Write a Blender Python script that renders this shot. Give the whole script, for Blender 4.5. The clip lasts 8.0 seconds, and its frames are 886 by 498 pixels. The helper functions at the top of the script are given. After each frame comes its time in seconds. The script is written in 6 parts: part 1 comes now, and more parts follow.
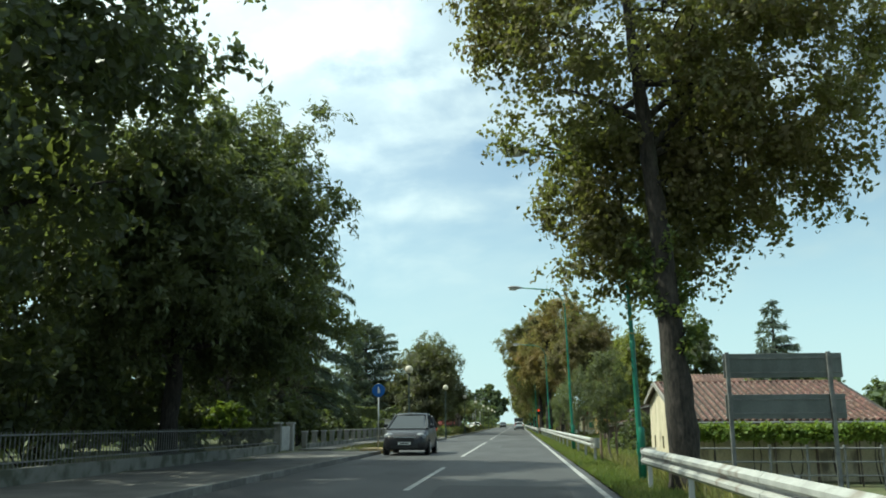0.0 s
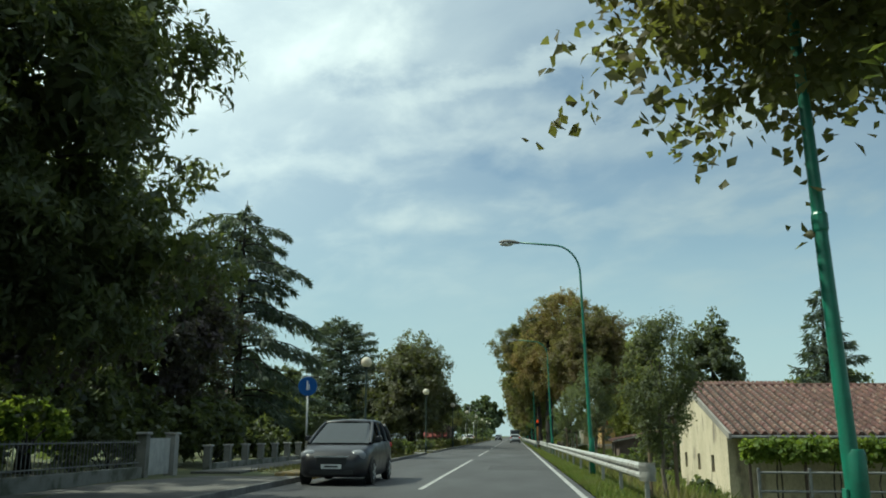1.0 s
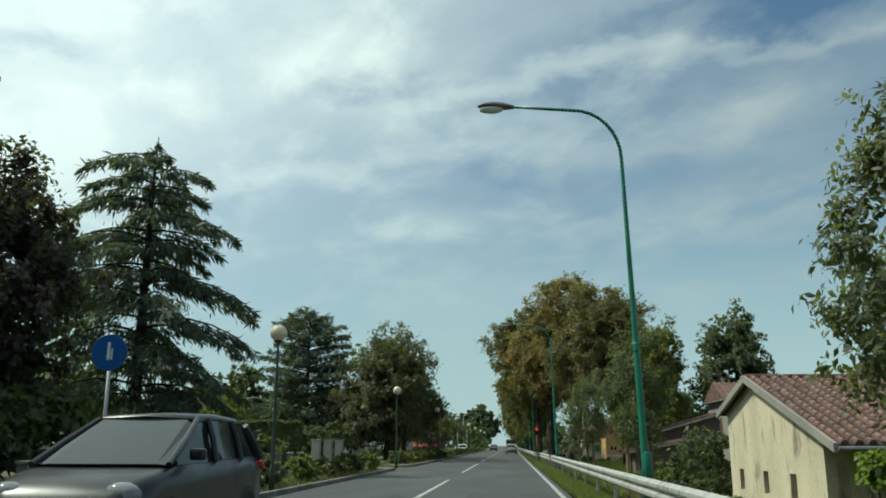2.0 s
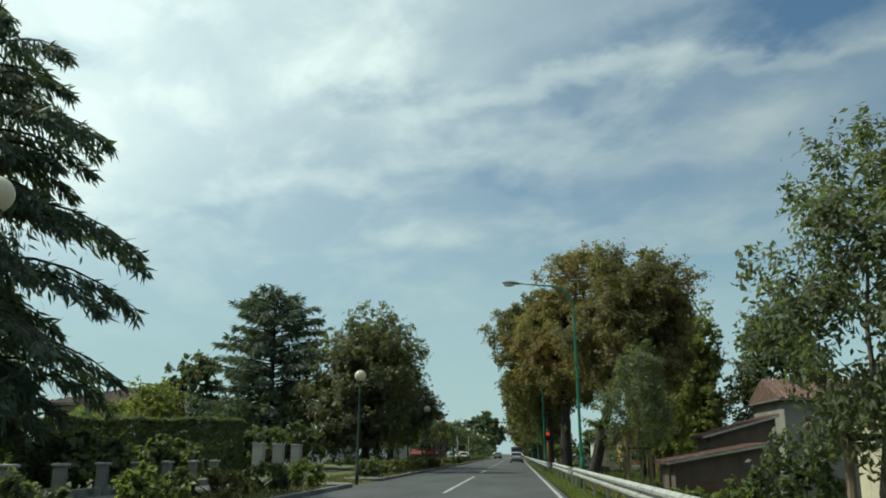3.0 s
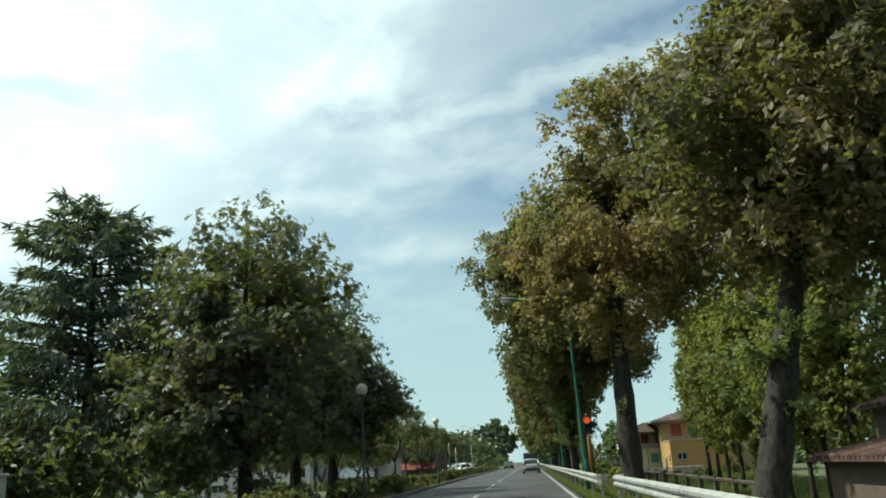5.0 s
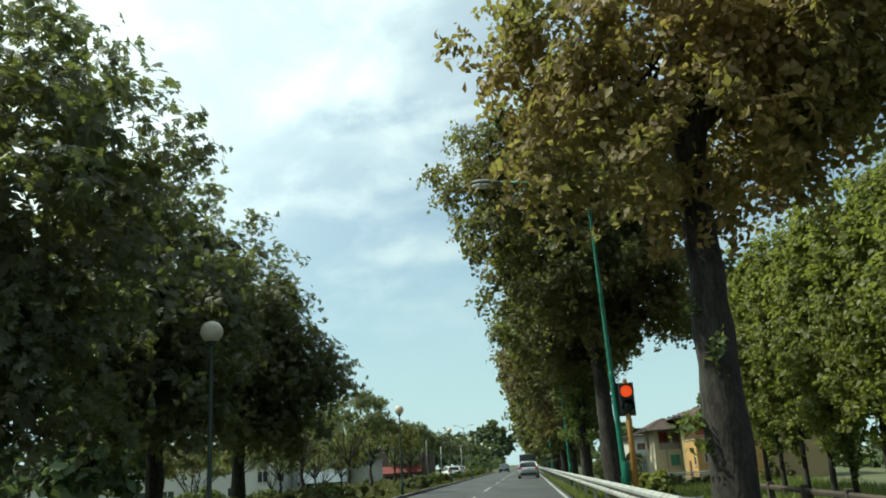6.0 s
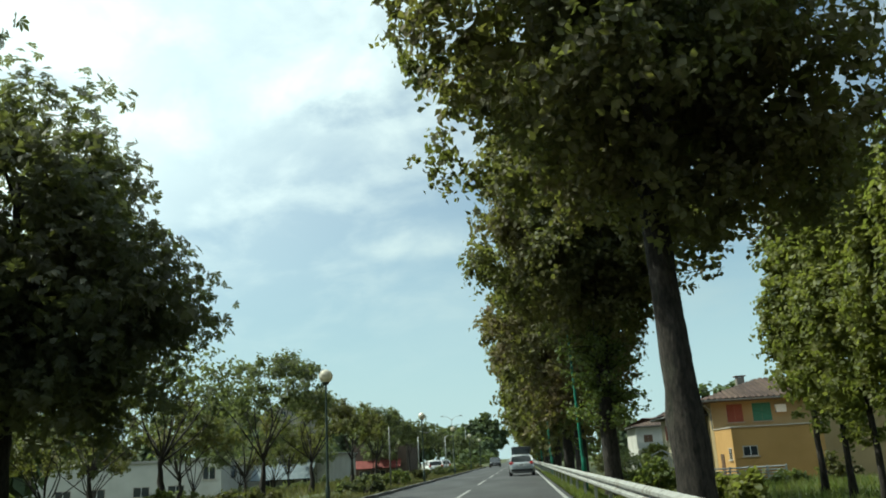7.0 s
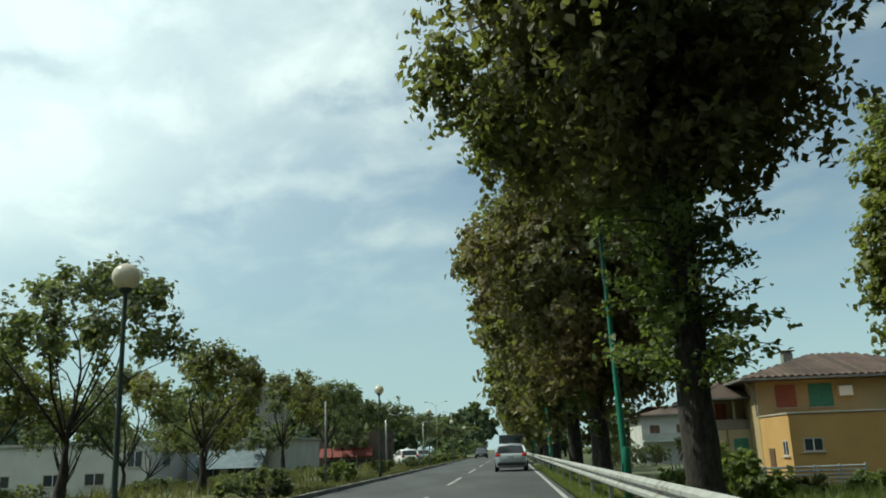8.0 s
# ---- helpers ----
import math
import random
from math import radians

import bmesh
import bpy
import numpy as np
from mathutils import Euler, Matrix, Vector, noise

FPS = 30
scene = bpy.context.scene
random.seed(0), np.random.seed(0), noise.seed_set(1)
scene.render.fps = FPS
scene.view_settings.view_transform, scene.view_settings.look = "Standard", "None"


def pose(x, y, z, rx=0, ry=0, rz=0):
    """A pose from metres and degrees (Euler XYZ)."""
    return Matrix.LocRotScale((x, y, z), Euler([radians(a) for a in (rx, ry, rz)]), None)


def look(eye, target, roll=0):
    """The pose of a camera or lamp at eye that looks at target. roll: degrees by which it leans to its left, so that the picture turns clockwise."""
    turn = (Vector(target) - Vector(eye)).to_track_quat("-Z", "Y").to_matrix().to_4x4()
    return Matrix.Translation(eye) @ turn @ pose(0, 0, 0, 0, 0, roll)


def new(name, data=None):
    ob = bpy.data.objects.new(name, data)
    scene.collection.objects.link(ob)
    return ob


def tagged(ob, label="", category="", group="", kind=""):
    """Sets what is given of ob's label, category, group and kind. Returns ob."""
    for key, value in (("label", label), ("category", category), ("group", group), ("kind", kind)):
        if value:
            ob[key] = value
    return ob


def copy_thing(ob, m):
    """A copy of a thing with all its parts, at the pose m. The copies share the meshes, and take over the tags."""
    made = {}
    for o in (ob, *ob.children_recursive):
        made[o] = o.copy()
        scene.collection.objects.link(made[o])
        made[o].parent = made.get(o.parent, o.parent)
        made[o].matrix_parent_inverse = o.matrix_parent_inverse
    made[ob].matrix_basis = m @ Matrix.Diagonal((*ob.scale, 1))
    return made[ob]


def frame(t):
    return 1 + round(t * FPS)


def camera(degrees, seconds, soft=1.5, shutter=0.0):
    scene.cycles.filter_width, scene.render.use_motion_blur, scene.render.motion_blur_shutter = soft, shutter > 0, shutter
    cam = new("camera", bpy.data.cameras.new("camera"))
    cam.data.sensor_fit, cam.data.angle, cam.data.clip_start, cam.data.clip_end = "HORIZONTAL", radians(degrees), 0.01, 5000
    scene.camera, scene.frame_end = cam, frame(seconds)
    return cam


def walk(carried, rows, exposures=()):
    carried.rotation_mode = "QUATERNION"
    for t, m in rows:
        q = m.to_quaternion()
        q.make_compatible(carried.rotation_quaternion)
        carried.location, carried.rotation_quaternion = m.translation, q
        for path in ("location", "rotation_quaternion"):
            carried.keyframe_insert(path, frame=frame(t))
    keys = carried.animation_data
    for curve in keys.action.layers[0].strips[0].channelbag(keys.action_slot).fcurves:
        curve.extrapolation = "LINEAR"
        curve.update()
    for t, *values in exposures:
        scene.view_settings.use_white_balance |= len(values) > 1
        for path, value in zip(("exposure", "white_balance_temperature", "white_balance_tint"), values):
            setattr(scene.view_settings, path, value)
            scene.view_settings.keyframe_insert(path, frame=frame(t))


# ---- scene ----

# camera: seconds, x, y, z, heading to the left, tilt up, lean to the right
cam = camera(56.0, 8.0, soft=1.85)
PATH = [
    (0, 0.000, 0.000, 1.240, 4.972, 11.830, 0.271),
    (0.5, 0.031, 6.174, 1.235, 5.087, 12.252, 0.262),
    (1, 0.085, 12.366, 1.239, 4.809, 12.621, -0.115),
    (1.5, 0.139, 18.617, 1.260, 4.490, 13.037, 0.068),
    (1.7, 0.192, 21.159, 1.265, 4.468, 13.162, 0.092),
    (2.8, 0.222, 35.484, 1.255, 5.111, 13.559, -1.141),
    (3, 0.199, 38.148, 1.253, 5.066, 13.748, -0.658),
    (3.5, 0.129, 44.872, 1.243, 5.349, 13.875, -0.143),
    (4, 0.052, 51.672, 1.239, 5.449, 14.043, -0.244),
    (4.2, -0.011, 54.429, 1.238, 5.523, 14.189, 1.908),
    (5.5, 0.181, 73.654, 1.246, 4.917, 14.736, 3.349),
    (6, 0.204, 81.242, 1.261, 4.827, 14.737, 3.200),
    (6.5, 0.147, 88.849, 1.276, 4.611, 14.708, 3.063),
    (7, 0.224, 96.238, 1.271, 4.452, 14.314, 3.138),
    (7.5, 0.206, 103.430, 1.254, 4.137, 14.028, 2.119),
    (8, 0.206, 110.540, 1.219, 4.045, 13.623, 2.030),
]


def aim(x, y, z, heading, tilt, lean):
    a, b = radians(heading), radians(tilt)
    way = Vector((-math.sin(a) * math.cos(b), math.cos(a) * math.cos(b), math.sin(b)))
    eye = Vector((x, y, z))
    return look(eye, eye + way, -lean)


walk(cam, [(t, aim(*row)) for t, *row in PATH], [(t, e, 6350, -10) for t, e in ((0.0, 0.48), (0.8, 0.12), (1.5, -0.1), (3.5, -0.15), (4.2, -0.06), (5.5, 0.3), (6.5, 0.26), (7.2, 0.17), (8.0, -0.05))])

# ---- sky and sun ----
SUN_AZIMUTH, SUN_HEIGHT = radians(-86), radians(52)  # from straight ahead, turning right


def sky():
    world = bpy.data.worlds.new("sky")
    scene.world = world
    world.use_nodes = True
    nt = world.node_tree
    n, l = nt.nodes, nt.links
    n.clear()
    out = n.new("ShaderNodeOutputWorld")
    bg = n.new("ShaderNodeBackground")
    st = n.new("ShaderNodeTexSky")
    st.sky_type, st.sun_disc = "NISHITA", False
    st.sun_elevation, st.sun_rotation = SUN_HEIGHT, SUN_AZIMUTH
    st.air_density, st.dust_density, st.ozone_density = 1.1, 0.15, 3.0
    tc = n.new("ShaderNodeTexCoord")
    sep = n.new("ShaderNodeSeparateXYZ")
    l.new(tc.outputs["Generated"], sep.inputs[0])

    def op(kind, a, b=None):
        m = n.new("ShaderNodeMath")
        m.operation = kind
        for i, v in enumerate((a, b)):
            if v is None:
                continue
            if isinstance(v, (int, float)):
                m.inputs[i].default_value = v
            else:
                l.new(v, m.inputs[i])
        return m.outputs[0]

    up = op("MAXIMUM", sep.outputs[2], 0.0)
    den = op("ADD", up, 0.18)
    u, v = op("DIVIDE", sep.outputs[0], den), op("DIVIDE", sep.outputs[1], den)
    comb = n.new("ShaderNodeCombineXYZ")
    l.new(u, comb.inputs[0]), l.new(v, comb.inputs[1])

    def streaks(rot, scale, sx, sy, detail, dist, lo, hi):
        mp = n.new("ShaderNodeMapping")
        mp.vector_type = "TEXTURE"
        mp.inputs["Rotation"].default_value = (0, 0, radians(rot))
        mp.inputs["Scale"].default_value = (sx, sy, 1)
        l.new(comb.outputs[0], mp.inputs[0])
        nz = n.new("ShaderNodeTexNoise")
        nz.inputs["Scale"].default_value = scale
        nz.inputs["Detail"].default_value = detail
        nz.inputs["Roughness"].default_value = 0.55
        nz.inputs["Distortion"].default_value = dist
        l.new(mp.outputs[0], nz.inputs[0])
        r = n.new("ShaderNodeMapRange")
        r.interpolation_type = "SMOOTHSTEP"
        r.inputs["From Min"].default_value, r.inputs["From Max"].default_value = lo, hi
        l.new(nz.outputs["Fac"], r.inputs["Value"])
        return r.outputs[0]

    thin = streaks(-32, 0.9, 1.4, 0.9, 8, 0.25, 0.42, 0.66)
    puffs = streaks(24, 3.6, 0.85, 1.25, 9, 0.3, 0.42, 0.72)
    # cirrus thickens towards the sun, ahead and to the side
    veil = n.new("ShaderNodeMapRange")
    veil.interpolation_type = "SMOOTHSTEP"
    veil.inputs["From Min"].default_value, veil.inputs["From Max"].default_value = 0.10, 0.74
    dot = n.new("ShaderNodeVectorMath")
    dot.operation = "DOT_PRODUCT"
    l.new(tc.outputs["Generated"], dot.inputs[0])
    dot.inputs[1].default_value = (math.sin(SUN_AZIMUTH) * math.cos(SUN_HEIGHT), math.cos(SUN_AZIMUTH) * math.cos(SUN_HEIGHT), math.sin(SUN_HEIGHT))
    l.new(dot.outputs["Value"], veil.inputs["Value"])
    # long cirrus bands and the clear gaps between them: both ends, half width, weight
    ruffle = n.new("ShaderNodeTexNoise")
    ruffle.inputs["Scale"].default_value, ruffle.inputs["Detail"].default_value, ruffle.inputs["Roughness"].default_value = 3.2, 7, 0.6
    l.new(comb.outputs[0], ruffle.inputs[0])
    shift = n.new("ShaderNodeVectorMath")
    shift.operation = "MULTIPLY_ADD"
    l.new(ruffle.outputs["Color"], shift.inputs[0])
    shift.inputs[1].default_value, shift.inputs[2].default_value = (0.42, 0.42, 0), (-0.21, -0.21, 0)
    bent = n.new("ShaderNodeVectorMath")
    bent.operation = "ADD"
    l.new(comb.outputs[0], bent.inputs[0]), l.new(shift.outputs[0], bent.inputs[1])

    def band(u0, v0, u1, v1, width):
        mp = n.new("ShaderNodeMapping")
        mp.vector_type = "TEXTURE"
        mp.inputs["Location"].default_value = ((u0 + u1) / 2, (v0 + v1) / 2, 0)
        mp.inputs["Rotation"].default_value = (0, 0, math.atan2(v1 - v0, u1 - u0))
        mp.inputs["Scale"].default_value = (math.hypot(u1 - u0, v1 - v0) * 0.62, width, 1)
        l.new(bent.outputs[0], mp.inputs[0])
        ln = n.new("ShaderNodeVectorMath")
        ln.operation = "LENGTH"
        l.new(mp.outputs[0], ln.inputs[0])
        r = n.new("ShaderNodeMapRange")
        r.interpolation_type = "SMOOTHSTEP"
        r.inputs["From Min"].default_value, r.inputs["From Max"].default_value = 0.15, 1.5
        r.inputs["To Min"].default_value, r.inputs["To Max"].default_value = 1.0, 0.0
        l.new(ln.outputs["Value"], r.inputs["Value"])
        return r.outputs[0]

    amount = op("ADD", op("MULTIPLY", thin, 0.28), op("MULTIPLY", puffs, 0.30))
    amount = op("ADD", amount, op("MULTIPLY", veil.outputs[0], 0.50))
    amount = op("ADD", amount, 0.12)
    for u0, v0, u1, v1, width, weight in ((-0.26, 1.59, 0.33, 1.45, 0.05, 0.42), (0.35, 1.47, 0.70, 1.37, 0.035, 0.25), (0.40, 2.34, 0.80, 2.15, 0.07, 0.40), (-0.66, 1.91, -0.20, 1.81, 0.06, 0.30),
                                          (0.12, 1.83, 0.60, 1.62, 0.12, 0.36), (-0.49, 1.51, -0.23, 1.33, 0.10, 0.34), (-0.45, 2.27, -0.03, 2.16, 0.11, 0.32), (-1.2, 1.9, -0.6, 1.62, 0.22, 0.25),
                                          (-0.38, 1.57, -0.15, 1.53, 0.06, -0.34), (0.18, 1.38, 0.80, 1.26, 0.09, -0.42), (0.02, 1.55, 0.30, 1.68, 0.07, -0.20), (-0.80, 2.03, -0.58, 1.87, 0.07, -0.22),
                                          (-0.14, 1.90, 0.13, 1.94, 0.06, -0.15), (-0.96, 1.32, -0.78, 1.31, 0.06, -0.40)):
        amount = op("ADD", amount, op("MULTIPLY", band(u0, v0, u1, v1, width), weight * 0.62))
    amount = op("MAXIMUM", amount, 0.0)
    high = n.new("ShaderNodeMapRange")
    high.inputs["From Min"].default_value, high.inputs["From Max"].default_value = 0.02, 0.22
    l.new(sep.outputs[2], high.inputs["Value"])
    amount = op("MINIMUM", op("MULTIPLY", amount, high.outputs[0]), 0.93)
    bright = n.new("ShaderNodeMapRange")
    bright.inputs["From Min"].default_value, bright.inputs["From Max"].default_value = 0.0, 0.6
    bright.inputs["To Min"].default_value, bright.inputs["To Max"].default_value = CLOUD_LOW, CLOUD_HIGH
    l.new(dot.outputs["Value"], bright.inputs["Value"])
    cloud = n.new("ShaderNodeVectorMath")
    cloud.operation = "SCALE"
    cloud.inputs[0].default_value = (0.95, 1.0, 1.035)
    l.new(bright.outputs[0], cloud.inputs["Scale"])
    mix = n.new("ShaderNodeMix")
    mix.data_type = "RGBA"
    l.new(amount, mix.inputs["Factor"])
    l.new(st.outputs[0], mix.inputs["A"])
    l.new(cloud.outputs[0], mix.inputs["B"])
    haze = n.new("ShaderNodeMix")
    haze.data_type = "RGBA"
    low = n.new("ShaderNodeMapRange")
    low.interpolation_type = "SMOOTHSTEP"
    low.inputs["From Min"].default_value, low.inputs["From Max"].default_value = -0.02, 0.36
    low.inputs["To Min"].default_value, low.inputs["To Max"].default_value = 0.92, 0.0
    l.new(sep.outputs[2], low.inputs["Value"])
    l.new(low.outputs[0], haze.inputs["Factor"])
    l.new(mix.outputs["Result"], haze.inputs["A"])
    haze.inputs["B"].default_value = (4.9, 6.2, 6.9, 1)
    l.new(haze.outputs["Result"], bg.inputs["Color"])
    bg.inputs["Strength"].default_value = SKY_STRENGTH
    l.new(bg.outputs[0], out.inputs[0])


SKY_STRENGTH, CLOUD_LOW, CLOUD_HIGH = 0.10, 5.3, 11.6
sky()
sun = new("sun", bpy.data.lights.new("sun", "SUN"))
sun.data.energy, sun.data.angle, sun.data.color = 5.0, radians(0.8), (1.0, 0.94, 0.84)
sun_way = Vector((math.sin(SUN_AZIMUTH) * math.cos(SUN_HEIGHT), math.cos(SUN_AZIMUTH) * math.cos(SUN_HEIGHT), math.sin(SUN_HEIGHT)))
sun.matrix_world = look(sun_way * 200, (0, 0, 0))


# ---- materials ----
def surface(name, base, other=None, rough=0.8, metal=0.0, scale=4.0, grain=60.0, bump=0.15, spread=0.12, stretch=(1, 1, 1), coat=0.0,
            pieces="", translucent=0.0, stain=None, stain_scale=0.7, stain_from=0.55):
    """base and other: two colours mixed by a broad noise; a fine noise gives grain and relief. pieces: 'object' or 'island' varies the shade by piece."""
    m = bpy.data.materials.new(name)
    m.use_nodes = True
    n, l = m.node_tree.nodes, m.node_tree.links
    bs = n["Principled BSDF"]
    tc = n.new("ShaderNodeTexCoord")
    mp = n.new("ShaderNodeMapping")
    mp.inputs["Scale"].default_value = stretch
    l.new(tc.outputs["Object"], mp.inputs[0])

    def noise_at(s, detail):
        nz = n.new("ShaderNodeTexNoise")
        nz.inputs["Scale"].default_value, nz.inputs["Detail"].default_value = s, detail
        l.new(mp.outputs[0], nz.inputs["Vector"])
        return nz.outputs["Fac"]

    def rgb_mix(fac, a, b, kind="MIX"):
        x = n.new("ShaderNodeMix")
        x.data_type, x.blend_type = "RGBA", kind
        for sock, v in (("Factor", fac), ("A", a), ("B", b)):
            if isinstance(v, (int, float)):
                x.inputs[sock].default_value = v
            elif isinstance(v, tuple):
                x.inputs[sock].default_value = (*v, 1)
            else:
                l.new(v, x.inputs[sock])
        return x.outputs["Result"]

    def ramp(v, lo, hi, a=0.0, b=1.0):
        r = n.new("ShaderNodeMapRange")
        r.inputs["From Min"].default_value, r.inputs["From Max"].default_value = lo, hi
        r.inputs["To Min"].default_value, r.inputs["To Max"].default_value = a, b
        l.new(v, r.inputs["Value"])
        return r.outputs[0]

    broad, fine = noise_at(scale, 4), noise_at(grain, 3)
    col = rgb_mix(ramp(broad, 0.35, 0.65), base, other or tuple(c * 0.75 for c in base))
    if stain:
        col = rgb_mix(ramp(noise_at(stain_scale, 6), stain_from, stain_from + 0.12), col, stain)
    hs = n.new("ShaderNodeHueSaturation")
    l.new(col, hs.inputs["Color"])
    shade = ramp(fine, 0.3, 0.7, 1 - spread, 1 + spread)
    if pieces:
        if pieces == "island":
            src = n.new("ShaderNodeNewGeometry").outputs["Random Per Island"]
        else:
            src = n.new("ShaderNodeObjectInfo").outputs["Random"]
        mul = n.new("ShaderNodeMath")
        mul.operation = "MULTIPLY"
        l.new(shade, mul.inputs[0])
        l.new(ramp(src, 0, 1, 0.68, 1.32), mul.inputs[1])
        shade = mul.outputs[0]
        hue = n.new("ShaderNodeMath")
        hue.operation = "FRACT"
        m7 = n.new("ShaderNodeMath")
        m7.operation = "MULTIPLY"
        m7.inputs[1].default_value = 7.31
        l.new(src, m7.inputs[0])
        l.new(m7.outputs[0], hue.inputs[0])
        l.new(ramp(hue.outputs[0], 0, 1, 0.485, 0.515), hs.inputs["Hue"])
    l.new(shade, hs.inputs["Value"])
    l.new(hs.outputs[0], bs.inputs["Base Color"])
    bs.inputs["Metallic"].default_value = metal
    l.new(ramp(broad, 0.3, 0.7, max(0.02, rough - 0.08), min(1, rough + 0.08)), bs.inputs["Roughness"])
    if coat:
        bs.inputs["Coat Weight"].default_value, bs.inputs["Coat Roughness"].default_value = coat, 0.05
    if bump:
        b = n.new("ShaderNodeBump")
        b.inputs["Strength"].default_value, b.inputs["Distance"].default_value = bump, 0.02
        l.new(fine, b.inputs["Height"])
        l.new(b.outputs[0], bs.inputs["Normal"])
    if translucent:
        tr = n.new("ShaderNodeBsdfTranslucent")
        warm = rgb_mix(0.35, hs.outputs[0], (0.30, 0.36, 0.03))
        l.new(warm, tr.inputs["Color"])
        ms = n.new("ShaderNodeMixShader")
        ms.inputs[0].default_value = translucent
        l.new(bs.outputs[0], ms.inputs[1]), l.new(tr.outputs[0], ms.inputs[2])
        l.new(ms.outputs[0], n["Material Output"].inputs[0])
    return m


def glass_like(name, color, rough=0.05):
    m = bpy.data.materials.new(name)
    m.use_nodes = True
    b = m.node_tree.nodes["Principled BSDF"]
    b.inputs["Base Color"].default_value = (*color, 1)
    b.inputs["Roughness"].default_value = rough
    b.inputs["Specular IOR Level"].default_value = 0.5
    return m


def glowing(name, color, power):
    m = bpy.data.materials.new(name)
    m.use_nodes = True
    b = m.node_tree.nodes["Principled BSDF"]
    b.inputs["Base Color"].default_value = (*color, 1)
    b.inputs["Emission Color"].default_value = (*color, 1)
    b.inputs["Emission Strength"].default_value = power
    b.inputs["Roughness"].default_value = 0.3
    return m


ASPHALT = surface("asphalt", (0.049, 0.049, 0.050), (0.037, 0.037, 0.039), 0.78, scale=0.5, grain=140, bump=0.25, spread=0.22, stretch=(1, 0.25, 1),
                  stain=(0.030, 0.030, 0.032), stain_scale=0.35, stain_from=0.57)
PATCH = surface("asphalt_patch", (0.035, 0.035, 0.037), (0.045, 0.045, 0.046), 0.85, scale=1.5, grain=150, bump=0.25, spread=0.2)
PAINT = surface("road_paint", (0.36, 0.36, 0.345), (0.24, 0.24, 0.235), 0.7, scale=3, grain=50, spread=0.15, stain=(0.16, 0.16, 0.16), stain_scale=5, stain_from=0.60)
PAVING = surface("pavement_concrete", (0.105, 0.100, 0.092), (0.075, 0.072, 0.066), 0.9, scale=1.2, grain=90, spread=0.15)
KERB = surface("kerb_stone", (0.17, 0.165, 0.155), (0.12, 0.115, 0.108), 0.85, scale=3, grain=80, pieces="object")
YELLOW_KERB = surface("yellow_kerb_paint", (0.36, 0.25, 0.085), (0.27, 0.195, 0.09), 0.75, scale=6, grain=60, stain=(0.25, 0.22, 0.17), stain_scale=8)
GRASS_SOIL = surface("grass_ground", (0.055, 0.075, 0.022), (0.085, 0.08, 0.035), 0.95, scale=0.6, grain=25, bump=0.5, spread=0.3)
GRASS = surface("grass_blades", (0.085, 0.135, 0.028), (0.15, 0.15, 0.05), 0.7, scale=0.8, grain=8, bump=0, pieces="island", translucent=0.47)
DULL_GRASS = surface("faded_grass_blades", (0.085, 0.085, 0.035), (0.12, 0.095, 0.05), 0.8, scale=0.5, grain=8, bump=0, pieces="island", translucent=0.35)
DRY = surface("dry_grass", (0.22, 0.18, 0.08), (0.12, 0.13, 0.04), 0.8, scale=0.8, grain=8, bump=0, pieces="island", translucent=0.42)
BARK = surface("bark", (0.034, 0.027, 0.022), (0.015, 0.012, 0.010), 0.95, scale=7, grain=22, bump=1.0, spread=0.6, stretch=(1, 1, 0.35), stain=(0.030, 0.031, 0.021), stain_scale=2.2, stain_from=0.56)
PALE_BARK = surface("pale_bark", (0.17, 0.14, 0.11), (0.11, 0.09, 0.07), 0.9, scale=6, grain=40, bump=0.5, spread=0.25, stretch=(1, 1, 0.3))
STAKE = surface("stake_wood", (0.21, 0.15, 0.10), (0.15, 0.11, 0.075), 0.9, scale=6, grain=50, stretch=(1, 1, 0.15))
LEAF_GREEN = surface("leaves_green", (0.092, 0.124, 0.042), (0.135, 0.151, 0.050), 0.55, scale=0.5, grain=3, bump=0, pieces="island", translucent=0.52)
LEAF_WILLOW = surface("willow_leaves", (0.071, 0.091, 0.045), (0.102, 0.117, 0.053), 0.55, scale=0.5, grain=3, bump=0, pieces="island", translucent=0.40)
LEAF_OLIVE = surface("leaves_olive", (0.099, 0.102, 0.045), (0.138, 0.108, 0.050), 0.6, scale=0.35, grain=2, bump=0, pieces="island", translucent=0.50)
LEAF_BROWN = surface("leaves_turning_brown", (0.300, 0.182, 0.078), (0.178, 0.150, 0.066), 0.62, scale=0.33, grain=2, bump=0, pieces="island", translucent=0.54)
LEAF_RUSSET = surface("leaves_partly_brown", (0.162, 0.108, 0.056), (0.095, 0.089, 0.045), 0.62, scale=0.3, grain=2, bump=0, pieces="island", translucent=0.46)
LEAF_DARK = surface("leaves_dark", (0.056, 0.073, 0.045), (0.073, 0.086, 0.050), 0.5, scale=0.5, grain=3, bump=0, pieces="island", translucent=0.50)
LEAF_CHESTNUT = surface("chestnut_leaves", (0.071, 0.080, 0.048), (0.099, 0.089, 0.053), 0.55, scale=0.4, grain=2, bump=0, pieces="island", translucent=0.44)
LEAF_PURPLE = surface("purple_leaves", (0.071, 0.045, 0.064), (0.054, 0.054, 0.050), 0.5, scale=0.5, grain=3, bump=0, pieces="island", translucent=0.42)
LEAF_BRIGHT = surface("bright_green_leaves", (0.200, 0.200, 0.055), (0.120, 0.135, 0.044), 0.55, scale=0.6, grain=3, bump=0, pieces="island", translucent=0.58)
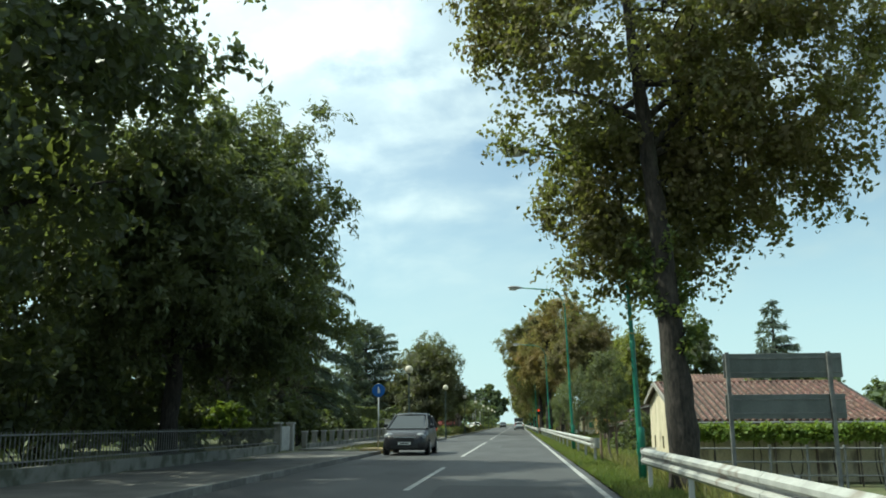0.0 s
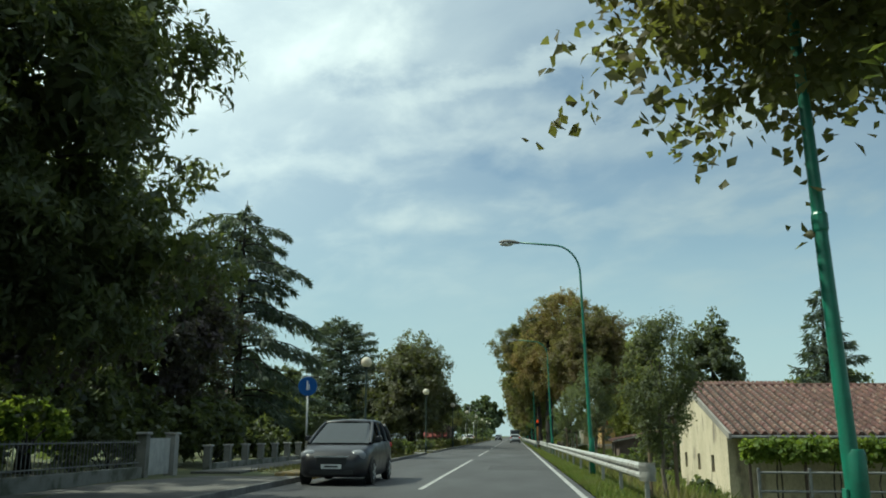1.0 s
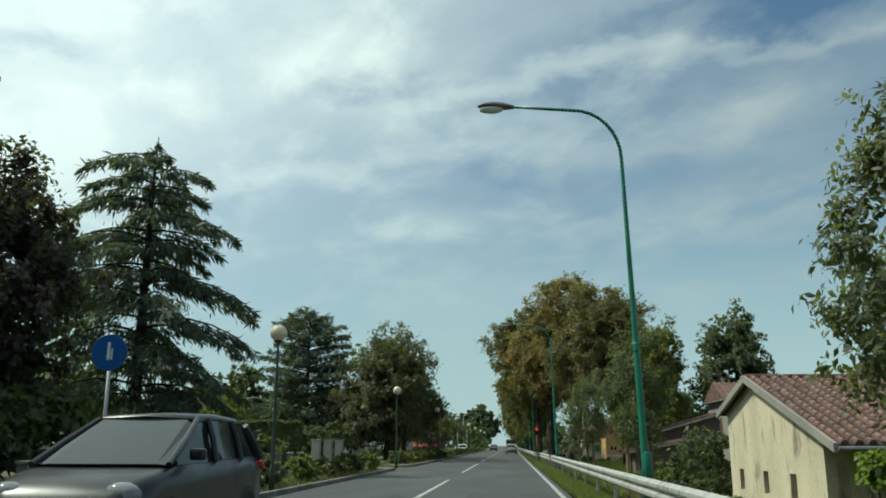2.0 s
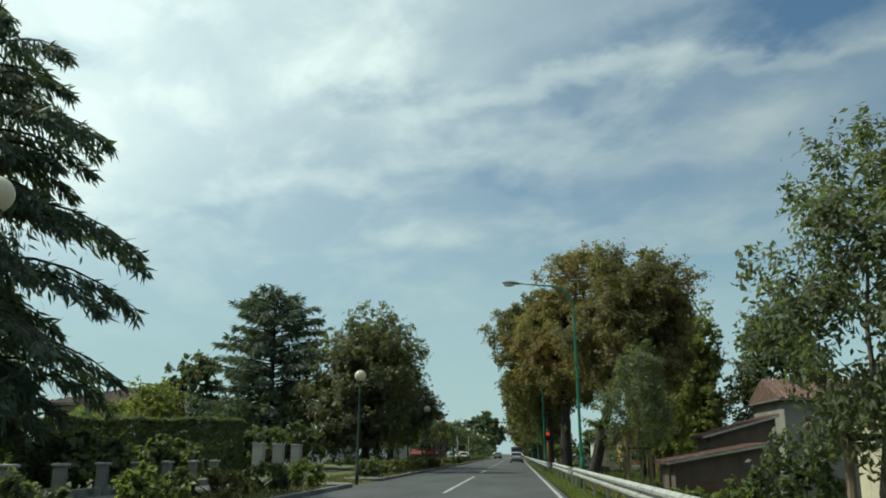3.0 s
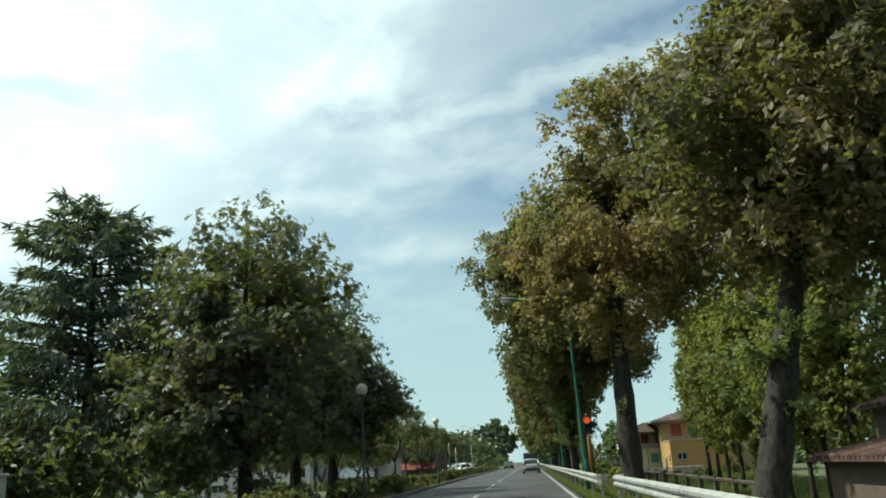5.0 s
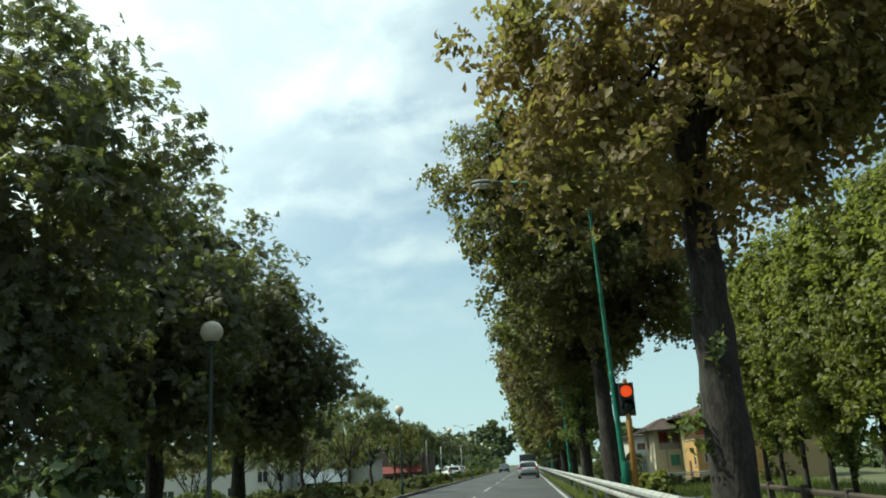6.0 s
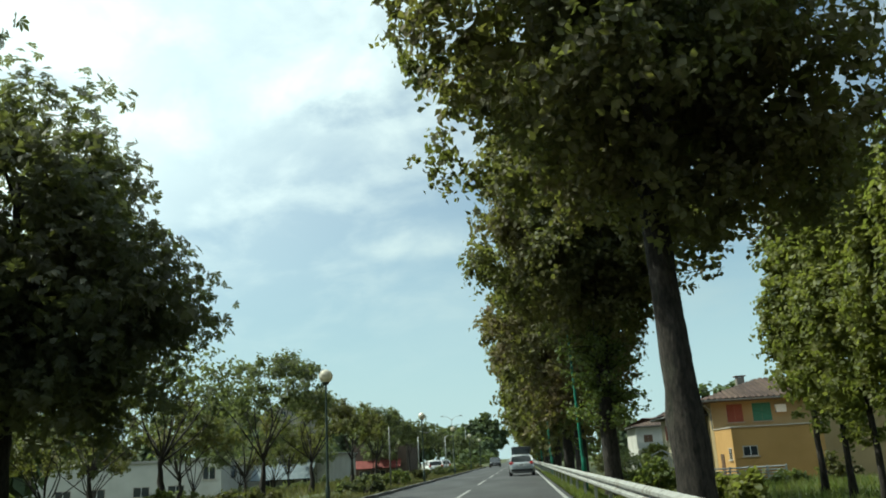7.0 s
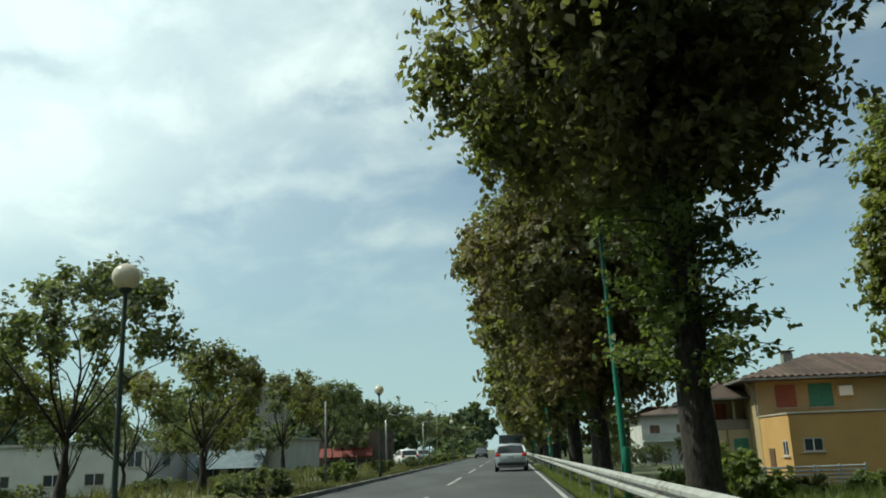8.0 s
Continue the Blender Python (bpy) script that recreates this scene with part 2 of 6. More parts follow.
LEAF_SHOOT = surface("shoot_leaves", (0.105, 0.140, 0.042), (0.078, 0.108, 0.036), 0.55, scale=0.8, grain=3, bump=0, pieces="island", translucent=0.5)
LEAF_VINE = surface("vine_leaves", (0.17, 0.24, 0.04), (0.12, 0.18, 0.03), 0.55, scale=0.8, grain=3, bump=0, pieces="island", translucent=0.55)
LEAF_SAPLING = surface("sapling_leaves", (0.108, 0.121, 0.076), (0.080, 0.093, 0.059), 0.6, scale=0.8, grain=3, bump=0, pieces="island", translucent=0.52)
NEEDLE = surface("blue_green_needles", (0.043, 0.067, 0.059), (0.059, 0.081, 0.063), 0.6, scale=0.5, grain=3, bump=0, pieces="island", translucent=0.34)
GALVANISED = surface("galvanised_steel", (0.40, 0.40, 0.38), (0.30, 0.30, 0.285), 0.55, metal=0.25, scale=3, grain=40, bump=0.08, spread=0.10, stain=(0.20, 0.175, 0.145), stain_scale=2.2, stain_from=0.57)
DARK_STEEL = surface("dark_weathered_steel", (0.20, 0.20, 0.195), (0.13, 0.13, 0.13), 0.6, metal=0.4, scale=4, grain=40, bump=0.1)
GREEN_PAINT = surface("green_pole_paint", (0.018, 0.17, 0.105), (0.013, 0.12, 0.075), 0.42, scale=4, grain=50, bump=0.06, spread=0.08, stain=(0.10, 0.15, 0.12), stain_scale=3, stain_from=0.64)
LAMP_GREY = surface("lamp_housing_grey", (0.17, 0.165, 0.155), (0.12, 0.12, 0.115), 0.55, scale=8, grain=60, bump=0.05)
LAMP_LENS = glass_like("lamp_lens", (0.62, 0.62, 0.58), 0.25)
GLOBE = surface("globe_milk_glass", (0.72, 0.66, 0.56), (0.64, 0.58, 0.48), 0.25, scale=3, grain=30, bump=0, spread=0.04, translucent=0.35)
DARK_PAINT = surface("dark_green_paint", (0.022, 0.04, 0.032), (0.03, 0.045, 0.036), 0.5, scale=4, grain=60, bump=0.05)
BLACK = surface("black_plastic", (0.012, 0.012, 0.013), (0.02, 0.02, 0.02), 0.5, scale=6, grain=60, bump=0.04)
RUBBER = surface("tyre_rubber", (0.016, 0.016, 0.016), (0.024, 0.024, 0.023), 0.85, scale=9, grain=80)
SIGNAL_POLE = surface("yellow_ochre_paint", (0.42, 0.20, 0.045), (0.33, 0.16, 0.04), 0.55, scale=5, grain=40, bump=0.06)
RED_LIGHT = glowing("red_lamp", (0.95, 0.085, 0.016), 0.62)
RED_DARK = glass_like("dark_green_lens", (0.01, 0.025, 0.015), 0.2)
TAIL_RED = glass_like("tail_light_red", (0.42, 0.015, 0.012), 0.15)
HEADLIGHT = glass_like("headlight_glass", (0.20, 0.21, 0.23), 0.08)
CAR_GLASS = glass_like("car_glass", (0.018, 0.022, 0.024), 0.06)
PANE = glass_like("window_glass", (0.03, 0.035, 0.04), 0.08)
SILVER = surface("silver_car_paint", (0.36, 0.38, 0.40), (0.32, 0.34, 0.36), 0.34, metal=0.5, scale=2, grain=200, bump=0, spread=0.04, coat=0.8)
DARK_CAR = surface("dark_grey_car_paint", (0.010, 0.010, 0.014), (0.008, 0.008, 0.012), 0.36, metal=0.0, scale=2, grain=200, bump=0, spread=0.05, coat=0.12)
DARK_BLUE = surface("dark_van_paint", (0.022, 0.026, 0.036), (0.03, 0.032, 0.04), 0.35, scale=2, grain=100, bump=0, coat=0.6)
WHITE_CAR = surface("white_car_paint", (0.75, 0.75, 0.74), (0.68, 0.68, 0.68), 0.3, scale=2, grain=100, bump=0, coat=0.8, spread=0.03)
ALLOY = surface("alloy_wheel", (0.45, 0.46, 0.47), (0.36, 0.37, 0.38), 0.35, metal=0.8, scale=10, grain=60, bump=0)
PLATE = surface("number_plate_white", (0.70, 0.70, 0.68), (0.62, 0.62, 0.61), 0.4, scale=10, grain=60, bump=0, spread=0.03)
BLUE_SIGN = surface("blue_sign_enamel", (0.012, 0.10, 0.36), (0.010, 0.085, 0.30), 0.4, scale=4, grain=40, bump=0, spread=0.05)
WHITE_SIGN = surface("white_sign_enamel", (0.75, 0.76, 0.77), (0.68, 0.69, 0.70), 0.4, scale=4, grain=40, bump=0, spread=0.03)
SIGN_BACK = surface("sign_back_grey", (0.16, 0.17, 0.165), (0.12, 0.13, 0.125), 0.65, metal=0.2, scale=2, grain=40, bump=0.05, stretch=(1, 1, 0.4))
BLUE_PLASTIC = surface("blue_plastic", (0.02, 0.05, 0.22), (0.018, 0.04, 0.17), 0.5, scale=5, grain=60, bump=0.04)
PLASTER_OLD = surface("old_lime_plaster", (0.52, 0.455, 0.33), (0.40, 0.35, 0.25), 0.95, scale=0.6, grain=18, bump=0.35, spread=0.14, stretch=(1, 1, 0.40), stain=(0.20, 0.17, 0.13), stain_scale=1.3, stain_from=0.54)
PLASTER_ORANGE = surface("orange_plaster", (0.45, 0.265, 0.095), (0.39, 0.23, 0.082), 0.9, scale=0.5, grain=30, bump=0.15, spread=0.06)
PLASTER_OCHRE = surface("ochre_plaster", (0.35, 0.265, 0.14), (0.30, 0.225, 0.12), 0.9, scale=0.5, grain=30, bump=0.15, spread=0.07, stain=(0.30, 0.22, 0.11), stain_scale=0.5, stain_from=0.58)
PLASTER_YELLOW = surface("pale_yellow_plaster", (0.40, 0.36, 0.26), (0.34, 0.31, 0.22), 0.9, scale=0.5, grain=30, bump=0.15, spread=0.06)
PLASTER_WHITE = surface("white_plaster", (0.50, 0.49, 0.46), (0.42, 0.41, 0.385), 0.9, scale=0.5, grain=30, bump=0.15, spread=0.05, stain=(0.40, 0.38, 0.34), stain_scale=0.6, stain_from=0.62)
PLASTER_GREY = surface("grey_plaster", (0.23, 0.215, 0.19), (0.17, 0.16, 0.145), 0.92, scale=0.6, grain=30, bump=0.2, spread=0.08)
BRICK_DARK = surface("brown_cladding", (0.12, 0.085, 0.066), (0.09, 0.064, 0.052), 0.9, scale=1, grain=30)
TILE_RED = surface("clay_roof_tile", (0.115, 0.052, 0.040), (0.070, 0.037, 0.031), 0.9, scale=3.2, grain=30, bump=0.3, spread=0.25, pieces="object", stain=(0.24, 0.195, 0.16), stain_scale=5.0, stain_from=0.58)
TILE_FAR = surface("clay_roof_tiles_joined", (0.110, 0.050, 0.039), (0.068, 0.036, 0.030), 0.9, scale=3.2, grain=30, bump=0.3, spread=0.25, pieces="island", stain=(0.22, 0.18, 0.15), stain_scale=5.0, stain_from=0.58)
GAP_SHADE_BOARD = surface("gap_shade_roof_boards", (0.030, 0.024, 0.020), (0.022, 0.018, 0.016), 0.95, scale=3, grain=30)
TILE_BROWN = surface("brown_roof_tiles", (0.070, 0.040, 0.031), (0.050, 0.031, 0.025), 0.9, scale=1, grain=30, bump=0.3, pieces="island")
STONE_COPING = surface("pale_verge_stone", (0.42, 0.38, 0.33), (0.33, 0.30, 0.26), 0.9, scale=3, grain=50)
SHUTTER_RED = surface("red_brown_shutter", (0.22, 0.055, 0.035), (0.18, 0.045, 0.03), 0.7, scale=2, grain=40, stretch=(1, 1, 6))
SHUTTER_GREEN = surface("green_shutter", (0.03, 0.17, 0.12), (0.025, 0.13, 0.09), 0.65, scale=2, grain=40, stretch=(1, 1, 6))
SHUTTER_BROWN = surface("brown_shutter", (0.11, 0.06, 0.035), (0.085, 0.05, 0.03), 0.7, scale=2, grain=40, stretch=(1, 1, 6))
DARK_HOLE = surface("dark_interior", (0.015, 0.014, 0.013), (0.02, 0.019, 0.018), 0.95, scale=4, grain=40)
WOOD_FENCE = surface("dark_fence_wood", (0.060, 0.042, 0.030), (0.04, 0.03, 0.022), 0.9, scale=5, grain=60, stretch=(1, 0.2, 1))
AWNING_BLUE = surface("grey_blue_awning", (0.13, 0.165, 0.185), (0.10, 0.13, 0.15), 0.8, scale=3, grain=60)
AWNING_RED = surface("red_awning", (0.17, 0.03, 0.025), (0.13, 0.026, 0.022), 0.8, scale=3, grain=60)
GATE_WHITE = surface("white_gate_paint", (0.42, 0.42, 0.40), (0.33, 0.33, 0.32), 0.6, scale=4, grain=40, bump=0.05)
CONCRETE = surface("concrete", (0.33, 0.32, 0.30), (0.25, 0.24, 0.225), 0.92, scale=1.2, grain=50, stain=(0.18, 0.17, 0.155), stain_scale=1.0)
# darker concrete: tree shade on fence walls and pillars put into the colour
SHADE_CONCRETE = surface("shade_dark_concrete", (0.20, 0.195, 0.175), (0.13, 0.13, 0.11), 0.93, scale=2, grain=50, stain=(0.08, 0.085, 0.06), stain_scale=2.0, stain_from=0.5)
STEEL_GREY = surface("grey_pole_steel", (0.42, 0.43, 0.43), (0.34, 0.35, 0.35), 0.5, metal=0.5, scale=5, grain=50, bump=0.05)
FAR_LEAF = surface("far_tree_leaves", (0.075, 0.105, 0.060), (0.095, 0.125, 0.065), 0.7, scale=0.1, grain=1, bump=0, pieces="island", translucent=0.42)


# ---- builders ----
def thing(name, x=0.0, y=0.0, z=0.0, turn=0.0, label="", category="", group="", kind=""):
    ob = new(name)
    ob.matrix_basis = pose(x, y, z, 0, 0, turn)
    ob.empty_display_size = 0.3
    return tagged(ob, label, category, group, kind)


def mesh_of(name, bm, material):
    me = bpy.data.meshes.new(name)
    bm.to_mesh(me)
    bm.free()
    for m in (material if isinstance(material, (list, tuple)) else (material,)):
        me.materials.append(m)
    return me


def part(name, bm, material, parent=None, label="", smooth=False, m=None):
    """Links a bmesh, or a mesh, as one mesh object under a thing or a part."""
    me = bm if isinstance(bm, bpy.types.Mesh) else mesh_of(name, bm, material)
    if smooth:
        me.polygons.foreach_set("use_smooth", [True] * len(me.polygons))
    ob = new(name, me)
    if parent is not None:
        ob.parent = parent
    if m is not None:
        ob.matrix_basis = m
    return tagged(ob, label)


def box(bm, x0, x1, y0, y1, z0, z1, bevel=0.0):
    new_bm = bmesh.new()
    bmesh.ops.create_cube(new_bm, size=1.0)
    for v in new_bm.verts:
        v.co = ((x0 + x1) / 2 + v.co.x * (x1 - x0), (y0 + y1) / 2 + v.co.y * (y1 - y0), (z0 + z1) / 2 + v.co.z * (z1 - z0))
    if bevel:
        bmesh.ops.bevel(new_bm, geom=new_bm.edges[:], offset=bevel, segments=2, affect="EDGES", profile=0.6)
    return append(bm, new_bm)


def append(bm, other):
    if bm is None:
        return other
    me = bpy.data.meshes.new("tmp")
    other.to_mesh(me)
    other.free()
    bm.from_mesh(me)
    bpy.data.meshes.remove(me)
    return bm


def tube(bm, points, radii, sides=10, cap=True, rough=0.0, rng=None):
    """A swept tube along points with a radius at each."""
    bm = bm or bmesh.new()
    pts = [Vector(p) for p in points]
    rings, side = [], None
    for i, p in enumerate(pts):
        d = (pts[min(i + 1, len(pts) - 1)] - pts[max(i - 1, 0)]).normalized()
        if side is None:
            side = d.orthogonal().normalized()
        side = (side - d * side.dot(d)).normalized()
        up = d.cross(side)
        ring = []
        for k in range(sides):
            a = 2 * math.pi * k / sides
            r = radii[i] * (1 + (rng.uniform(-rough, rough) if rough else 0))
            ring.append(bm.verts.new(p + (side * math.cos(a) + up * math.sin(a)) * r))
        rings.append(ring)
    for a, b in zip(rings, rings[1:]):
        for k in range(sides):
            bm.faces.new((a[k], a[(k + 1) % sides], b[(k + 1) % sides], b[k]))
    if cap:
        bm.faces.new(rings[0][::-1])
        bm.faces.new(rings[-1])
    return bm


def lathe(bm, profile, sides=20, x=0.0, y=0.0):
    """Turns (radius, z) pairs round the upright axis."""
    bm = bm or bmesh.new()
    rings = [[bm.verts.new((x + r * math.cos(2 * math.pi * k / sides), y + r * math.sin(2 * math.pi * k / sides), z)) for k in range(sides)] for r, z in profile]
    for a, b in zip(rings, rings[1:]):
        for k in range(sides):
            bm.faces.new((a[k], a[(k + 1) % sides], b[(k + 1) % sides], b[k]))
    bm.faces.new(rings[0][::-1])
    bm.faces.new(rings[-1])
    return bm


def prism(bm, outline, x0, x1, axis="x"):
    """Extrudes an outline of (a, b) pairs along an axis: x gives (x, a, b), y gives (a, y, b)."""
    bm = bm or bmesh.new()
    put = (lambda s, a, b: (s, a, b)) if axis == "x" else (lambda s, a, b: (a, s, b)) if axis == "y" else (lambda s, a, b: (a, b, s))
    r0 = [bm.verts.new(put(x0, a, b)) for a, b in outline]
    r1 = [bm.verts.new(put(x1, a, b)) for a, b in outline]
    k = len(outline)
    for i in range(k):
        bm.faces.new((r0[i], r0[(i + 1) % k], r1[(i + 1) % k], r1[i]))
    bm.faces.new(r0[::-1])
    bm.faces.new(r1)
    bmesh.ops.recalc_face_normals(bm, faces=bm.faces[:])
    return bm


def mesh_from_arrays(name, verts, faces_idx, per, material):
    me = bpy.data.meshes.new(name)
    nv, nf = len(verts), len(faces_idx)
    me.vertices.add(nv)
    me.vertices.foreach_set("co", np.ascontiguousarray(verts, dtype=np.float32).ravel())
    me.loops.add(nf * per)
    me.loops.foreach_set("vertex_index", np.ascontiguousarray(faces_idx, dtype=np.int32).ravel())
    me.polygons.add(nf)
    me.polygons.foreach_set("loop_start", np.arange(0, nf * per, per, dtype=np.int32))
    me.update(calc_edges=True)
    me.materials.append(material)
    return me


def leaf_mesh(name, centres, outward, size, material, rs, length=1.5, droop=0.35, tilt=0.8, fan=0):
    """One mesh of folded leaves, four corners each, at the centres; fan gathers so many leaflets at one stalk, as on a chestnut."""
    if fan:
        centres, outward = centres[::fan], outward[::fan]
        if np.ndim(size):
            size = size[::fan]
    k = len(centres)
    nrm = outward + rs.normal(0, tilt, (k, 3)) + np.array([0, 0, 0.45])
    nrm /= np.linalg.norm(nrm, axis=1)[:, None] + 1e-9
    way = rs.normal(0, 1, (k, 3)) + outward * 0.6 - np.array([0, 0, droop])
    way -= nrm * (way * nrm).sum(1)[:, None]
    way /= np.linalg.norm(way, axis=1)[:, None] + 1e-9
    side = np.cross(nrm, way)
    s = (size * rs.uniform(0.65, 1.3, k))[:, None]
    if fan:
        spread = np.linspace(-1.25, 1.25, fan)
        ways = np.concatenate([way * math.cos(a) + side * math.sin(a) for a in spread])
        sizes = np.concatenate([s * (1.0 - 0.28 * abs(a)) for a in spread])
        nrm, s, way, k = np.tile(nrm, (fan, 1)), sizes, ways, k * fan
        centres = np.tile(centres, (fan, 1)) + way * s * length * 0.52
        side = np.cross(nrm, way)
    base, tip = centres - way * s * length * 0.5, centres + way * s * length * 0.5 - nrm * s * 0.18
    belly = centres - way * s * length * (-0.12 if fan else 0.10) + nrm * s * 0.10
    left, right = belly + side * s * 0.5, belly - side * s * 0.5
    verts = np.stack([base, left, tip, right], 1).reshape(-1, 3)
    i = np.arange(k)[:, None] * 4
    faces_idx = np.concatenate([i + [0, 1, 2], i + [0, 2, 3]], 1).reshape(-1, 3)
    return mesh_from_arrays(name, verts, faces_idx, 3, material)


def twig_points(rs, clumps, count, twigs=13, sag=0.22, jitter=0.07):
    """Leaf places along twigs that spray out of each clump, rows of x, y, z, radius."""
    clumps = np.asarray(clumps)
    n = len(clumps)
    d = rs.normal(0, 1, (n, twigs, 3)) + np.array([0, 0, 0.25])
    d /= np.linalg.norm(d, axis=2)[:, :, None]
    ln = rs.uniform(0.55, 1.25, (n, twigs))
    w = clumps[:, 3] ** 2
    pick, tw = rs.choice(n, count, p=w / w.sum()), rs.randint(0, twigs, count)
    u = 0.12 + 0.88 * rs.uniform(0, 1, count) ** 0.62
    c, dd = clumps[pick], d[pick, tw]
    reach = ln[pick, tw] * c[:, 3] * u
    p = c[:, :3] + dd * reach[:, None] + rs.normal(0, jitter, (count, 3)) * (0.5 + c[:, 3])[:, None]
    p[:, 2] -= sag * reach * u
    return p, dd


def clump_points(rs, clumps, count):
    """Leaf places and outward ways in a set of clumps, rows of x, y, z, radius: more leaves near each clump's skin."""
    clumps = np.asarray(clumps)
    w = clumps[:, 3] ** 2
    pick = rs.choice(len(clumps), count, p=w / w.sum())
    d = rs.normal(0, 1, (count, 3))
    d /= np.linalg.norm(d, axis=1)[:, None]
    r = np.abs(rs.normal(0, 0.62, count)) % 1.02
    c = clumps[pick]
    flat = np.array([1, 1, 0.8])
    return c[:, :3] + d * flat * (r * c[:, 3])[:, None], d


def lobed_clumps(rs, lobes, count, clump, inner=0.5, low=-1.0):
    """Clumps spread through one or more uneven egg shapes, rows of x, y, z, rx, ry, rz."""
    out = []
    lobes = np.array(lobes, float)
    w = (lobes[:, 3] * lobes[:, 5])
    bulges = rs.normal(0, 1, (9, 3))
    bulges /= np.linalg.norm(bulges, axis=1)[:, None]
    while len(out) < count:
        lobe = lobes[rs.choice(len(lobes), p=w / w.sum())]
        d = rs.normal(0, 1, 3)
        d /= np.linalg.norm(d)
        if d[2] < low:
            continue
        size = 0.80 + 0.22 * max(0, (bulges @ d).max()) ** 4 + rs.uniform(-0.12, 0.12)
        r = inner + (1 - inner) * rs.uniform() ** 0.55
        p = lobe[:3] + d * lobe[3:] * r * size
        out.append((*p, clump * rs.uniform(0.55, 1.3)))
    return out


def limb_path(rng, a, b, bend=0.12, n=5):
    a, b = Vector(a), Vector(b)
    span = (b - a).length
    off = Vector((rng.uniform(-1, 1), rng.uniform(-1, 1), rng.uniform(0.1, 0.9))) * span * bend
    return [a.lerp(b, i / n) + off * math.sin(math.pi * i / n) for i in range(n + 1)]


def tree(x, y, z, height, crown_from, radius, leaf_material, seed, trunk=0.26, leaves=30000, leaf=0.2, clump=0.9, clumps=90, bark=None, lean=(0, 0),
         crown_shift=(0, 0), label="", name="tree", group="", limbs=9, radius_y=None, shoots=0, shoot_from=1.2, shoot_reach=1.2, low=-1.0, lobes=None, length=1.5, droop=0.35, stem=0.72, core=0.12, bend=1.4, fan=0, sag=0.22, inner=0.5, fork_low=0.0, limb_bend=0.12):
    """A broad-leaved tree: tapered trunk, limbs and a crown of clumped leaves."""
    rng, rs = random.Random(seed), np.random.RandomState(seed)
    bark = bark or BARK
    t = thing(name, x, y, z, label=label, category="tree", group=group)
    fork = crown_from + (height - crown_from) * 0.22
    top = Vector((lean[0] + crown_shift[0] * 0.5, lean[1] + crown_shift[1] * 0.5, crown_from + (height - crown_from) * stem))
    pts, rad = [], []
    rings = 9 if trunk < 0.25 else 26
    for i in range(rings):
        f = i / (rings - 1)
        wob = 0.05 * min(1.0, 9 / rings)
        pts.append((top.x * f ** bend + rng.uniform(-wob, wob) * (i > 0), top.y * f ** bend + rng.uniform(-wob, wob) * (i > 0), -0.25 + (top.z + 0.25) * f))
        rad.append(trunk * (1 - 0.82 * f + 0.4 * max(0.0, 1 - f * top.z / 0.9) ** 2) * rng.uniform(0.95, 1.05))
    part("trunk", tube(None, pts, rad, 18 if trunk > 0.25 else 12, rough=0.085 if trunk > 0.25 else 0.07, rng=rng), bark, t, smooth=True)
    rz = (height - crown_from) / 2
    mid = (crown_shift[0], crown_shift[1], (crown_from + height) / 2)
    lobes = lobes or [(*mid, radius, radius_y or radius, rz)]
    cl = lobed_clumps(rs, lobes, clumps, clump, inner=inner, low=low)
    for k in range(limbs):
        f = rng.uniform(fork_low or fork / top.z * 0.75, 0.95)
        start = Vector((top.x * f ** bend, top.y * f ** bend, top.z * f))
        end = Vector(cl[rng.randrange(clumps)][:3])
        end.z = max(end.z, start.z + 0.3)
        pts = limb_path(rng, start, start.lerp(end, 0.86), limb_bend)
        r0 = trunk * (1 - 0.8 * f) * 0.62
        bm = tube(None, pts, [r0 * (1 - 0.85 * i / 5) for i in range(6)], 6)
        for _ in range(3):
            s = pts[rng.randint(2, 4)]
            e = s + Vector((rng.uniform(-1, 1), rng.uniform(-1, 1), rng.uniform(0.1, 1))) * radius * 0.20
            tube(bm, limb_path(rng, s, e, n=3), [r0 * 0.4, r0 * 0.3, r0 * 0.2, r0 * 0.08], 5)
        part("limb", bm, bark, t, smooth=True)
    c, d = twig_points(rs, cl, leaves, sag=sag)
    sizes = np.full(leaves, leaf)
    if core:
        # large shaded leaves deep in the crown
        n = int(leaves * core)
        deep = np.array(cl)
        heart = np.array(lobes, float)
        near = np.argmin((((deep[:, None, :3] - heart[None, :, :3]) / heart[None, :, 3:]) ** 2).sum(2), axis=1)
        deep[:, :3] += 0.30 * (heart[near, :3] - deep[:, :3])
        c2, d2 = clump_points(rs, deep, n)
        c, d, sizes = np.concatenate([c, c2]), np.concatenate([d, d2]), np.concatenate([sizes, np.full(n, min(leaf * 2.1, leaf + 0.2))])
    out = c - np.array(mid)
    out /= np.linalg.norm(out, axis=1)[:, None] + 1e-9
    part("crown", leaf_mesh("crown", c, 0.55 * d + 0.45 * out, sizes, leaf_material, rs, length, droop, 0.6, fan), None, t)
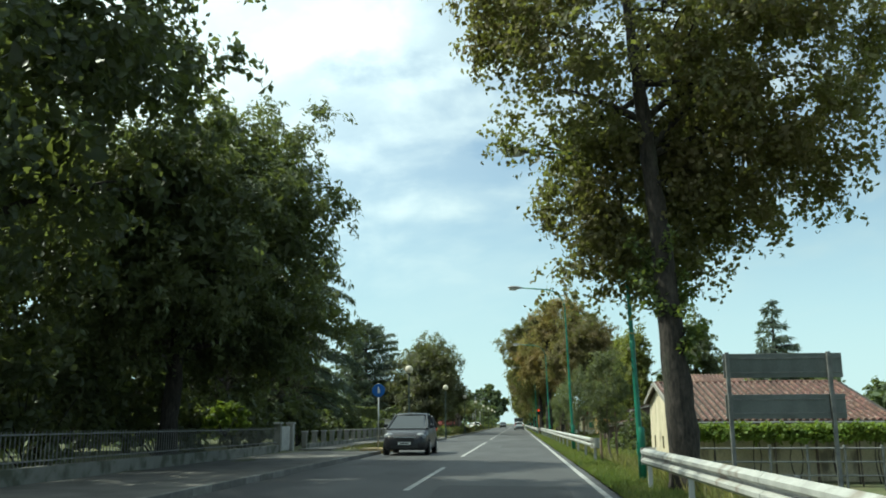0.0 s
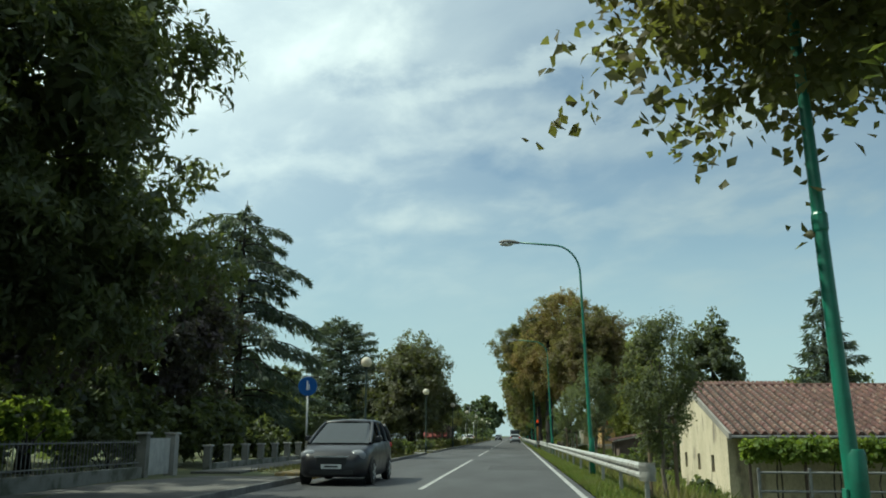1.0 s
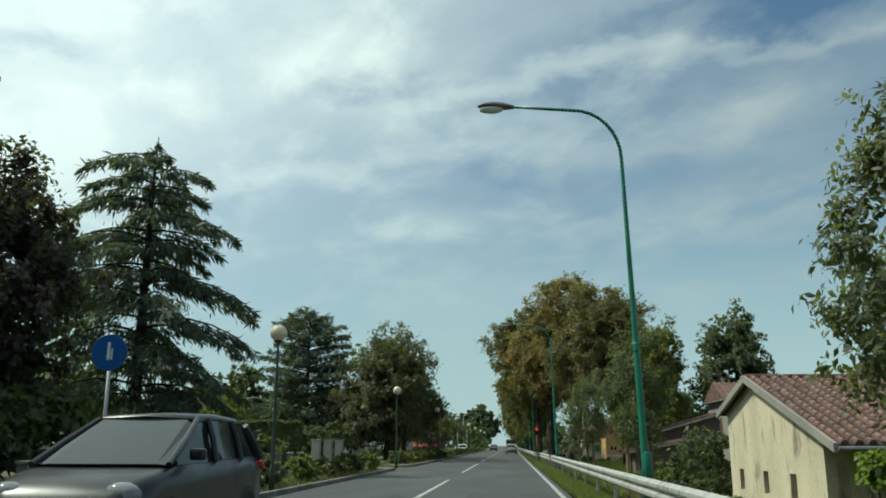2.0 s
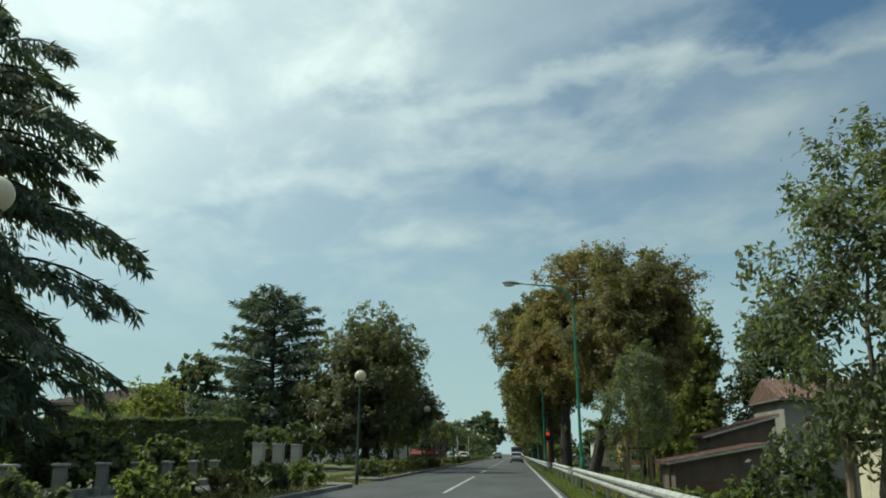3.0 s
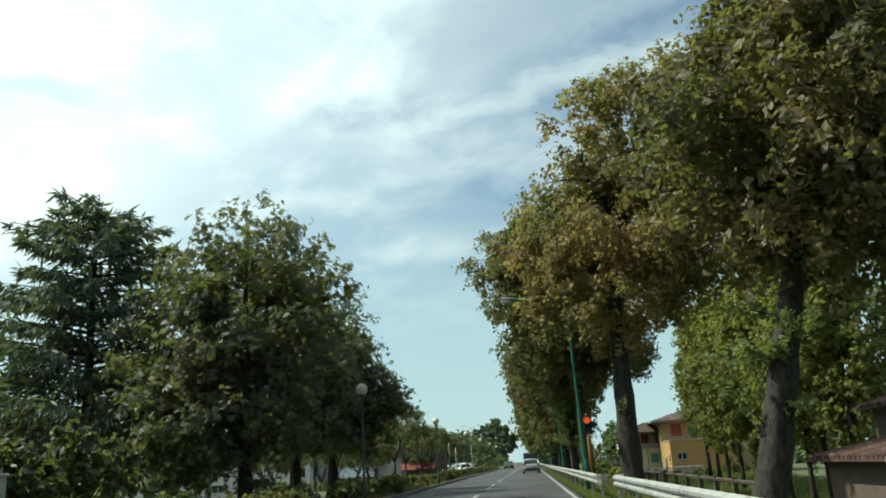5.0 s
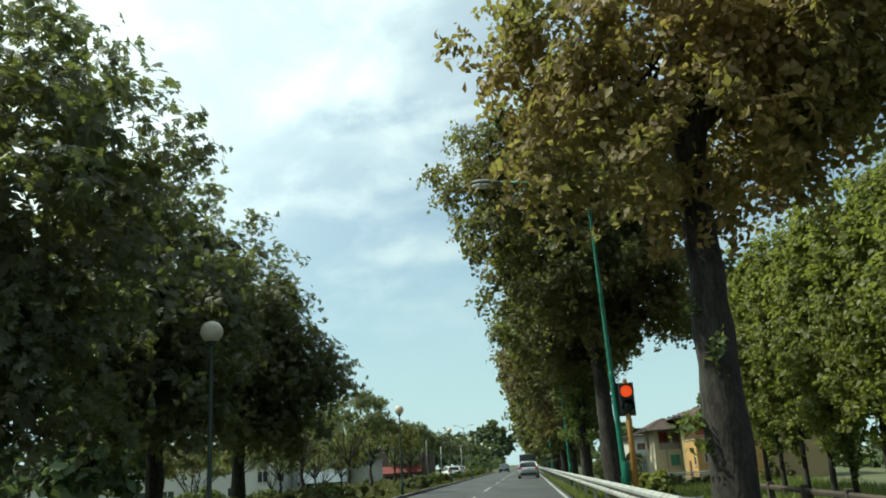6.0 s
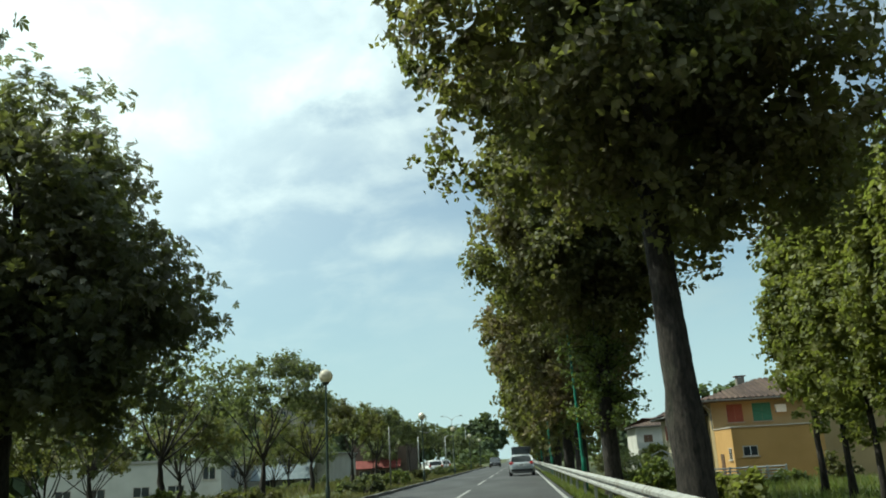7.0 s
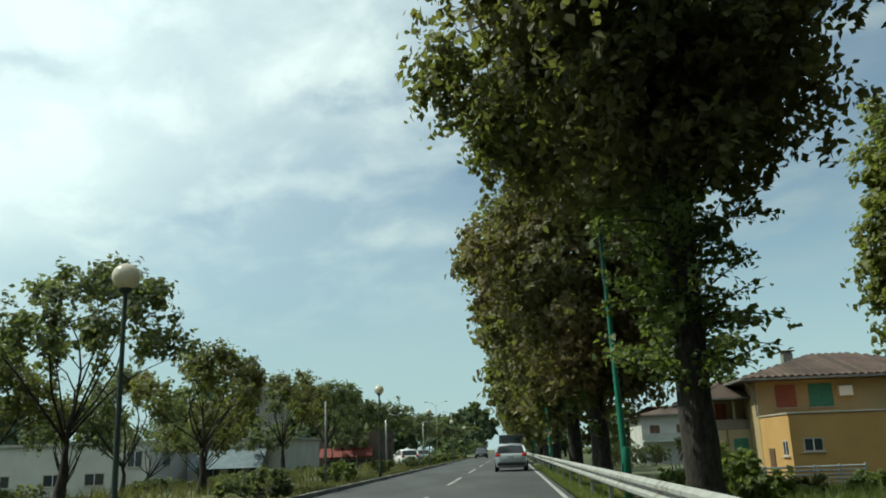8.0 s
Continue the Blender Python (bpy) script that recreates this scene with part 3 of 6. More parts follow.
    if shoots:
        # leafy shoots that sprout from the bole
        pts, ways = [], []
        bm = bmesh.new()
        for _ in range(shoots):
            a, zz = rng.uniform(0, 2 * math.pi), rng.uniform(shoot_from, crown_from + 0.8)
            ln = rng.uniform(0.4, 1.0) * shoot_reach
            e = Vector((math.cos(a) * ln, math.sin(a) * ln, zz + rng.uniform(-0.2, 1.0)))
            f = zz / top.z
            s = Vector((top.x * f ** bend, top.y * f ** bend, zz))
            path = limb_path(rng, s, e + Vector((s.x, s.y, 0)), n=4)
            tube(bm, path, [0.02, 0.017, 0.013, 0.01, 0.005], 5)
            for q in range(60):
                k = rng.uniform(0.15, 1) * 3.999
                p = path[int(k)].lerp(path[int(k) + 1], k - int(k))
                pts.append((p.x + rng.uniform(-.13, .13), p.y + rng.uniform(-.13, .13), p.z + rng.uniform(-.16, .1)))
                ways.append((math.cos(a) * .3, math.sin(a) * .3, 0.4))
        tagged(part("shoot", bm, bark, t), kind="stuff")
        part("shoot_leaves", leaf_mesh("shoot_leaves", np.array(pts), np.array(ways), 0.095, LEAF_SHOOT, rs, 1.3), None, t, "fresh bright green leaves")
    return t


def conifer(x, y, z, height, radius, seed, label, name="cedar_tree", weeping=0.5, whorls=15, start=0.12, tuft=0.42, per=70, material=None, taper=1.0, waist=1.0):
    """A conifer with whorls of drooping boughs hung with needle tufts."""
    rng, rs = random.Random(seed), np.random.RandomState(seed)
    t = thing(name, x, y, z, label=label, category="tree")
    part("trunk", tube(None, [(0, 0, -0.2), (0.05, 0, height * 0.4), (0, 0.05, height * 0.75), (0.12, 0, height)], [height * 0.02, height * 0.015, height * 0.008, 0.02], 10), BARK, t, smooth=True)
    bm, pts, ways = bmesh.new(), [], []
    for w in range(whorls):
        f = w / (whorls - 1)
        h = height * (start + (0.97 - start) * f)
        reach = (radius * (1 - f) ** (0.75 * taper) + 0.25) * (waist + (1 - waist) * min(1.0, f / 0.42))
        for k in range(7):
            a = 2 * math.pi * (k + 0.5 * (w % 2)) / 7 + rng.uniform(-.25, .25)
            ln = reach * rng.uniform(0.55, 1.15)
            zz = h + rng.uniform(-.55, .55) * height / whorls
            path = []
            for i in range(6):
                g = i / 5
                path.append(Vector((math.cos(a) * ln * g, math.sin(a) * ln * g, zz + ln * (0.22 * g - weeping * g ** 2.2))))
            tube(bm, path, [0.05 * (1 - 0.8 * i / 5) * (0.5 + reach / radius) for i in range(6)], 5)
            for q in range(int(per * (0.05 + 0.95 * ln / radius))):
                g = rng.uniform(0.12, 1.0) ** 0.8 * 4.999
                p = path[int(g)].lerp(path[int(g) + 1], g - int(g))
                sw = rng.gauss(0, 0.16 * ln * (1.15 - g / 5))
                p = p + Vector((-math.sin(a) * sw, math.cos(a) * sw, -abs(rng.gauss(0, 0.13)) - abs(sw) * 0.25))
                pts.append(p)
                ways.append((math.cos(a) * 0.5 + rng.uniform(-.3, .3), math.sin(a) * 0.5 + rng.uniform(-.3, .3), 0.1))
    tagged(part("bough", bm, BARK, t), kind="stuff")
    k = len(pts)
    c, wv = np.array(pts), np.array(ways)
    hang = np.stack([wv[:, 0] * 0.8, wv[:, 1] * 0.8, -rs.uniform(0.3, 1.0, k) * (0.4 + weeping)], 1) + rs.normal(0, 0.25, (k, 3))
    hang /= np.linalg.norm(hang, axis=1)[:, None]
    side = np.cross(hang, rs.normal(0, 1, (k, 3)))
    side /= np.linalg.norm(side, axis=1)[:, None]
    s = tuft * rs.uniform(0.6, 1.3, k)[:, None]
    verts = np.stack([c, c + hang * s * 0.45 + side * s * 0.10, c + hang * s, c + hang * s * 0.45 - side * s * 0.10], 1).reshape(-1, 3)
    i = np.arange(k)[:, None] * 4
    part("needles", mesh_from_arrays("needles", verts, np.concatenate([i + [0, 1, 2], i + [0, 2, 3]], 1).reshape(-1, 3), 3, material or NEEDLE), None, t)
    return t


def bush(x, y, z, rx, ry, rz, material, seed, leaves=3000, leaf=0.09, label="", name="bush", category="bush", group="", clump=0.3):
    rs, rng = np.random.RandomState(seed), random.Random(seed)
    t = thing(name, x, y, z, label=label, category=category, group=group)
    bm = bmesh.new()
    for k in range(7):
        a = rng.uniform(0, 6.28)
        tube(bm, limb_path(rng, (0, 0, -0.1), (math.cos(a) * rx * 0.7, math.sin(a) * ry * 0.7, rz * rng.uniform(0.8, 1.5)), n=3), [0.03, 0.022, 0.015, 0.006], 5)
    tagged(part("stem", bm, BARK, t), kind="stuff")
    cl = lobed_clumps(rs, [(0, 0, rz, rx, ry, rz)], max(24, int(rx * ry * rz * 16)), min(clump, rz * 0.6), 0.4, low=-0.9)
    c, d = twig_points(rs, cl, leaves, 9, 0.1, 0.05)
    part("leaves", leaf_mesh("leaves", c, d, leaf, material, rs), None, t)
    return t


def clipped_hedge(x0, y0, x1, y1, width, height, material, seed, label, leaves=16000, leaf=0.1):
    """A trimmed hedge: a dense block of leaves with flat sides, a level top and stray shoots."""
    rs, rng = np.random.RandomState(seed), random.Random(seed)
    a, b = Vector((x0, y0, 0)), Vector((x1, y1, 0))
    t = thing("clipped_hedge", x0, y0, 0.0, math.degrees(math.atan2(y1 - y0, x1 - x0)), label=label, category="hedge", group="garden hedges")
    run = (b - a).length
    bm = bmesh.new()
    for i in range(int(run / 0.6)):
        x = 0.3 + 0.6 * i
        tube(bm, limb_path(rng, (x, 0, -0.1), (x + rng.uniform(-.3, .3), rng.uniform(-.2, .2), height * 0.8), n=3), [0.04, 0.03, 0.02, 0.01], 5)
    tagged(part("stem", bm, BARK, t), kind="stuff")
    k = leaves
    depth = np.abs(rs.normal(0, 0.14, k))
    face = rs.choice(4, k, p=[0.36, 0.20, 0.38, 0.06])
    u, v = rs.uniform(0, run, k), rs.uniform(0, 1, k)
    wave = 0.06 * np.sin(u * 1.9 + seed) + 0.04 * np.sin(u * 5.3)
    h = height + wave + (rs.uniform(0, 1, k) > 0.965) * rs.uniform(0, 0.3, k)
    c, d = np.zeros((k, 3)), np.zeros((k, 3))
    for f, (axis, sign) in enumerate(((1, -1), (1, 1), (2, 1), (0, 1))):
        m = face == f
        c[m, 0] = u[m]
        c[m, 1] = (v[m] - 0.5) * width
        c[m, 2] = 0.1 + v[m] * (h[m] - 0.1)
        if axis == 1:
            c[m, 1] = sign * (width / 2 + wave[m] - depth[m])
        elif axis == 2:
            c[m, 2] = h[m] - depth[m]
        else:
            c[m, 0] = rs.choice([0.0, run], m.sum())
            c[m, 1] = rs.uniform(-0.5, 0.5, m.sum()) * width
        d[m, axis] = sign
    part("leaves", leaf_mesh("leaves", c, d, leaf, material, rs, 1.5, 0.2, 0.55), None, t)
    return t


# ---- ground, road, verges ----
def smooth(a, b, v):
    f = min(1, max(0, (v - a) / (b - a)))
    return f * f * (3 - 2 * f)


def level(x, y):
    """Height of the ground: the road runs on a low bank, with lower land to its right."""
    fall = 2.0 - 0.9 * smooth(105, 150, y)
    fall *= 1 - smooth(300, 600, y)
    right = -fall * smooth(3.3, 8.2, x) - 0.12 * smooth(2.2, 3.4, x)
    left = 0.06 * smooth(-6.0, -6.6, x) - 1.4 * smooth(-13.5, -18, x) * smooth(116, 128, y) * (1 - smooth(225, 260, y)) * (1 - smooth(-60, -90, x))
    base = -0.03 if -6.2 < x < 1.7 else 0.0
    return base + right + left


def build_ground():
    xs = [-1500, -700, -300, -150, -90, -60, -45, -35] + [-30 + i for i in range(24)] + [-6.3, -6.0, 1.6, 1.72, 2.2, 2.8] + [3.3 + i * 0.7 for i in range(9)] + [10, 12, 15, 20, 26, 34, 45, 60, 90, 150, 300, 700, 1500]
    ys = [-400, -150, -60] + [-30 + 3 * i for i in range(90)] + [260, 300, 360, 450, 600, 900, 1400, 2200]
    rs = np.random.RandomState(3)
    verts = [(x, y, level(x, y) + (rs.uniform(-.05, .05) if (x > 2.7 or x < -7) else 0)) for y in ys for x in xs]
    w = len(xs)
    faces = [(j * w + i, j * w + i + 1, (j + 1) * w + i + 1, (j + 1) * w + i) for j in range(len(ys) - 1) for i in range(w - 1)]
    me = bpy.data.meshes.new("ground")
    me.from_pydata(verts, [], faces)
    me.materials.append(GRASS_SOIL)
    me.polygons.foreach_set("use_smooth", [True] * len(me.polygons))
    tagged(new("ground", me), "grassy ground falling away beside the road bank", "ground", kind="structure")


build_ground()
ROAD_LEFT, ROAD_RIGHT, CENTRE, EDGE = -5.75, 1.86, -2.15, 1.5
road = tagged(part("road", box(None, ROAD_LEFT, ROAD_RIGHT, -120, 900, -0.3, 0.0), ASPHALT), "grey worn asphalt two-lane road", "road", kind="structure")
tagged(part("side_road", box(None, -30, ROAD_LEFT, 69.5, 76.5, -0.3, -0.004), ASPHALT), "grey asphalt side road joining the main road", "road", kind="structure")
rng = random.Random(11)
for y0, y1 in [(-16, -8), (0, 8.2), (16.3, 24.7), (32.6, 57.5), (66, 86)] + [(94 + 16 * i, 102.4 + 16 * i) for i in range(16)]:
    part("centre_dash", box(None, CENTRE - 0.06, CENTRE + 0.06, y0, y1, 0.0, 0.004), PAINT, road)
part("edge_line", box(None, EDGE - 0.06, EDGE + 0.06, -60, 600, 0.0, 0.004), PAINT, road)
for x0, x1, y0, y1 in ((-1.6, 0.9, 13.5, 17.5), (-0.9, 1.2, 44, 49), (-5.2, -3.1, 26, 33), (-1.2, 0.4, 84, 88), (-4.6, -2.6, 118, 125)):
    bm = bmesh.new()
    ring = []
    for k in range(20):
        f = k / 20 * 4
        px, py = [(x0 + (x1 - x0) * (f % 1), y0), (x1, y0 + (y1 - y0) * (f % 1)), (x1 - (x1 - x0) * (f % 1), y1), (x0, y1 - (y1 - y0) * (f % 1))][int(f)]
        ring.append(bm.verts.new((px + rng.uniform(-.05, .05), py + rng.uniform(-.12, .12), 0.003)))
    bm.faces.new(ring)
    part("repair_patch", bm, PATCH, road, "darker asphalt repair")

# left-hand pavement, driveway apron, planted strip
tagged(part("pavement", box(None, -9.7, -6.0, -40, 36.5, -0.2, 0.10, 0.02), PAVING), "worn pale concrete pavement with a dropped driveway", "pavement", kind="structure")
tagged(part("pavement", box(None, -10.2, -8.6, 39, 69, -0.2, 0.11, 0.02), PAVING), "narrow concrete footpath behind the planted strip", "pavement", kind="structure")


def kerb_run(x, y0, y1, name="kerb", material=None, label="row of grey kerb stones"):
    k = thing(name, x, y0, 0, label=label, category="kerb", kind="structure")
    me = mesh_of("kerb_stone", box(None, -0.14, 0.0, 0.006, 0.994, -0.15, 0.13, 0.015), material or KERB)
    n = int(y1 - y0)
    for i in range(n):
        part("kerb_stone", me, None, k, m=pose(0, i, 0, 0, 0, 0))
    return k


kerb_run(ROAD_LEFT - 0.06, -15, 36)
kerb_run(ROAD_LEFT - 0.06, 40, 69)
kerb_run(ROAD_LEFT - 0.06, 77, 250)
for x, y in ((-5.9, 69.4), (-5.9, 76.6)):
    bm = lathe(None, [(0.9, -0.1), (0.9, 0.10), (0.86, 0.13), (0.1, 0.16)], 20)
    tagged(part("kerb_nose", bm, KERB, m=pose(x - 0.8, y, 0)), "rounded concrete kerb nose at the side road", "kerb", kind="structure")
# yellow block under the sign
bm = box(None, -7.0, -5.72, 37.3, 39.4, -0.1, 0.17, 0.05)
tagged(part("traffic_island", bm, YELLOW_KERB), "small traffic island with a worn yellow-painted kerb", "traffic island")


def blades(name, x0, x1, y0, y1, count, h, material, seed, label, near=None):
    """Loose grass as one sheet of thin blades."""
    rs = np.random.RandomState(seed)
    x, y = rs.uniform(x0, x1, count), rs.uniform(y0, y1, count)
    z = np.array([level(a, b) for a, b in zip(x, y)]) - 0.02
    c = np.stack([x, y, z], 1)
    a = rs.uniform(0, 6.28, count)
    hh = (h * rs.uniform(0.4, 1.3, count))[:, None]
    side = np.stack([np.cos(a), np.sin(a), 0 * a], 1) * (0.012 + 0.05 * hh)
    lean_to = np.stack([rs.normal(0, .35, count), rs.normal(0, .35, count), np.ones(count)], 1) * hh
    verts = np.stack([c - side, c + side, c + lean_to], 1).reshape(-1, 3)
    i = np.arange(count)[:, None] * 3
    ob = part(name, mesh_from_arrays(name, verts, i + [0, 1, 2], 3, material), None)
    return tagged(ob, label, "grass", kind="stuff")


blades("grass", 1.75, 3.4, -2, 70, 42000, 0.13, GRASS, 21, "short green grass on the road verge")
blades("grass", 1.75, 3.4, 70, 170, 40000, 0.13, GRASS, 22, "short green grass along the guard rail")
blades("weeds", 3.0, 8.5, -2, 175, 42000, 0.38, DRY, 23, "tall dry weeds on the bank below the road")
blades("grass", -8.6, -6.0, 40, 250, 40000, 0.16, DULL_GRASS, 24, "rough faded grass in the planted strip")
blades("weeds", -30, -9, 122, 230, 26000, 0.42, DULL_GRASS, 25, "unmown grass under the park trees")


# ---- guard rails ----
def w_profile():
    z0 = 0.44
    return [(0.0, z0), (-0.02, z0 + 0.015), (-0.075, z0 + 0.05), (-0.075, z0 + 0.10), (-0.005, z0 + 0.14), (-0.005, z0 + 0.17), (-0.075, z0 + 0.21), (-0.075, z0 + 0.26), (-0.02, z0 + 0.295), (0.0, z0 + 0.31)]


def beam_mesh(length, y0, bow=0.0, material=None):
    """A W-shaped steel beam; bow bends its end away from the road."""
    bm = bmesh.new()
    prof = w_profile()
    back = [(x + 0.006, z) for x, z in prof[::-1]]
    loop = prof + back
    rings, n = [], 8 if bow else 1
    for i in range(n + 1):
        f = i / n
        rings.append([bm.verts.new((x + bow * f * f, y0 + length * f, z)) for x, z in loop])
    k = len(loop)
    for a, b in zip(rings, rings[1:]):
        for j in range(k):
            bm.faces.new((a[j], a[(j + 1) % k], b[(j + 1) % k], b[j]))
    bm.faces.new(rings[0][::-1]), bm.faces.new(rings[-1])
    bmesh.ops.recalc_face_normals(bm, faces=bm.faces[:])
    return mesh_of("beam", bm, material or GALVANISED)


def guard_rail(x, y0, y1, label, start_end=True, finish_end=True, step=4.0):
    g = thing("guard_rail", x, y0, 0, label=label, category="guard rail", group="guard rails beside the road")
    n = max(1, int(round((y1 - y0) / step)))
    beam = beam_mesh(step - 0.004, 0.002)
    post_bm = bmesh.new()
    for b in ((0.035, 0.041, -0.03, 0.03), (0.041, 0.115, -0.03, -0.024), (0.041, 0.115, 0.024, 0.03)):
        box(post_bm, b[0], b[1], b[2], b[3], -0.5, 0.66)
    post = mesh_of("post", post_bm, GALVANISED)
    spacer = mesh_of("spacer", box(None, 0.007, 0.035, -0.045, 0.045, 0.47, 0.72, 0.004), GALVANISED)
    splice = beam_mesh(0.32, -0.16)
    for i in range(n):
        part("beam", beam, None, g, m=pose(0, i * step, 0))
    for i in range(n + 1):
        yy = min(max(i * step, 0.08), n * step - 0.08)
        p = part("post", post, None, g, m=pose(0, yy, level(x + 0.1, y0 + yy)))
        part("spacer", spacer, None, g, m=pose(0, yy, 0))
        if 0 < i < n:
            part("splice_plate", splice, None, g, m=pose(-0.007, i * step, 0))
    for on, yy, s in ((start_end, 0.0, -1), (finish_end, n * step, 1)):
        if on:
            # rounded bull-nose end
            bm = bmesh.new()
            loop = [(0.30 * 0.5 * (1 - math.cos(a)) - 0.07, s * 0.28 * math.sin(a)) for a in [math.pi * k / 10 for k in range(11)]]
            rows = [[bm.verts.new((a + d, yy + b, z)) for a, b in loop] for d, z in ((0, 0.43), (-0.012, 0.5), (0.01, 0.6), (-0.012, 0.70), (0, 0.76))]
            for a, b in zip(rows, rows[1:]):
                for j in range(10):
                    bm.faces.new((a[j], a[j + 1], b[j + 1], b[j]))
            geom = bmesh.ops.solidify(bm, geom=bm.faces[:], thickness=0.006)
            part("end_cap", bm, GALVANISED, g, "rounded steel end piece")
    return g


RAIL_X = 2.45
guard_rail(RAIL_X, -11.0, 17.0, "galvanised steel guard rail with a dirty rounded end", finish_end=True)
guard_rail(RAIL_X, 28.6, 72.6, "long galvanised steel guard rail on low posts")
guard_rail(RAIL_X - 0.05, 74.2, 90.2, "short weathered guard rail ending before the crossing")
guard_rail(2.12, 92.4, 260.4, "long galvanised steel guard rail under roadside trees")


# ---- street lamps on green poles ----
def street_lamp(x, y, lean=1.6):
    t = thing("street_lamp", x, y, level(x, y) + 0.04, label="tall green-painted steel street lamp with a curved arm", category="street lamp", group="green street lamps")
    s = math.tan(radians(lean))
    pts, rad = [], []
    for i in range(9):
        z = 6.55 * i / 8
        pts.append((-s * z, 0, z)), rad.append(0.072 - 0.038 * i / 8)
    for i in range(1, 9):
        a = radians(90) * i / 8
        pts.append((-s * 6.55 - 0.9 * (1 - math.cos(a)), 0, 6.55 + 1.0 * math.sin(a))), rad.append(0.032)
    pts.append((-s * 6.55 - 2.05, 0, 7.66)), rad.append(0.029)
    part("pole", tube(None, pts, rad, 12), GREEN_PAINT, t, smooth=True)
    part("base_sleeve", lathe(None, [(0.088, 0), (0.088, 1.1), (0.078, 1.14), (0.074, 1.15)], 14), GREEN_PAINT, t, smooth=True)
    part("collar", lathe(None, [(0.06, 2.9), (0.066, 2.92), (0.066, 3.04), (0.058, 3.06)], 12, -s * 2.95), GREEN_PAINT, t)
    part("service_door", box(None, -0.102, -0.082, -0.045, 0.045, 0.55, 0.85, 0.004), GREEN_PAINT, t)
    hx, hz = -s * 6.55 - 2.0, 7.62
    # cobra-head lantern
    bm = bmesh.new()
    rings = []
    for f, w, h, d in ((0.0, 0.05, 0.04, 0.05), (0.12, 0.08, 0.06, 0.07), (0.3, 0.125, 0.09, 0.09), (0.55, 0.15, 0.10, 0.10), (0.8, 0.13, 0.08, 0.09), (0.95, 0.07, 0.03, 0.06), (1.0, 0.02, 0.01, 0.03)):
        cx, cz = hx - 0.72 * f, hz + 0.02 + 0.05 * f
        ring = []
        for k in range(14):
            a = 2 * math.pi * k / 14
            ring.append(bm.verts.new((cx, w * math.cos(a), cz + (h if math.sin(a) > 0 else d * 0.35) * math.sin(a))))
        rings.append(ring)
    for a, b in zip(rings, rings[1:]):
        for k in range(14):
            bm.faces.new((a[k], a[(k + 1) % 14], b[(k + 1) % 14], b[k]))
    bm.faces.new(rings[0][::-1]), bm.faces.new(rings[-1])
    head = part("lantern", bm, LAMP_GREY, t, "grey cobra-head lantern", smooth=True)
    bm = bmesh.new()
    bmesh.ops.create_uvsphere(bm, u_segments=16, v_segments=8, radius=1)
    for v in bm.verts:
        v.co = (hx - 0.45 + v.co.x * 0.24, v.co.y * 0.115, hz + 0.0 + min(v.co.z, 0.3) * 0.085)
    part("lens", bm, LAMP_LENS, head, "pale glass bowl", smooth=True)
    return t


for x, y in ((2.72, 19.3), (2.56, 40.2), (2.6, 70.0), (2.26, 99.9), (2.45, 127.6), (2.3, 156), (2.3, 184), (2.3, 212), (2.3, 240)):
    street_lamp(x, y)


# ---- globe lamps ----
def globe_lamp(x, y, h=4.0):
    t = thing("globe_lamp", x, y, level(x, y), label="slim dark park lamp with a milky globe", category="street lamp", group="globe lamps along the planted strip")
    part("pole", lathe(None, [(0.075, 0), (0.075, 0.7), (0.055, 0.75), (0.05, 0.8), (0.035, h - 0.05), (0.035, h + 0.05)], 12), DARK_PAINT, t, smooth=True)
    part("cup", lathe(None, [(0.04, h - 0.02), (0.10, h + 0.02), (0.12, h + 0.08), (0.11, h + 0.10)], 16), DARK_PAINT, t, smooth=True)
    bm = bmesh.new()
    bmesh.ops.create_uvsphere(bm, u_segments=24, v_segments=14, radius=0.23)
    bm.transform(Matrix.Translation((0, 0, h + 0.27)))
    part("globe", bm, GLOBE, t, "milky plastic globe", smooth=True)
    part("base_plate", box(None, -0.14, 0.14, -0.14, 0.14, -0.02, 0.03, 0.006), CONCRETE, t)
    return t


for y in (47.3, 71.75, 97.8, 123.8, 151.5, 177, 203, 229):
    globe_lamp(-6.08, y)

# tall double-armed road lamps far off
def double_lamp(x, y):
    t = thing("double_lamp", x, y, 0, label="tall grey steel lamp post with two arms", category="street lamp", group="double lamps far down the road")
    part("pole", tube(None, [(0, 0, 0), (0, 0, 5), (0, 0, 9.6)], [0.11, 0.085, 0.06], 10), STEEL_GREY, t, smooth=True)
    for s in (-1, 1):
        arm = part("arm", tube(None, [(0, 0, 9.3), (s * 0.4, 0, 9.8), (s * 1.1, 0, 10.1), (s * 1.9, 0, 10.2)], [0.05, 0.045, 0.04, 0.035], 8), STEEL_GREY, t, smooth=True)
        part("lantern", box(None, s * 1.9 - 0.32, s * 1.9 + 0.32, -0.14, 0.14, 10.14, 10.27, 0.05), LAMP_GREY, arm)
    return t


double_lamp(-13.3, 268)
double_lamp(-13.3, 310)


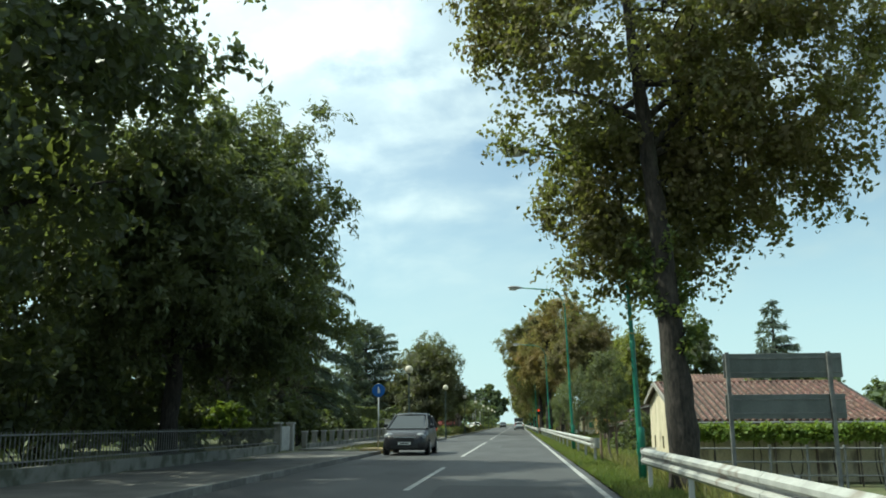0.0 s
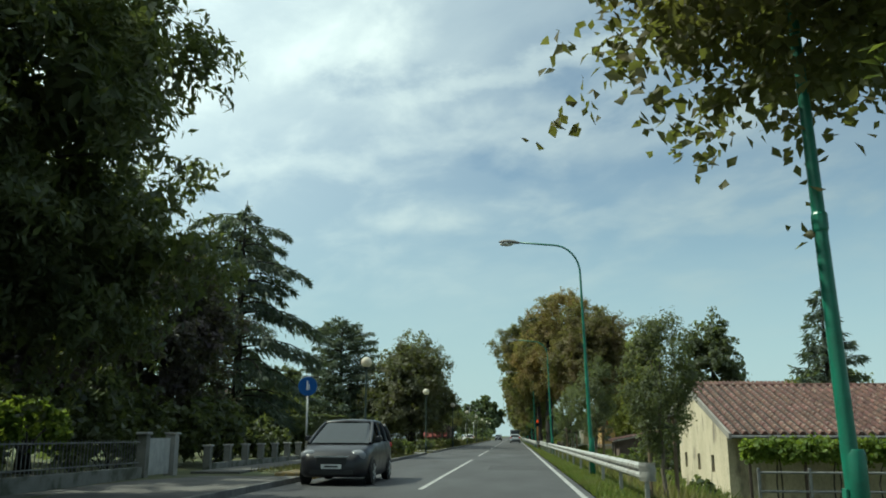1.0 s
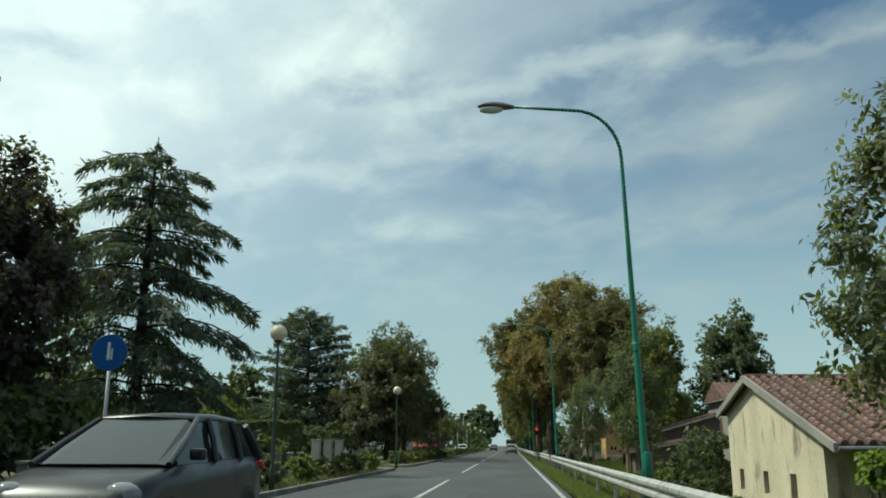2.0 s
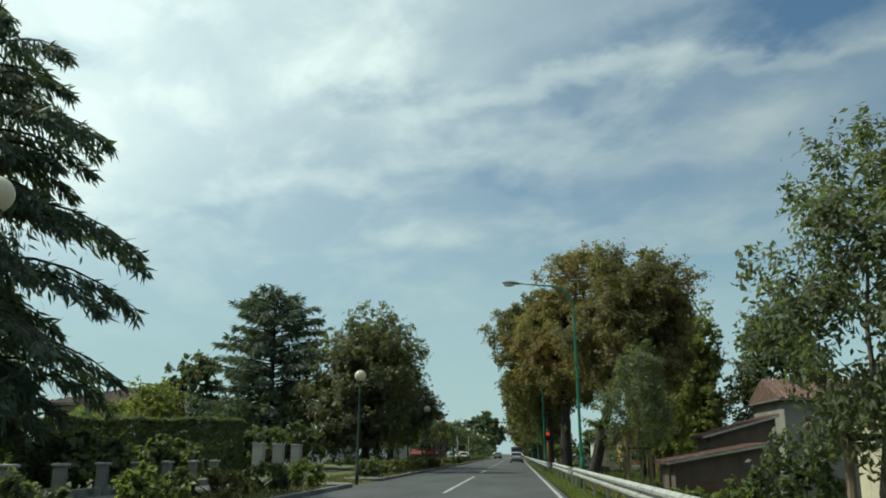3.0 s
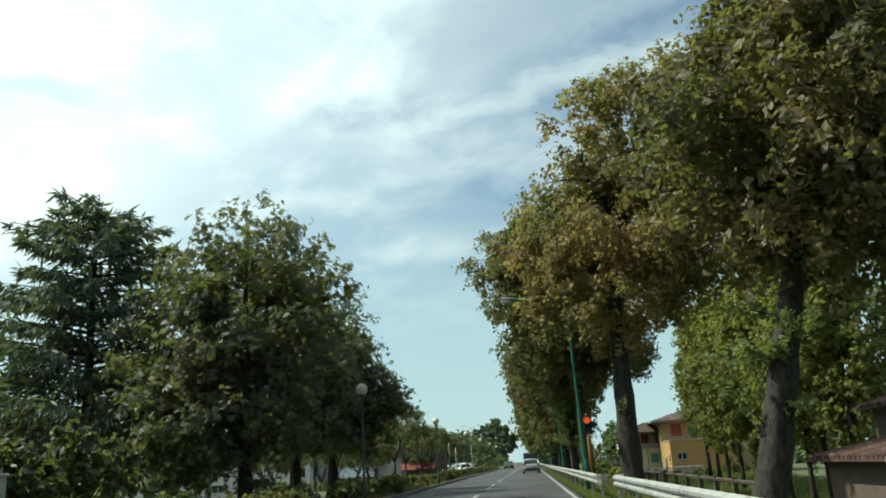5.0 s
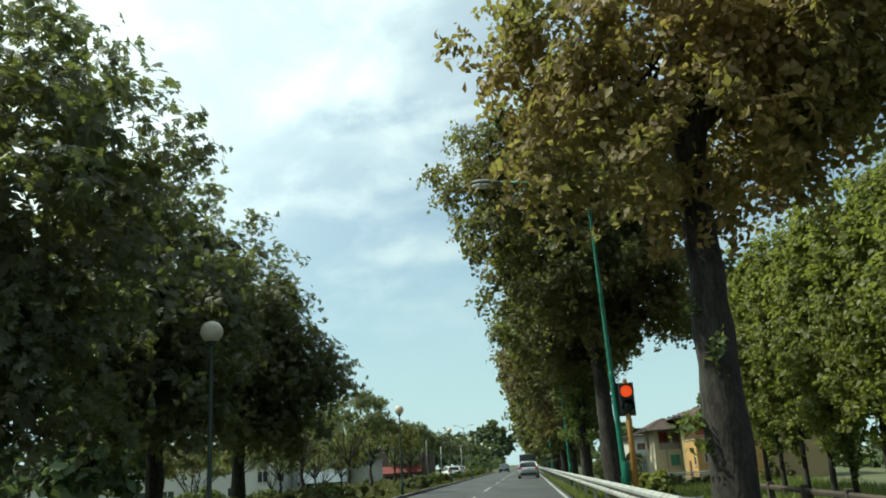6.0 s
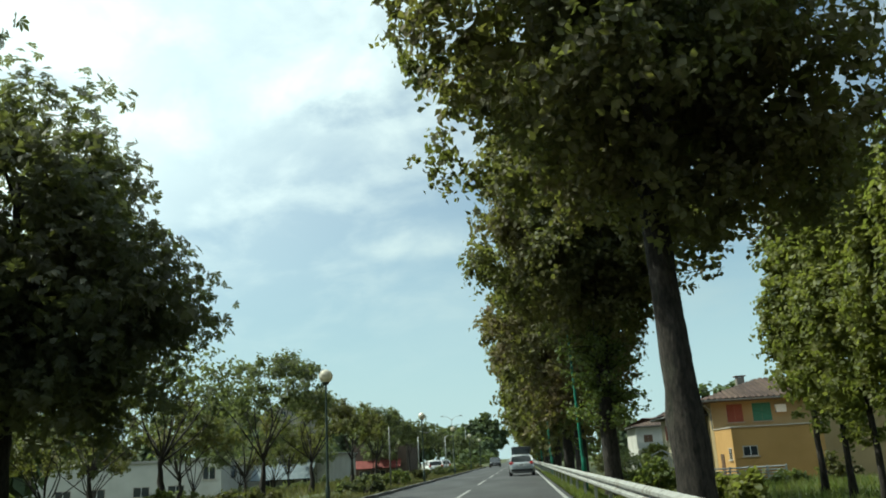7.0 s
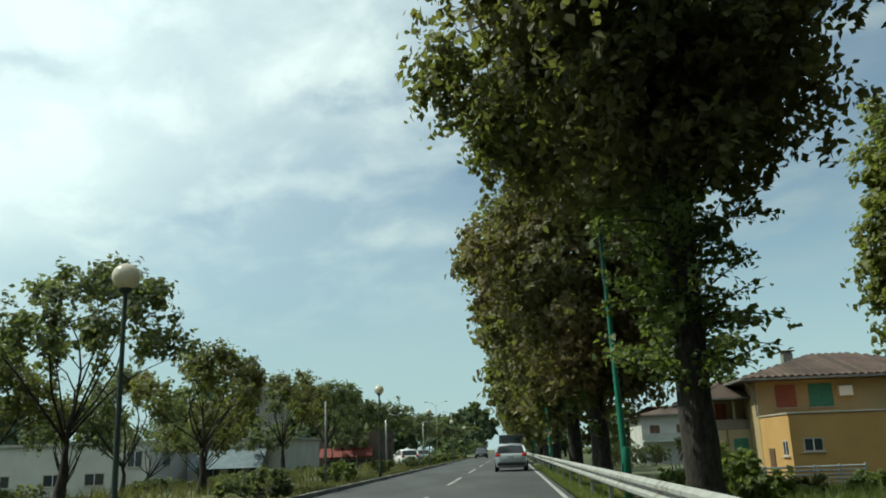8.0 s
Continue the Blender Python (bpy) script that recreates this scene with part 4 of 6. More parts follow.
# ---- signs ----
def round_sign(x, y):
    t = thing("road_sign", x, y, 0.15, label="round blue footway sign on a grey steel post", category="road sign")
    part("post", tube(None, [(0, 0, -0.2), (0, 0, 2.9)], [0.03, 0.03], 10), STEEL_GREY, t, smooth=True)
    bm = lathe(None, [(0.295, -0.01), (0.30, -0.006), (0.30, 0.004), (0.295, 0.008)], 32)
    bm.transform(Matrix.Translation((0, -0.045, 2.58)) @ Matrix.Rotation(radians(90), 4, "X"))
    disc = part("disc", bm, BLUE_SIGN, t, "blue enamel disc")
    # plain white upright shape in place of the figures
    bm = box(None, -0.035, 0.015, -0.058, -0.054, 2.46, 2.74, 0.001)
    box(bm, 0.03, 0.06, -0.058, -0.054, 2.46, 2.64, 0.001)
    part("emblem", bm, WHITE_SIGN, disc, "plain white emblem")
    for z in (2.45, 2.7):
        part("clamp", box(None, -0.05, 0.05, -0.035, 0.035, z, z + 0.03, 0.004), STEEL_GREY, t)
    return t


round_sign(-6.3, 38.2)


def panel_sign(x, y):
    """Two long direction boards seen from behind."""
    g = level(x, y)
    t = thing("direction_board", x, y, g, label="two long grey direction boards on steel posts, seen from behind", category="road sign")
    for px in (0.1, 2.7):
        part("post", box(None, px - 0.05, px + 0.05, -0.05, 0.05, -0.2, 3.05 - g, 0.01), DARK_STEEL, t)
    for z0, z1 in ((2.38, 3.02), (1.32, 1.95)):
        b = part("board", box(None, 0, 3.05, 0.055, 0.085, z0 - g, z1 - g, 0.01), SIGN_BACK, t, "grey weathered metal back")
        for z in (z0 + 0.12, z1 - 0.15):
            part("rib", box(None, 0.02, 3.03, 0.035, 0.054, z - g, z + 0.035 - g, 0.004), DARK_STEEL, b)
    return t


panel_sign(5.46, 22.8)


# ---- traffic light ----
def traffic_light(x, y):
    t = thing("traffic_light", x, y, level(x, y) + 0.17, label="pedestrian crossing traffic light showing red on an ochre pole", category="traffic light")
    part("pole", lathe(None, [(0.065, -0.3), (0.065, 1.9), (0.055, 1.95), (0.055, 2.1)], 14), SIGNAL_POLE, t, "ochre-painted steel pole", smooth=True)
    head = part("housing", box(None, -0.15, 0.15, -0.06, 0.16, 2.02, 2.68, 0.03), BLACK, t, "black plastic housing")
    part("backplate", box(None, -0.19, 0.19, 0.165, 0.175, 1.99, 2.71, 0.003), BLACK, t)
    for z, mat_, nm in ((2.51, RED_LIGHT, "red_lens"), (2.19, RED_DARK, "green_lens")):
        bm = bmesh.new()
        bmesh.ops.create_uvsphere(bm, u_segments=20, v_segments=10, radius=1)
        for v in bm.verts:
            v.co = (v.co.x * 0.125, -0.06 + v.co.y * 0.03, z + v.co.z * 0.125)
        part(nm, bm, mat_, head, "glowing red lens" if nm == "red_lens" else "unlit lens", smooth=True)
        bm = bmesh.new()
        arc = [(-0.14 * math.cos(math.pi * k / 10 * 1.0), 0.14 * math.sin(math.pi * k / 10)) for k in range(11)]
        arc = [(-0.14, -0.06)] + arc + [(0.14, -0.06)]
        r0 = [bm.verts.new((a, -0.058, z + b)) for a, b in arc]
        r1 = [bm.verts.new((a, -0.058 - (0.20 if b > -0.02 else 0.10), z + b)) for a, b in arc]
        for i in range(len(arc) - 1):
            bm.faces.new((r0[i], r0[i + 1], r1[i + 1], r1[i]))
        bmesh.ops.solidify(bm, geom=bm.faces[:], thickness=0.006)
        part("visor", bm, BLACK, head)
    part("top_cap", lathe(None, [(0.045, 2.68), (0.045, 2.76), (0.02, 2.79)], 10), SIGNAL_POLE, t)
    return t


traffic_light(2.44, 99.85)


# ---- roadside trees, right ----
AVENUE = "avenue trees along the guard rail"
tree(3.3, 17.4, level(3.3, 17.4), 14.5, 4.0, 4.2, LEAF_OLIVE, 101, 0.33, 78000, 0.092, 0.74, 430, label="tall lime tree with a leafy olive crown beside the rail", lean=(-0.9, -0.6), bend=1.5, shoots=30, shoot_from=2.2, shoot_reach=0.9, group=AVENUE,
     lobes=[(-1.0, 0.3, 10.6, 4.3, 4.2, 4.0), (2.1, 0.3, 8.9, 2.8, 3.0, 2.7), (-0.6, 2.0, 6.6, 2.5, 2.4, 2.4), (-0.3, 2.2, 6.1, 2.1, 2.0, 1.8), (1.7, 0.8, 6.9, 2.4, 2.6, 1.9)], limbs=14, inner=0.5, core=0.0)
tree(3.75, 80.8, level(3.75, 80.8), 12.2, 4.0, 4.0, LEAF_RUSSET, 102, 0.31, 80000, 0.102, 0.80, 350, label="broad leaning roadside tree with leaves turning brown", lean=(2.6, 0), bend=1.0, shoots=20, group=AVENUE,
     lobes=[(2.6, -0.5, 8.7, 2.7, 3.2, 3.4), (1.0, 0, 6.8, 2.4, 3.0, 2.3), (2.9, 0, 6.0, 2.3, 2.8, 2.1), (3.6, 3.6, 8.6, 2.8, 2.8, 2.3)], inner=0.42, core=0.08)
tree(3.5, 95.6, level(3.5, 95.6), 15.7, 4.8, 5.0, LEAF_BROWN, 103, 0.42, 66000, 0.125, 0.80, 400, label="tall roadside tree with leaves turning brown", shoots=10, group=AVENUE, limbs=16,
     lobes=[(0.4, 0, 9.2, 4.1, 4.2, 3.0), (1.7, 0, 12.6, 3.4, 3.4, 3.1), (0.2, 0, 6.9, 3.4, 3.4, 2.0), (3.6, 0.5, 9.0, 3.0, 3.2, 2.2)], inner=0.46, core=0.0)
tree(3.08, 110.8, level(3.08, 110.8), 16.0, 4.6, 4.9, LEAF_OLIVE, 104, 0.34, 84000, 0.118, 0.76, 430, label="tall roadside tree with dark olive leaves", group=AVENUE, limbs=14, lean=(-0.4, 0.3), bend=1.0,
     lobes=[(-1.1, 0, 10.3, 4.7, 4.6, 4.5), (0.5, 0, 12.5, 3.8, 3.8, 3.4), (0.4, 0, 7.4, 3.5, 3.6, 2.5), (1.7, 1.5, 7.4, 2.9, 3.4, 2.4)], inner=0.5, core=0.08)
tree(3.05, 123.7, level(3.05, 123.7), 16.2, 5.0, 4.7, LEAF_OLIVE, 105, 0.29, 80000, 0.122, 0.78, 430, label="tall roadside tree with bright shoots on its bole", group=AVENUE, shoots=95, shoot_from=2.0, shoot_reach=1.8, limbs=13,
     lobes=[(-0.5, 0, 9.7, 4.1, 4.5, 3.6), (0.3, 0, 12.8, 3.9, 3.9, 3.5), (0.1, 0, 6.7, 2.4, 3.0, 1.8), (-1.5, 3.2, 7.7, 2.2, 2.4, 1.7)], inner=0.5, core=0.08)
tree(3.2, 139.5, level(3.2, 139.5), 15.2, 4.8, 4.7, LEAF_RUSSET, 106, 0.34, 44000, 0.155, 0.84, 290, label="tall roadside tree turning brown at the top", group=AVENUE, shoots=16,
     lobes=[(-0.4, 0, 8.2, 4.4, 4.5, 3.8), (0.7, 0, 11.8, 3.5, 3.5, 3.2), (0.3, 0, 4.8, 2.8, 3.0, 2.2)])
tree(3.2, 150.6, level(3.2, 150.6), 15.5, 1.8, 4.4, LEAF_OLIVE, 110, 0.34, 22000, 0.21, 0.9, 200, label="tall olive-green roadside tree in a close row", crown_shift=(-0.5, 0), group=AVENUE)
far_avenue = [tree(3.2, 181.5, level(3.2, 181.5), 15.5, 1.8, 4.4, LEAF_OLIVE, 107, 0.34, 7000, 0.36, 0.95, 140, core=0.0, label="tall olive-green roadside tree in a close row", crown_shift=(-0.5, 0), group=AVENUE),
              tree(3.2, 167.0, level(3.2, 167.0), 15.0, 1.6, 4.4, LEAF_OLIVE, 108, 0.34, 7000, 0.36, 0.95, 140, core=0.0, label="tall olive-green roadside tree in a close row", crown_shift=(-0.5, 0), group=AVENUE)]
last_avenue = tree(3.2, 276, level(3.7, 276), 15.5, 1.8, 4.4, LEAF_OLIVE, 109, 0.34, 2600, 0.66, 1.0, 100, core=0.0, limbs=5, label="tall olive-green roadside tree in a close row", crown_shift=(-0.5, 0), group=AVENUE)
for i in range(14):
    y = 181.5 + 13.5 * i
    if i in (0, 7):
        continue
    copy_thing(far_avenue[i % 2] if i < 7 else last_avenue, pose(3.2 + 0.1 * (i % 3), y, level(3.7, y), 0, 0, 9 * (i % 4)))


# young staked trees behind the rail
def sapling(x, y, seed, height=4.3):
    t = tree(x, y, level(x, y), height, 1.0, 0.88, LEAF_SAPLING, seed, 0.05, 12500, 0.035, 0.25, 105, PALE_BARK, core=0.0, length=2.3, droop=1.0, label="young slender tree tied between two wooden stakes", name="young_tree", group="young staked trees", limbs=6)
    for s in (-0.28, 0.28):
        part("stake", tube(None, [(s, 0.05, -0.4), (s * 0.95, 0.05, 1.75)], [0.045, 0.04], 8), STAKE, t, "brown wooden stake")
    part("tie", box(None, -0.29, 0.29, 0.0, 0.03, 1.5, 1.56, 0.006), BLACK, t, "dark rubber tie")
    return t


for i, y in enumerate((30.9, 45.5, 59.7)):
    sapling(3.22, y, 130 + i, (4.15, 4.2, 4.15)[i])

# tall narrow hornbeams in a row beyond the gardens
HORN = [tree(15.2, 141.0 - 3.7 * k, level(15.2, 141), 15.4, 2.8, 2.0, LEAF_BRIGHT, 140 + k, 0.17, 10000, 0.19, 0.62, 200, label="tall narrow bright green hornbeam in a tight row", group="hornbeam row", limbs=9, radius_y=2.1, name="hornbeam", bend=1.0, core=0.1, sag=-0.15,
             lobes=[(0, 0, 7.4, 2.1, 2.2, 4.9), (0.1, 0, 11.8, 1.8, 1.9, 3.6)]) for k in range(2)]
for i in range(2, 10):
    y = 141 - 3.7 * i
    copy_thing(HORN[i % 2], pose(15.2 + 0.2 * math.sin(i * 2.1), y, level(15.2, y) - 0.25 * (i % 3), 0, 0, 53 * i))


def rail_fence(x0, y0, x1, y1, label, h=1.15, posts=8, rails=3, material=None, name="wooden_fence"):
    a, b = Vector((x0, y0, 0)), Vector((x1, y1, 0))
    t = thing(name, x0, y0, 0, label=label, category="fence")
    n = posts
    tops = []
    for i in range(n + 1):
        p = a.lerp(b, i / n)
        z = level(p.x, p.y)
        d = p - a
        part("post", box(None, d.x - 0.055, d.x + 0.055, d.y - 0.055, d.y + 0.055, z - 0.2, z + h, 0.012), material or WOOD_FENCE, t)
        tops.append(Vector((d.x, d.y, z)))
    for i in range(n):
        for k in range(rails):
            zz = h * (0.3 + 0.62 * k / max(1, rails - 1))
            o = Vector((0, 0, zz))
            part("rail", tube(None, [tops[i] + o, tops[i + 1] + o], [0.05, 0.05], 6), material or WOOD_FENCE, t)
    return t


rail_fence(4.7, 84.4, 4.5, 101.2, "dark brown wooden rail fence on the road bank", posts=9)
rail_fence(5.9, 103, 7.4, 128, "dark brown wooden rail fence below the road bank", posts=11)
rail_fence(9.2, 45.6, 26.0, 45.6, "tall dark metal fence in front of the vines", h=2.2, posts=9, rails=3, material=DARK_STEEL, name="garden_fence")
rail_fence(5.6, 18, 14.5, 27, "thin grey wire and post fence beside the bank", h=1.2, posts=6, rails=4, material=DARK_STEEL, name="wire_fence")

# shrubs on the right bank
for i, (x, y, rx, ry, rz, m) in enumerate(((6.9, 47, 1.2, 2.0, 0.75, LEAF_DARK), (7.2, 55, 1.3, 2.2, 0.85, LEAF_GREEN), (7.4, 63, 1.4, 2.4, 1.0, LEAF_DARK), (7.8, 69, 1.6, 2.5, 1.2, LEAF_GREEN),
                                           (7.4, 75, 1.4, 2.0, 1.0, LEAF_GREEN), (9.6, 67.5, 1.6, 1.8, 2.3, LEAF_DARK), (5.2, 118, 0.9, 1.6, 0.8, LEAF_BRIGHT), (5.4, 131, 1.0, 1.8, 0.9, LEAF_GREEN), (5.6, 139, 0.9, 2.0, 0.6, LEAF_GREEN))):
    bush(x, y, level(x, y) - 0.1, rx, ry, rz, m, 200 + i, 3000, 0.15, "overgrown green shrub on the bank below the road", group="bank shrubs", clump=0.4)
blades("weeds", 4.5, 8, 28, 80, 16000, 0.55, GRASS, 27, "tall green weeds on the bank")



def woods(name, rows, seed, label):
    """Far belts of trees, too many to count: rows of x0, y0, x1, y1, height."""
    rs = np.random.RandomState(seed)
    cl = []
    for x0, y0, x1, y1, h in rows:
        n = int(math.hypot(x1 - x0, y1 - y0) / 1.6)
        for i in range(n):
            f = (i + rs.uniform(-.4, .4)) / n
            top = h * (0.72 + 0.28 * math.sin(i * 0.37 + x0) * math.sin(i * 0.11 + 1.3)) * rs.uniform(0.8, 1.1)
            z = rs.uniform(0.3, top)
            cl.append((x0 + (x1 - x0) * f + rs.uniform(-2, 2), y0 + (y1 - y0) * f + rs.uniform(-2, 2), z - 1.5, 1.5))
            cl.append((x0 + (x1 - x0) * f + rs.uniform(-2, 2), y0 + (y1 - y0) * f + rs.uniform(-2, 2), top - 1.5, 1.3))
    c, d = clump_points(rs, cl, len(cl) * 27)
    tagged(part(name, leaf_mesh(name, c, d, 0.75, FAR_LEAF, rs), None), label, "woods", kind="stuff")


woods("woods", ((34, 120, 60, 40, 6), (60, 40, 70, -20, 7), (38, 240, 40, 120, 6), (30, 330, 38, 240, 7), (14, 420, 30, 330, 8)), 61, "belt of green trees behind the gardens")
woods("woods", ((-26, 120, -24, 20, 6), (-40, 160, -64, 168, 7), (-64, 175, -70, 330, 8), (-70, 330, -20, 420, 8), (-24, 225, -30, 330, 7), (-13, 300, -12, 430, 6)), 62, "belt of green trees beyond the park")

# larger trees behind the houses on the right
tree(23.5, 114, -1.8, 17.0, 3.0, 4.3, LEAF_DARK, 150, 0.3, 14000, 0.27, 1.3, 150, label="large dark tree behind the tiled house")
tree(30, 96, -2, 10.0, 2.0, 5.0, LEAF_GREEN, 152, 0.25, 9000, 0.27, 1.3, 90, label="broad garden tree behind the barn")
conifer(21.2, 71, -2, 13.2, 3.7, 153, "dark green spruce behind the barn roof", "spruce_tree", weeping=0.12, whorls=15, per=130, tuft=0.55, material=NEEDLE)

# ---- left-hand trees ----
garden_tree = tree(-11.6, 15.5, 0.05, 17.0, 2.2, 6.0, LEAF_DARK, 160, 0.35, 30000, 0.15, 0.9, 260, label="large dark broad-leaved garden tree behind the fence", group="garden trees", limbs=12)
# further copies added behind the garden to shade the hedge and pavement
for x, y, turn in ((-19.8, 24.5, 70), (-20.8, 35.5, 150), (-21.5, 46.5, 230)):
    copy_thing(garden_tree, pose(x, y, 0.05, 0, 0, turn))
tree(-10.8, 25.5, 0.05, 13.0, 1.8, 4.6, LEAF_WILLOW, 161, 0.32, 92000, 0.082, 0.85, 420, core=0.2, label="large willow-leaved tree overhanging the pavement", limbs=14, length=2.8, droop=0.7, lean=(0.6, 0),
     lobes=[(1.3, 0.6, 7.9, 4.2, 4.0, 4.7), (1.6, 2.2, 5.0, 4.0, 3.2, 2.7), (-1.5, 0, 6.4, 4.2, 4.2, 4.2), (0.6, -3.0, 6.4, 4.0, 3.0, 4.0)], inner=0.4)
tree(-15.2, 38.0, 0.05, 10.0, 1.2, 3.8, LEAF_PURPLE, 162, 0.22, 22000, 0.14, 0.75, 170, label="dark purple-leaved plum tree in a garden")
tree(-15.0, 47.5, 0.05, 10.0, 1.0, 3.5, LEAF_PURPLE, 163, 0.22, 22000, 0.14, 0.75, 170, label="dark purple-leaved plum tree beside the cedar")
conifer(-16.3, 61, 0.05, 15.4, 6.0, 164, "tall weeping cedar with drooping blue-green boughs", weeping=0.46, whorls=14, per=520, tuft=0.44, taper=0.42, waist=0.66)
conifer(-18.0, 99.5, 0.05, 13.6, 5.6, 165, "dense blue-green cedar behind the hedge", weeping=0.08, whorls=20, per=250, tuft=0.55, taper=0.5)
tree(-24.6, 101.0, 0.05, 9.6, 0.8, 2.3, LEAF_DARK, 166, 0.15, 9000, 0.16, 0.5, 80, label="small dark upright tree behind the hedge")
CHESTNUT = "chestnut trees beside the planted strip"
for x, y, h, low_at, lobes, seed, label in ((-10.2, 96.5, 12.3, 1.2, [(0.2, 0, 7.0, 4.3, 4.3, 4.9), (-2.3, 0.3, 4.6, 3.7, 3.8, 4.0), (-0.6, -1.2, 3.6, 3.6, 3.4, 3.0)], 170, "broad horse chestnut with dark drooping leaves"),
                                     (-11.1, 106.5, 12.1, 1.7, [(-0.3, 0, 7.0, 3.9, 4.1, 5.0), (0.4, -2.0, 5.0, 3.6, 3.4, 3.4)], 171, "broad horse chestnut with dark drooping leaves"),
                                     (-11.0, 113.8, 10.6, 1.8, [(0, 0, 6.4, 4.0, 3.9, 4.2), (1.2, 0.3, 4.6, 3.5, 3.3, 2.7)], 172, "broad horse chestnut at the end of its row")):
    tree(x, y, 0.05, h, low_at, 4.2, LEAF_CHESTNUT, seed, 0.3, 76000, 0.076, 0.74, 420, label=label, group=CHESTNUT, length=2.7, droop=1.1, lobes=lobes, fan=5, inner=0.45, core=0.15)

# small open park trees further on
park = []
for i, (x, y, h, r, m) in enumerate(((-9.9, 129.3, 5.8, 2.8, LEAF_SAPLING), (-10.3, 120.6, 5.3, 2.6, LEAF_SAPLING), (-10.6, 140.0, 5.2, 2.5, LEAF_OLIVE), (-10.6, 150.5, 5.2, 2.5, LEAF_OLIVE), (-10.7, 160.5, 5.6, 2.4, LEAF_SAPLING))):
    park.append(tree(x, y, 0.05, h, 1.7, r, m, 180 + i, 0.19, 6800 if i != 1 else 2000, 0.105, 0.46, 70, core=0.0, label="small park tree with forked limbs and thin leaves", name="park_tree", group="park trees", limbs=10, low=-0.3, stem=0.06, inner=0.62, fork_low=0.8, sag=-0.1, limb_bend=0.3,
                     lobes=[(0, 0, h * 0.66, r, r, h * 0.30), (r * 0.3, 0, h * 0.78, r * 0.6, r * 0.6, h * 0.2)]))
far_park = [tree(x, y, level(x, y), 6.0, 1.9, 2.3, LEAF_SAPLING, 187 + y, 0.11, 2400, 0.17, 0.42, 70, core=0.0, label="small park tree with an open crown of thin leaves", name="park_tree", group="park trees", limbs=10, low=-0.35, stem=0.02)
            for x, y in ((-15.5, 190), (-17.5, 204))]
for i, (x, y) in enumerate(((-15.0, 125.5), (-15.4, 134.5), (-15.8, 145), (-19.8, 131), (-20.4, 149), (-20.8, 159), (-16, 155), (-10.7, 171), (-14, 178), (-10.5, 186), (-13, 197), (-10.5, 208), (-12, 221), (-10, 236), (-13, 250), (-10, 268), (-20, 165), (-21, 184), (-24, 143))):
    copy_thing(park[(i * 2 + 1) % 5] if y < 170 else far_park[i % 2], pose(x, y, level(x, y), 0, 0, 61 * i))

# bushes along the left kerb
row = []
for i, (rx, ry, rz, m) in enumerate(((0.75, 1.3, 0.42, LEAF_SAPLING), (0.8, 1.1, 0.5, LEAF_GREEN), (0.7, 1.5, 0.38, LEAF_OLIVE))):
    row.append(bush(-7.1, 79.5 + 3.4 * i, 0.05, rx, ry, rz, m, 230 + i, 1600, 0.095, "low shrub in the planted strip", group="strip shrubs", clump=0.2))
for i, y in enumerate((50, 54.5, 59, 63, 66.5, 90, 94, 101, 105, 110, 114.5, 120, 134, 147, 161, 176, 188, 196, 205, 215, 228)):
    copy_thing(row[i % 3], pose(-7.2 + 0.3 * math.sin(i * 1.7), y, 0.05, 0, 0, 40 * i))

# loose thicket between the park and the workshop
for i in range(13):
    x, y = (-15.5 - 2.2 * (i % 3), 121 + 4.6 * i)
    bush(x, y, level(x, y) - 0.05, 1.5 + 0.4 * (i % 2), 2.6, 0.5 + 0.18 * (i % 3), (LEAF_DARK, LEAF_OLIVE, LEAF_SAPLING)[i % 3], 310 + i, 2600, 0.125, "loose green thicket at the edge of the park", "thicket", "bush", "park thickets", clump=0.4)

# tall hedge and garden growth at the left
for i, (x, y, rx, ry, rz) in enumerate(((-12.4, 62, 1.2, 3.4, 0.8), (-12.4, 67.5, 1.2, 3.2, 0.8), (-14.4, 82.5, 1.2, 2.4, 1.1), (-14.6, 87.5, 1.4, 2.8, 1.3), (-13.6, 91, 1.5, 2.6, 1.5), (-12.5, 54, 1.2, 4.0, 1.0), (-12.2, 46, 1.2, 4.0, 1.4),
                                        (-12.4, 38, 1.3, 4.2, 1.5), (-12.8, 29.5, 1.4, 4.6, 1.7), (-12.6, 21, 1.4, 4.6, 1.8), (-12.6, 12, 1.4, 4.6, 1.8), (-17.5, 26, 1.8, 6.5, 2.6), (-17.5, 14, 1.8, 6.5, 2.6), (-19, 36, 2.0, 6.5, 2.8), (-20, 50, 2.0, 7.5, 2.8))):
    bush(x, y, 0.05, rx, ry, rz, LEAF_DARK, 250 + i, 3800, 0.18 if rx < 1.6 or ry < 1.5 else 0.28, "dense dark garden hedge", "hedge", "hedge", "garden hedges", clump=0.35 if rx < 1.6 else 0.55)
clipped_hedge(-27.0, 79.6, -13.3, 79.0, 1.1, 2.78, LEAF_DARK, 262, "tall clipped dark green garden hedge", 24000, 0.1)
bush(-19.6, 82.4, 0.05, 2.3, 2.6, 2.3, LEAF_BRIGHT, 260, 9000, 0.14, "large bright yellow-green garden shrub", clump=0.5)
bush(-10.6, 30.2, 0.9, 0.8, 1.5, 0.55, LEAF_VINE, 261, 3200, 0.1, "bright green climber spilling over the fence", "climber", "climber", clump=0.25)

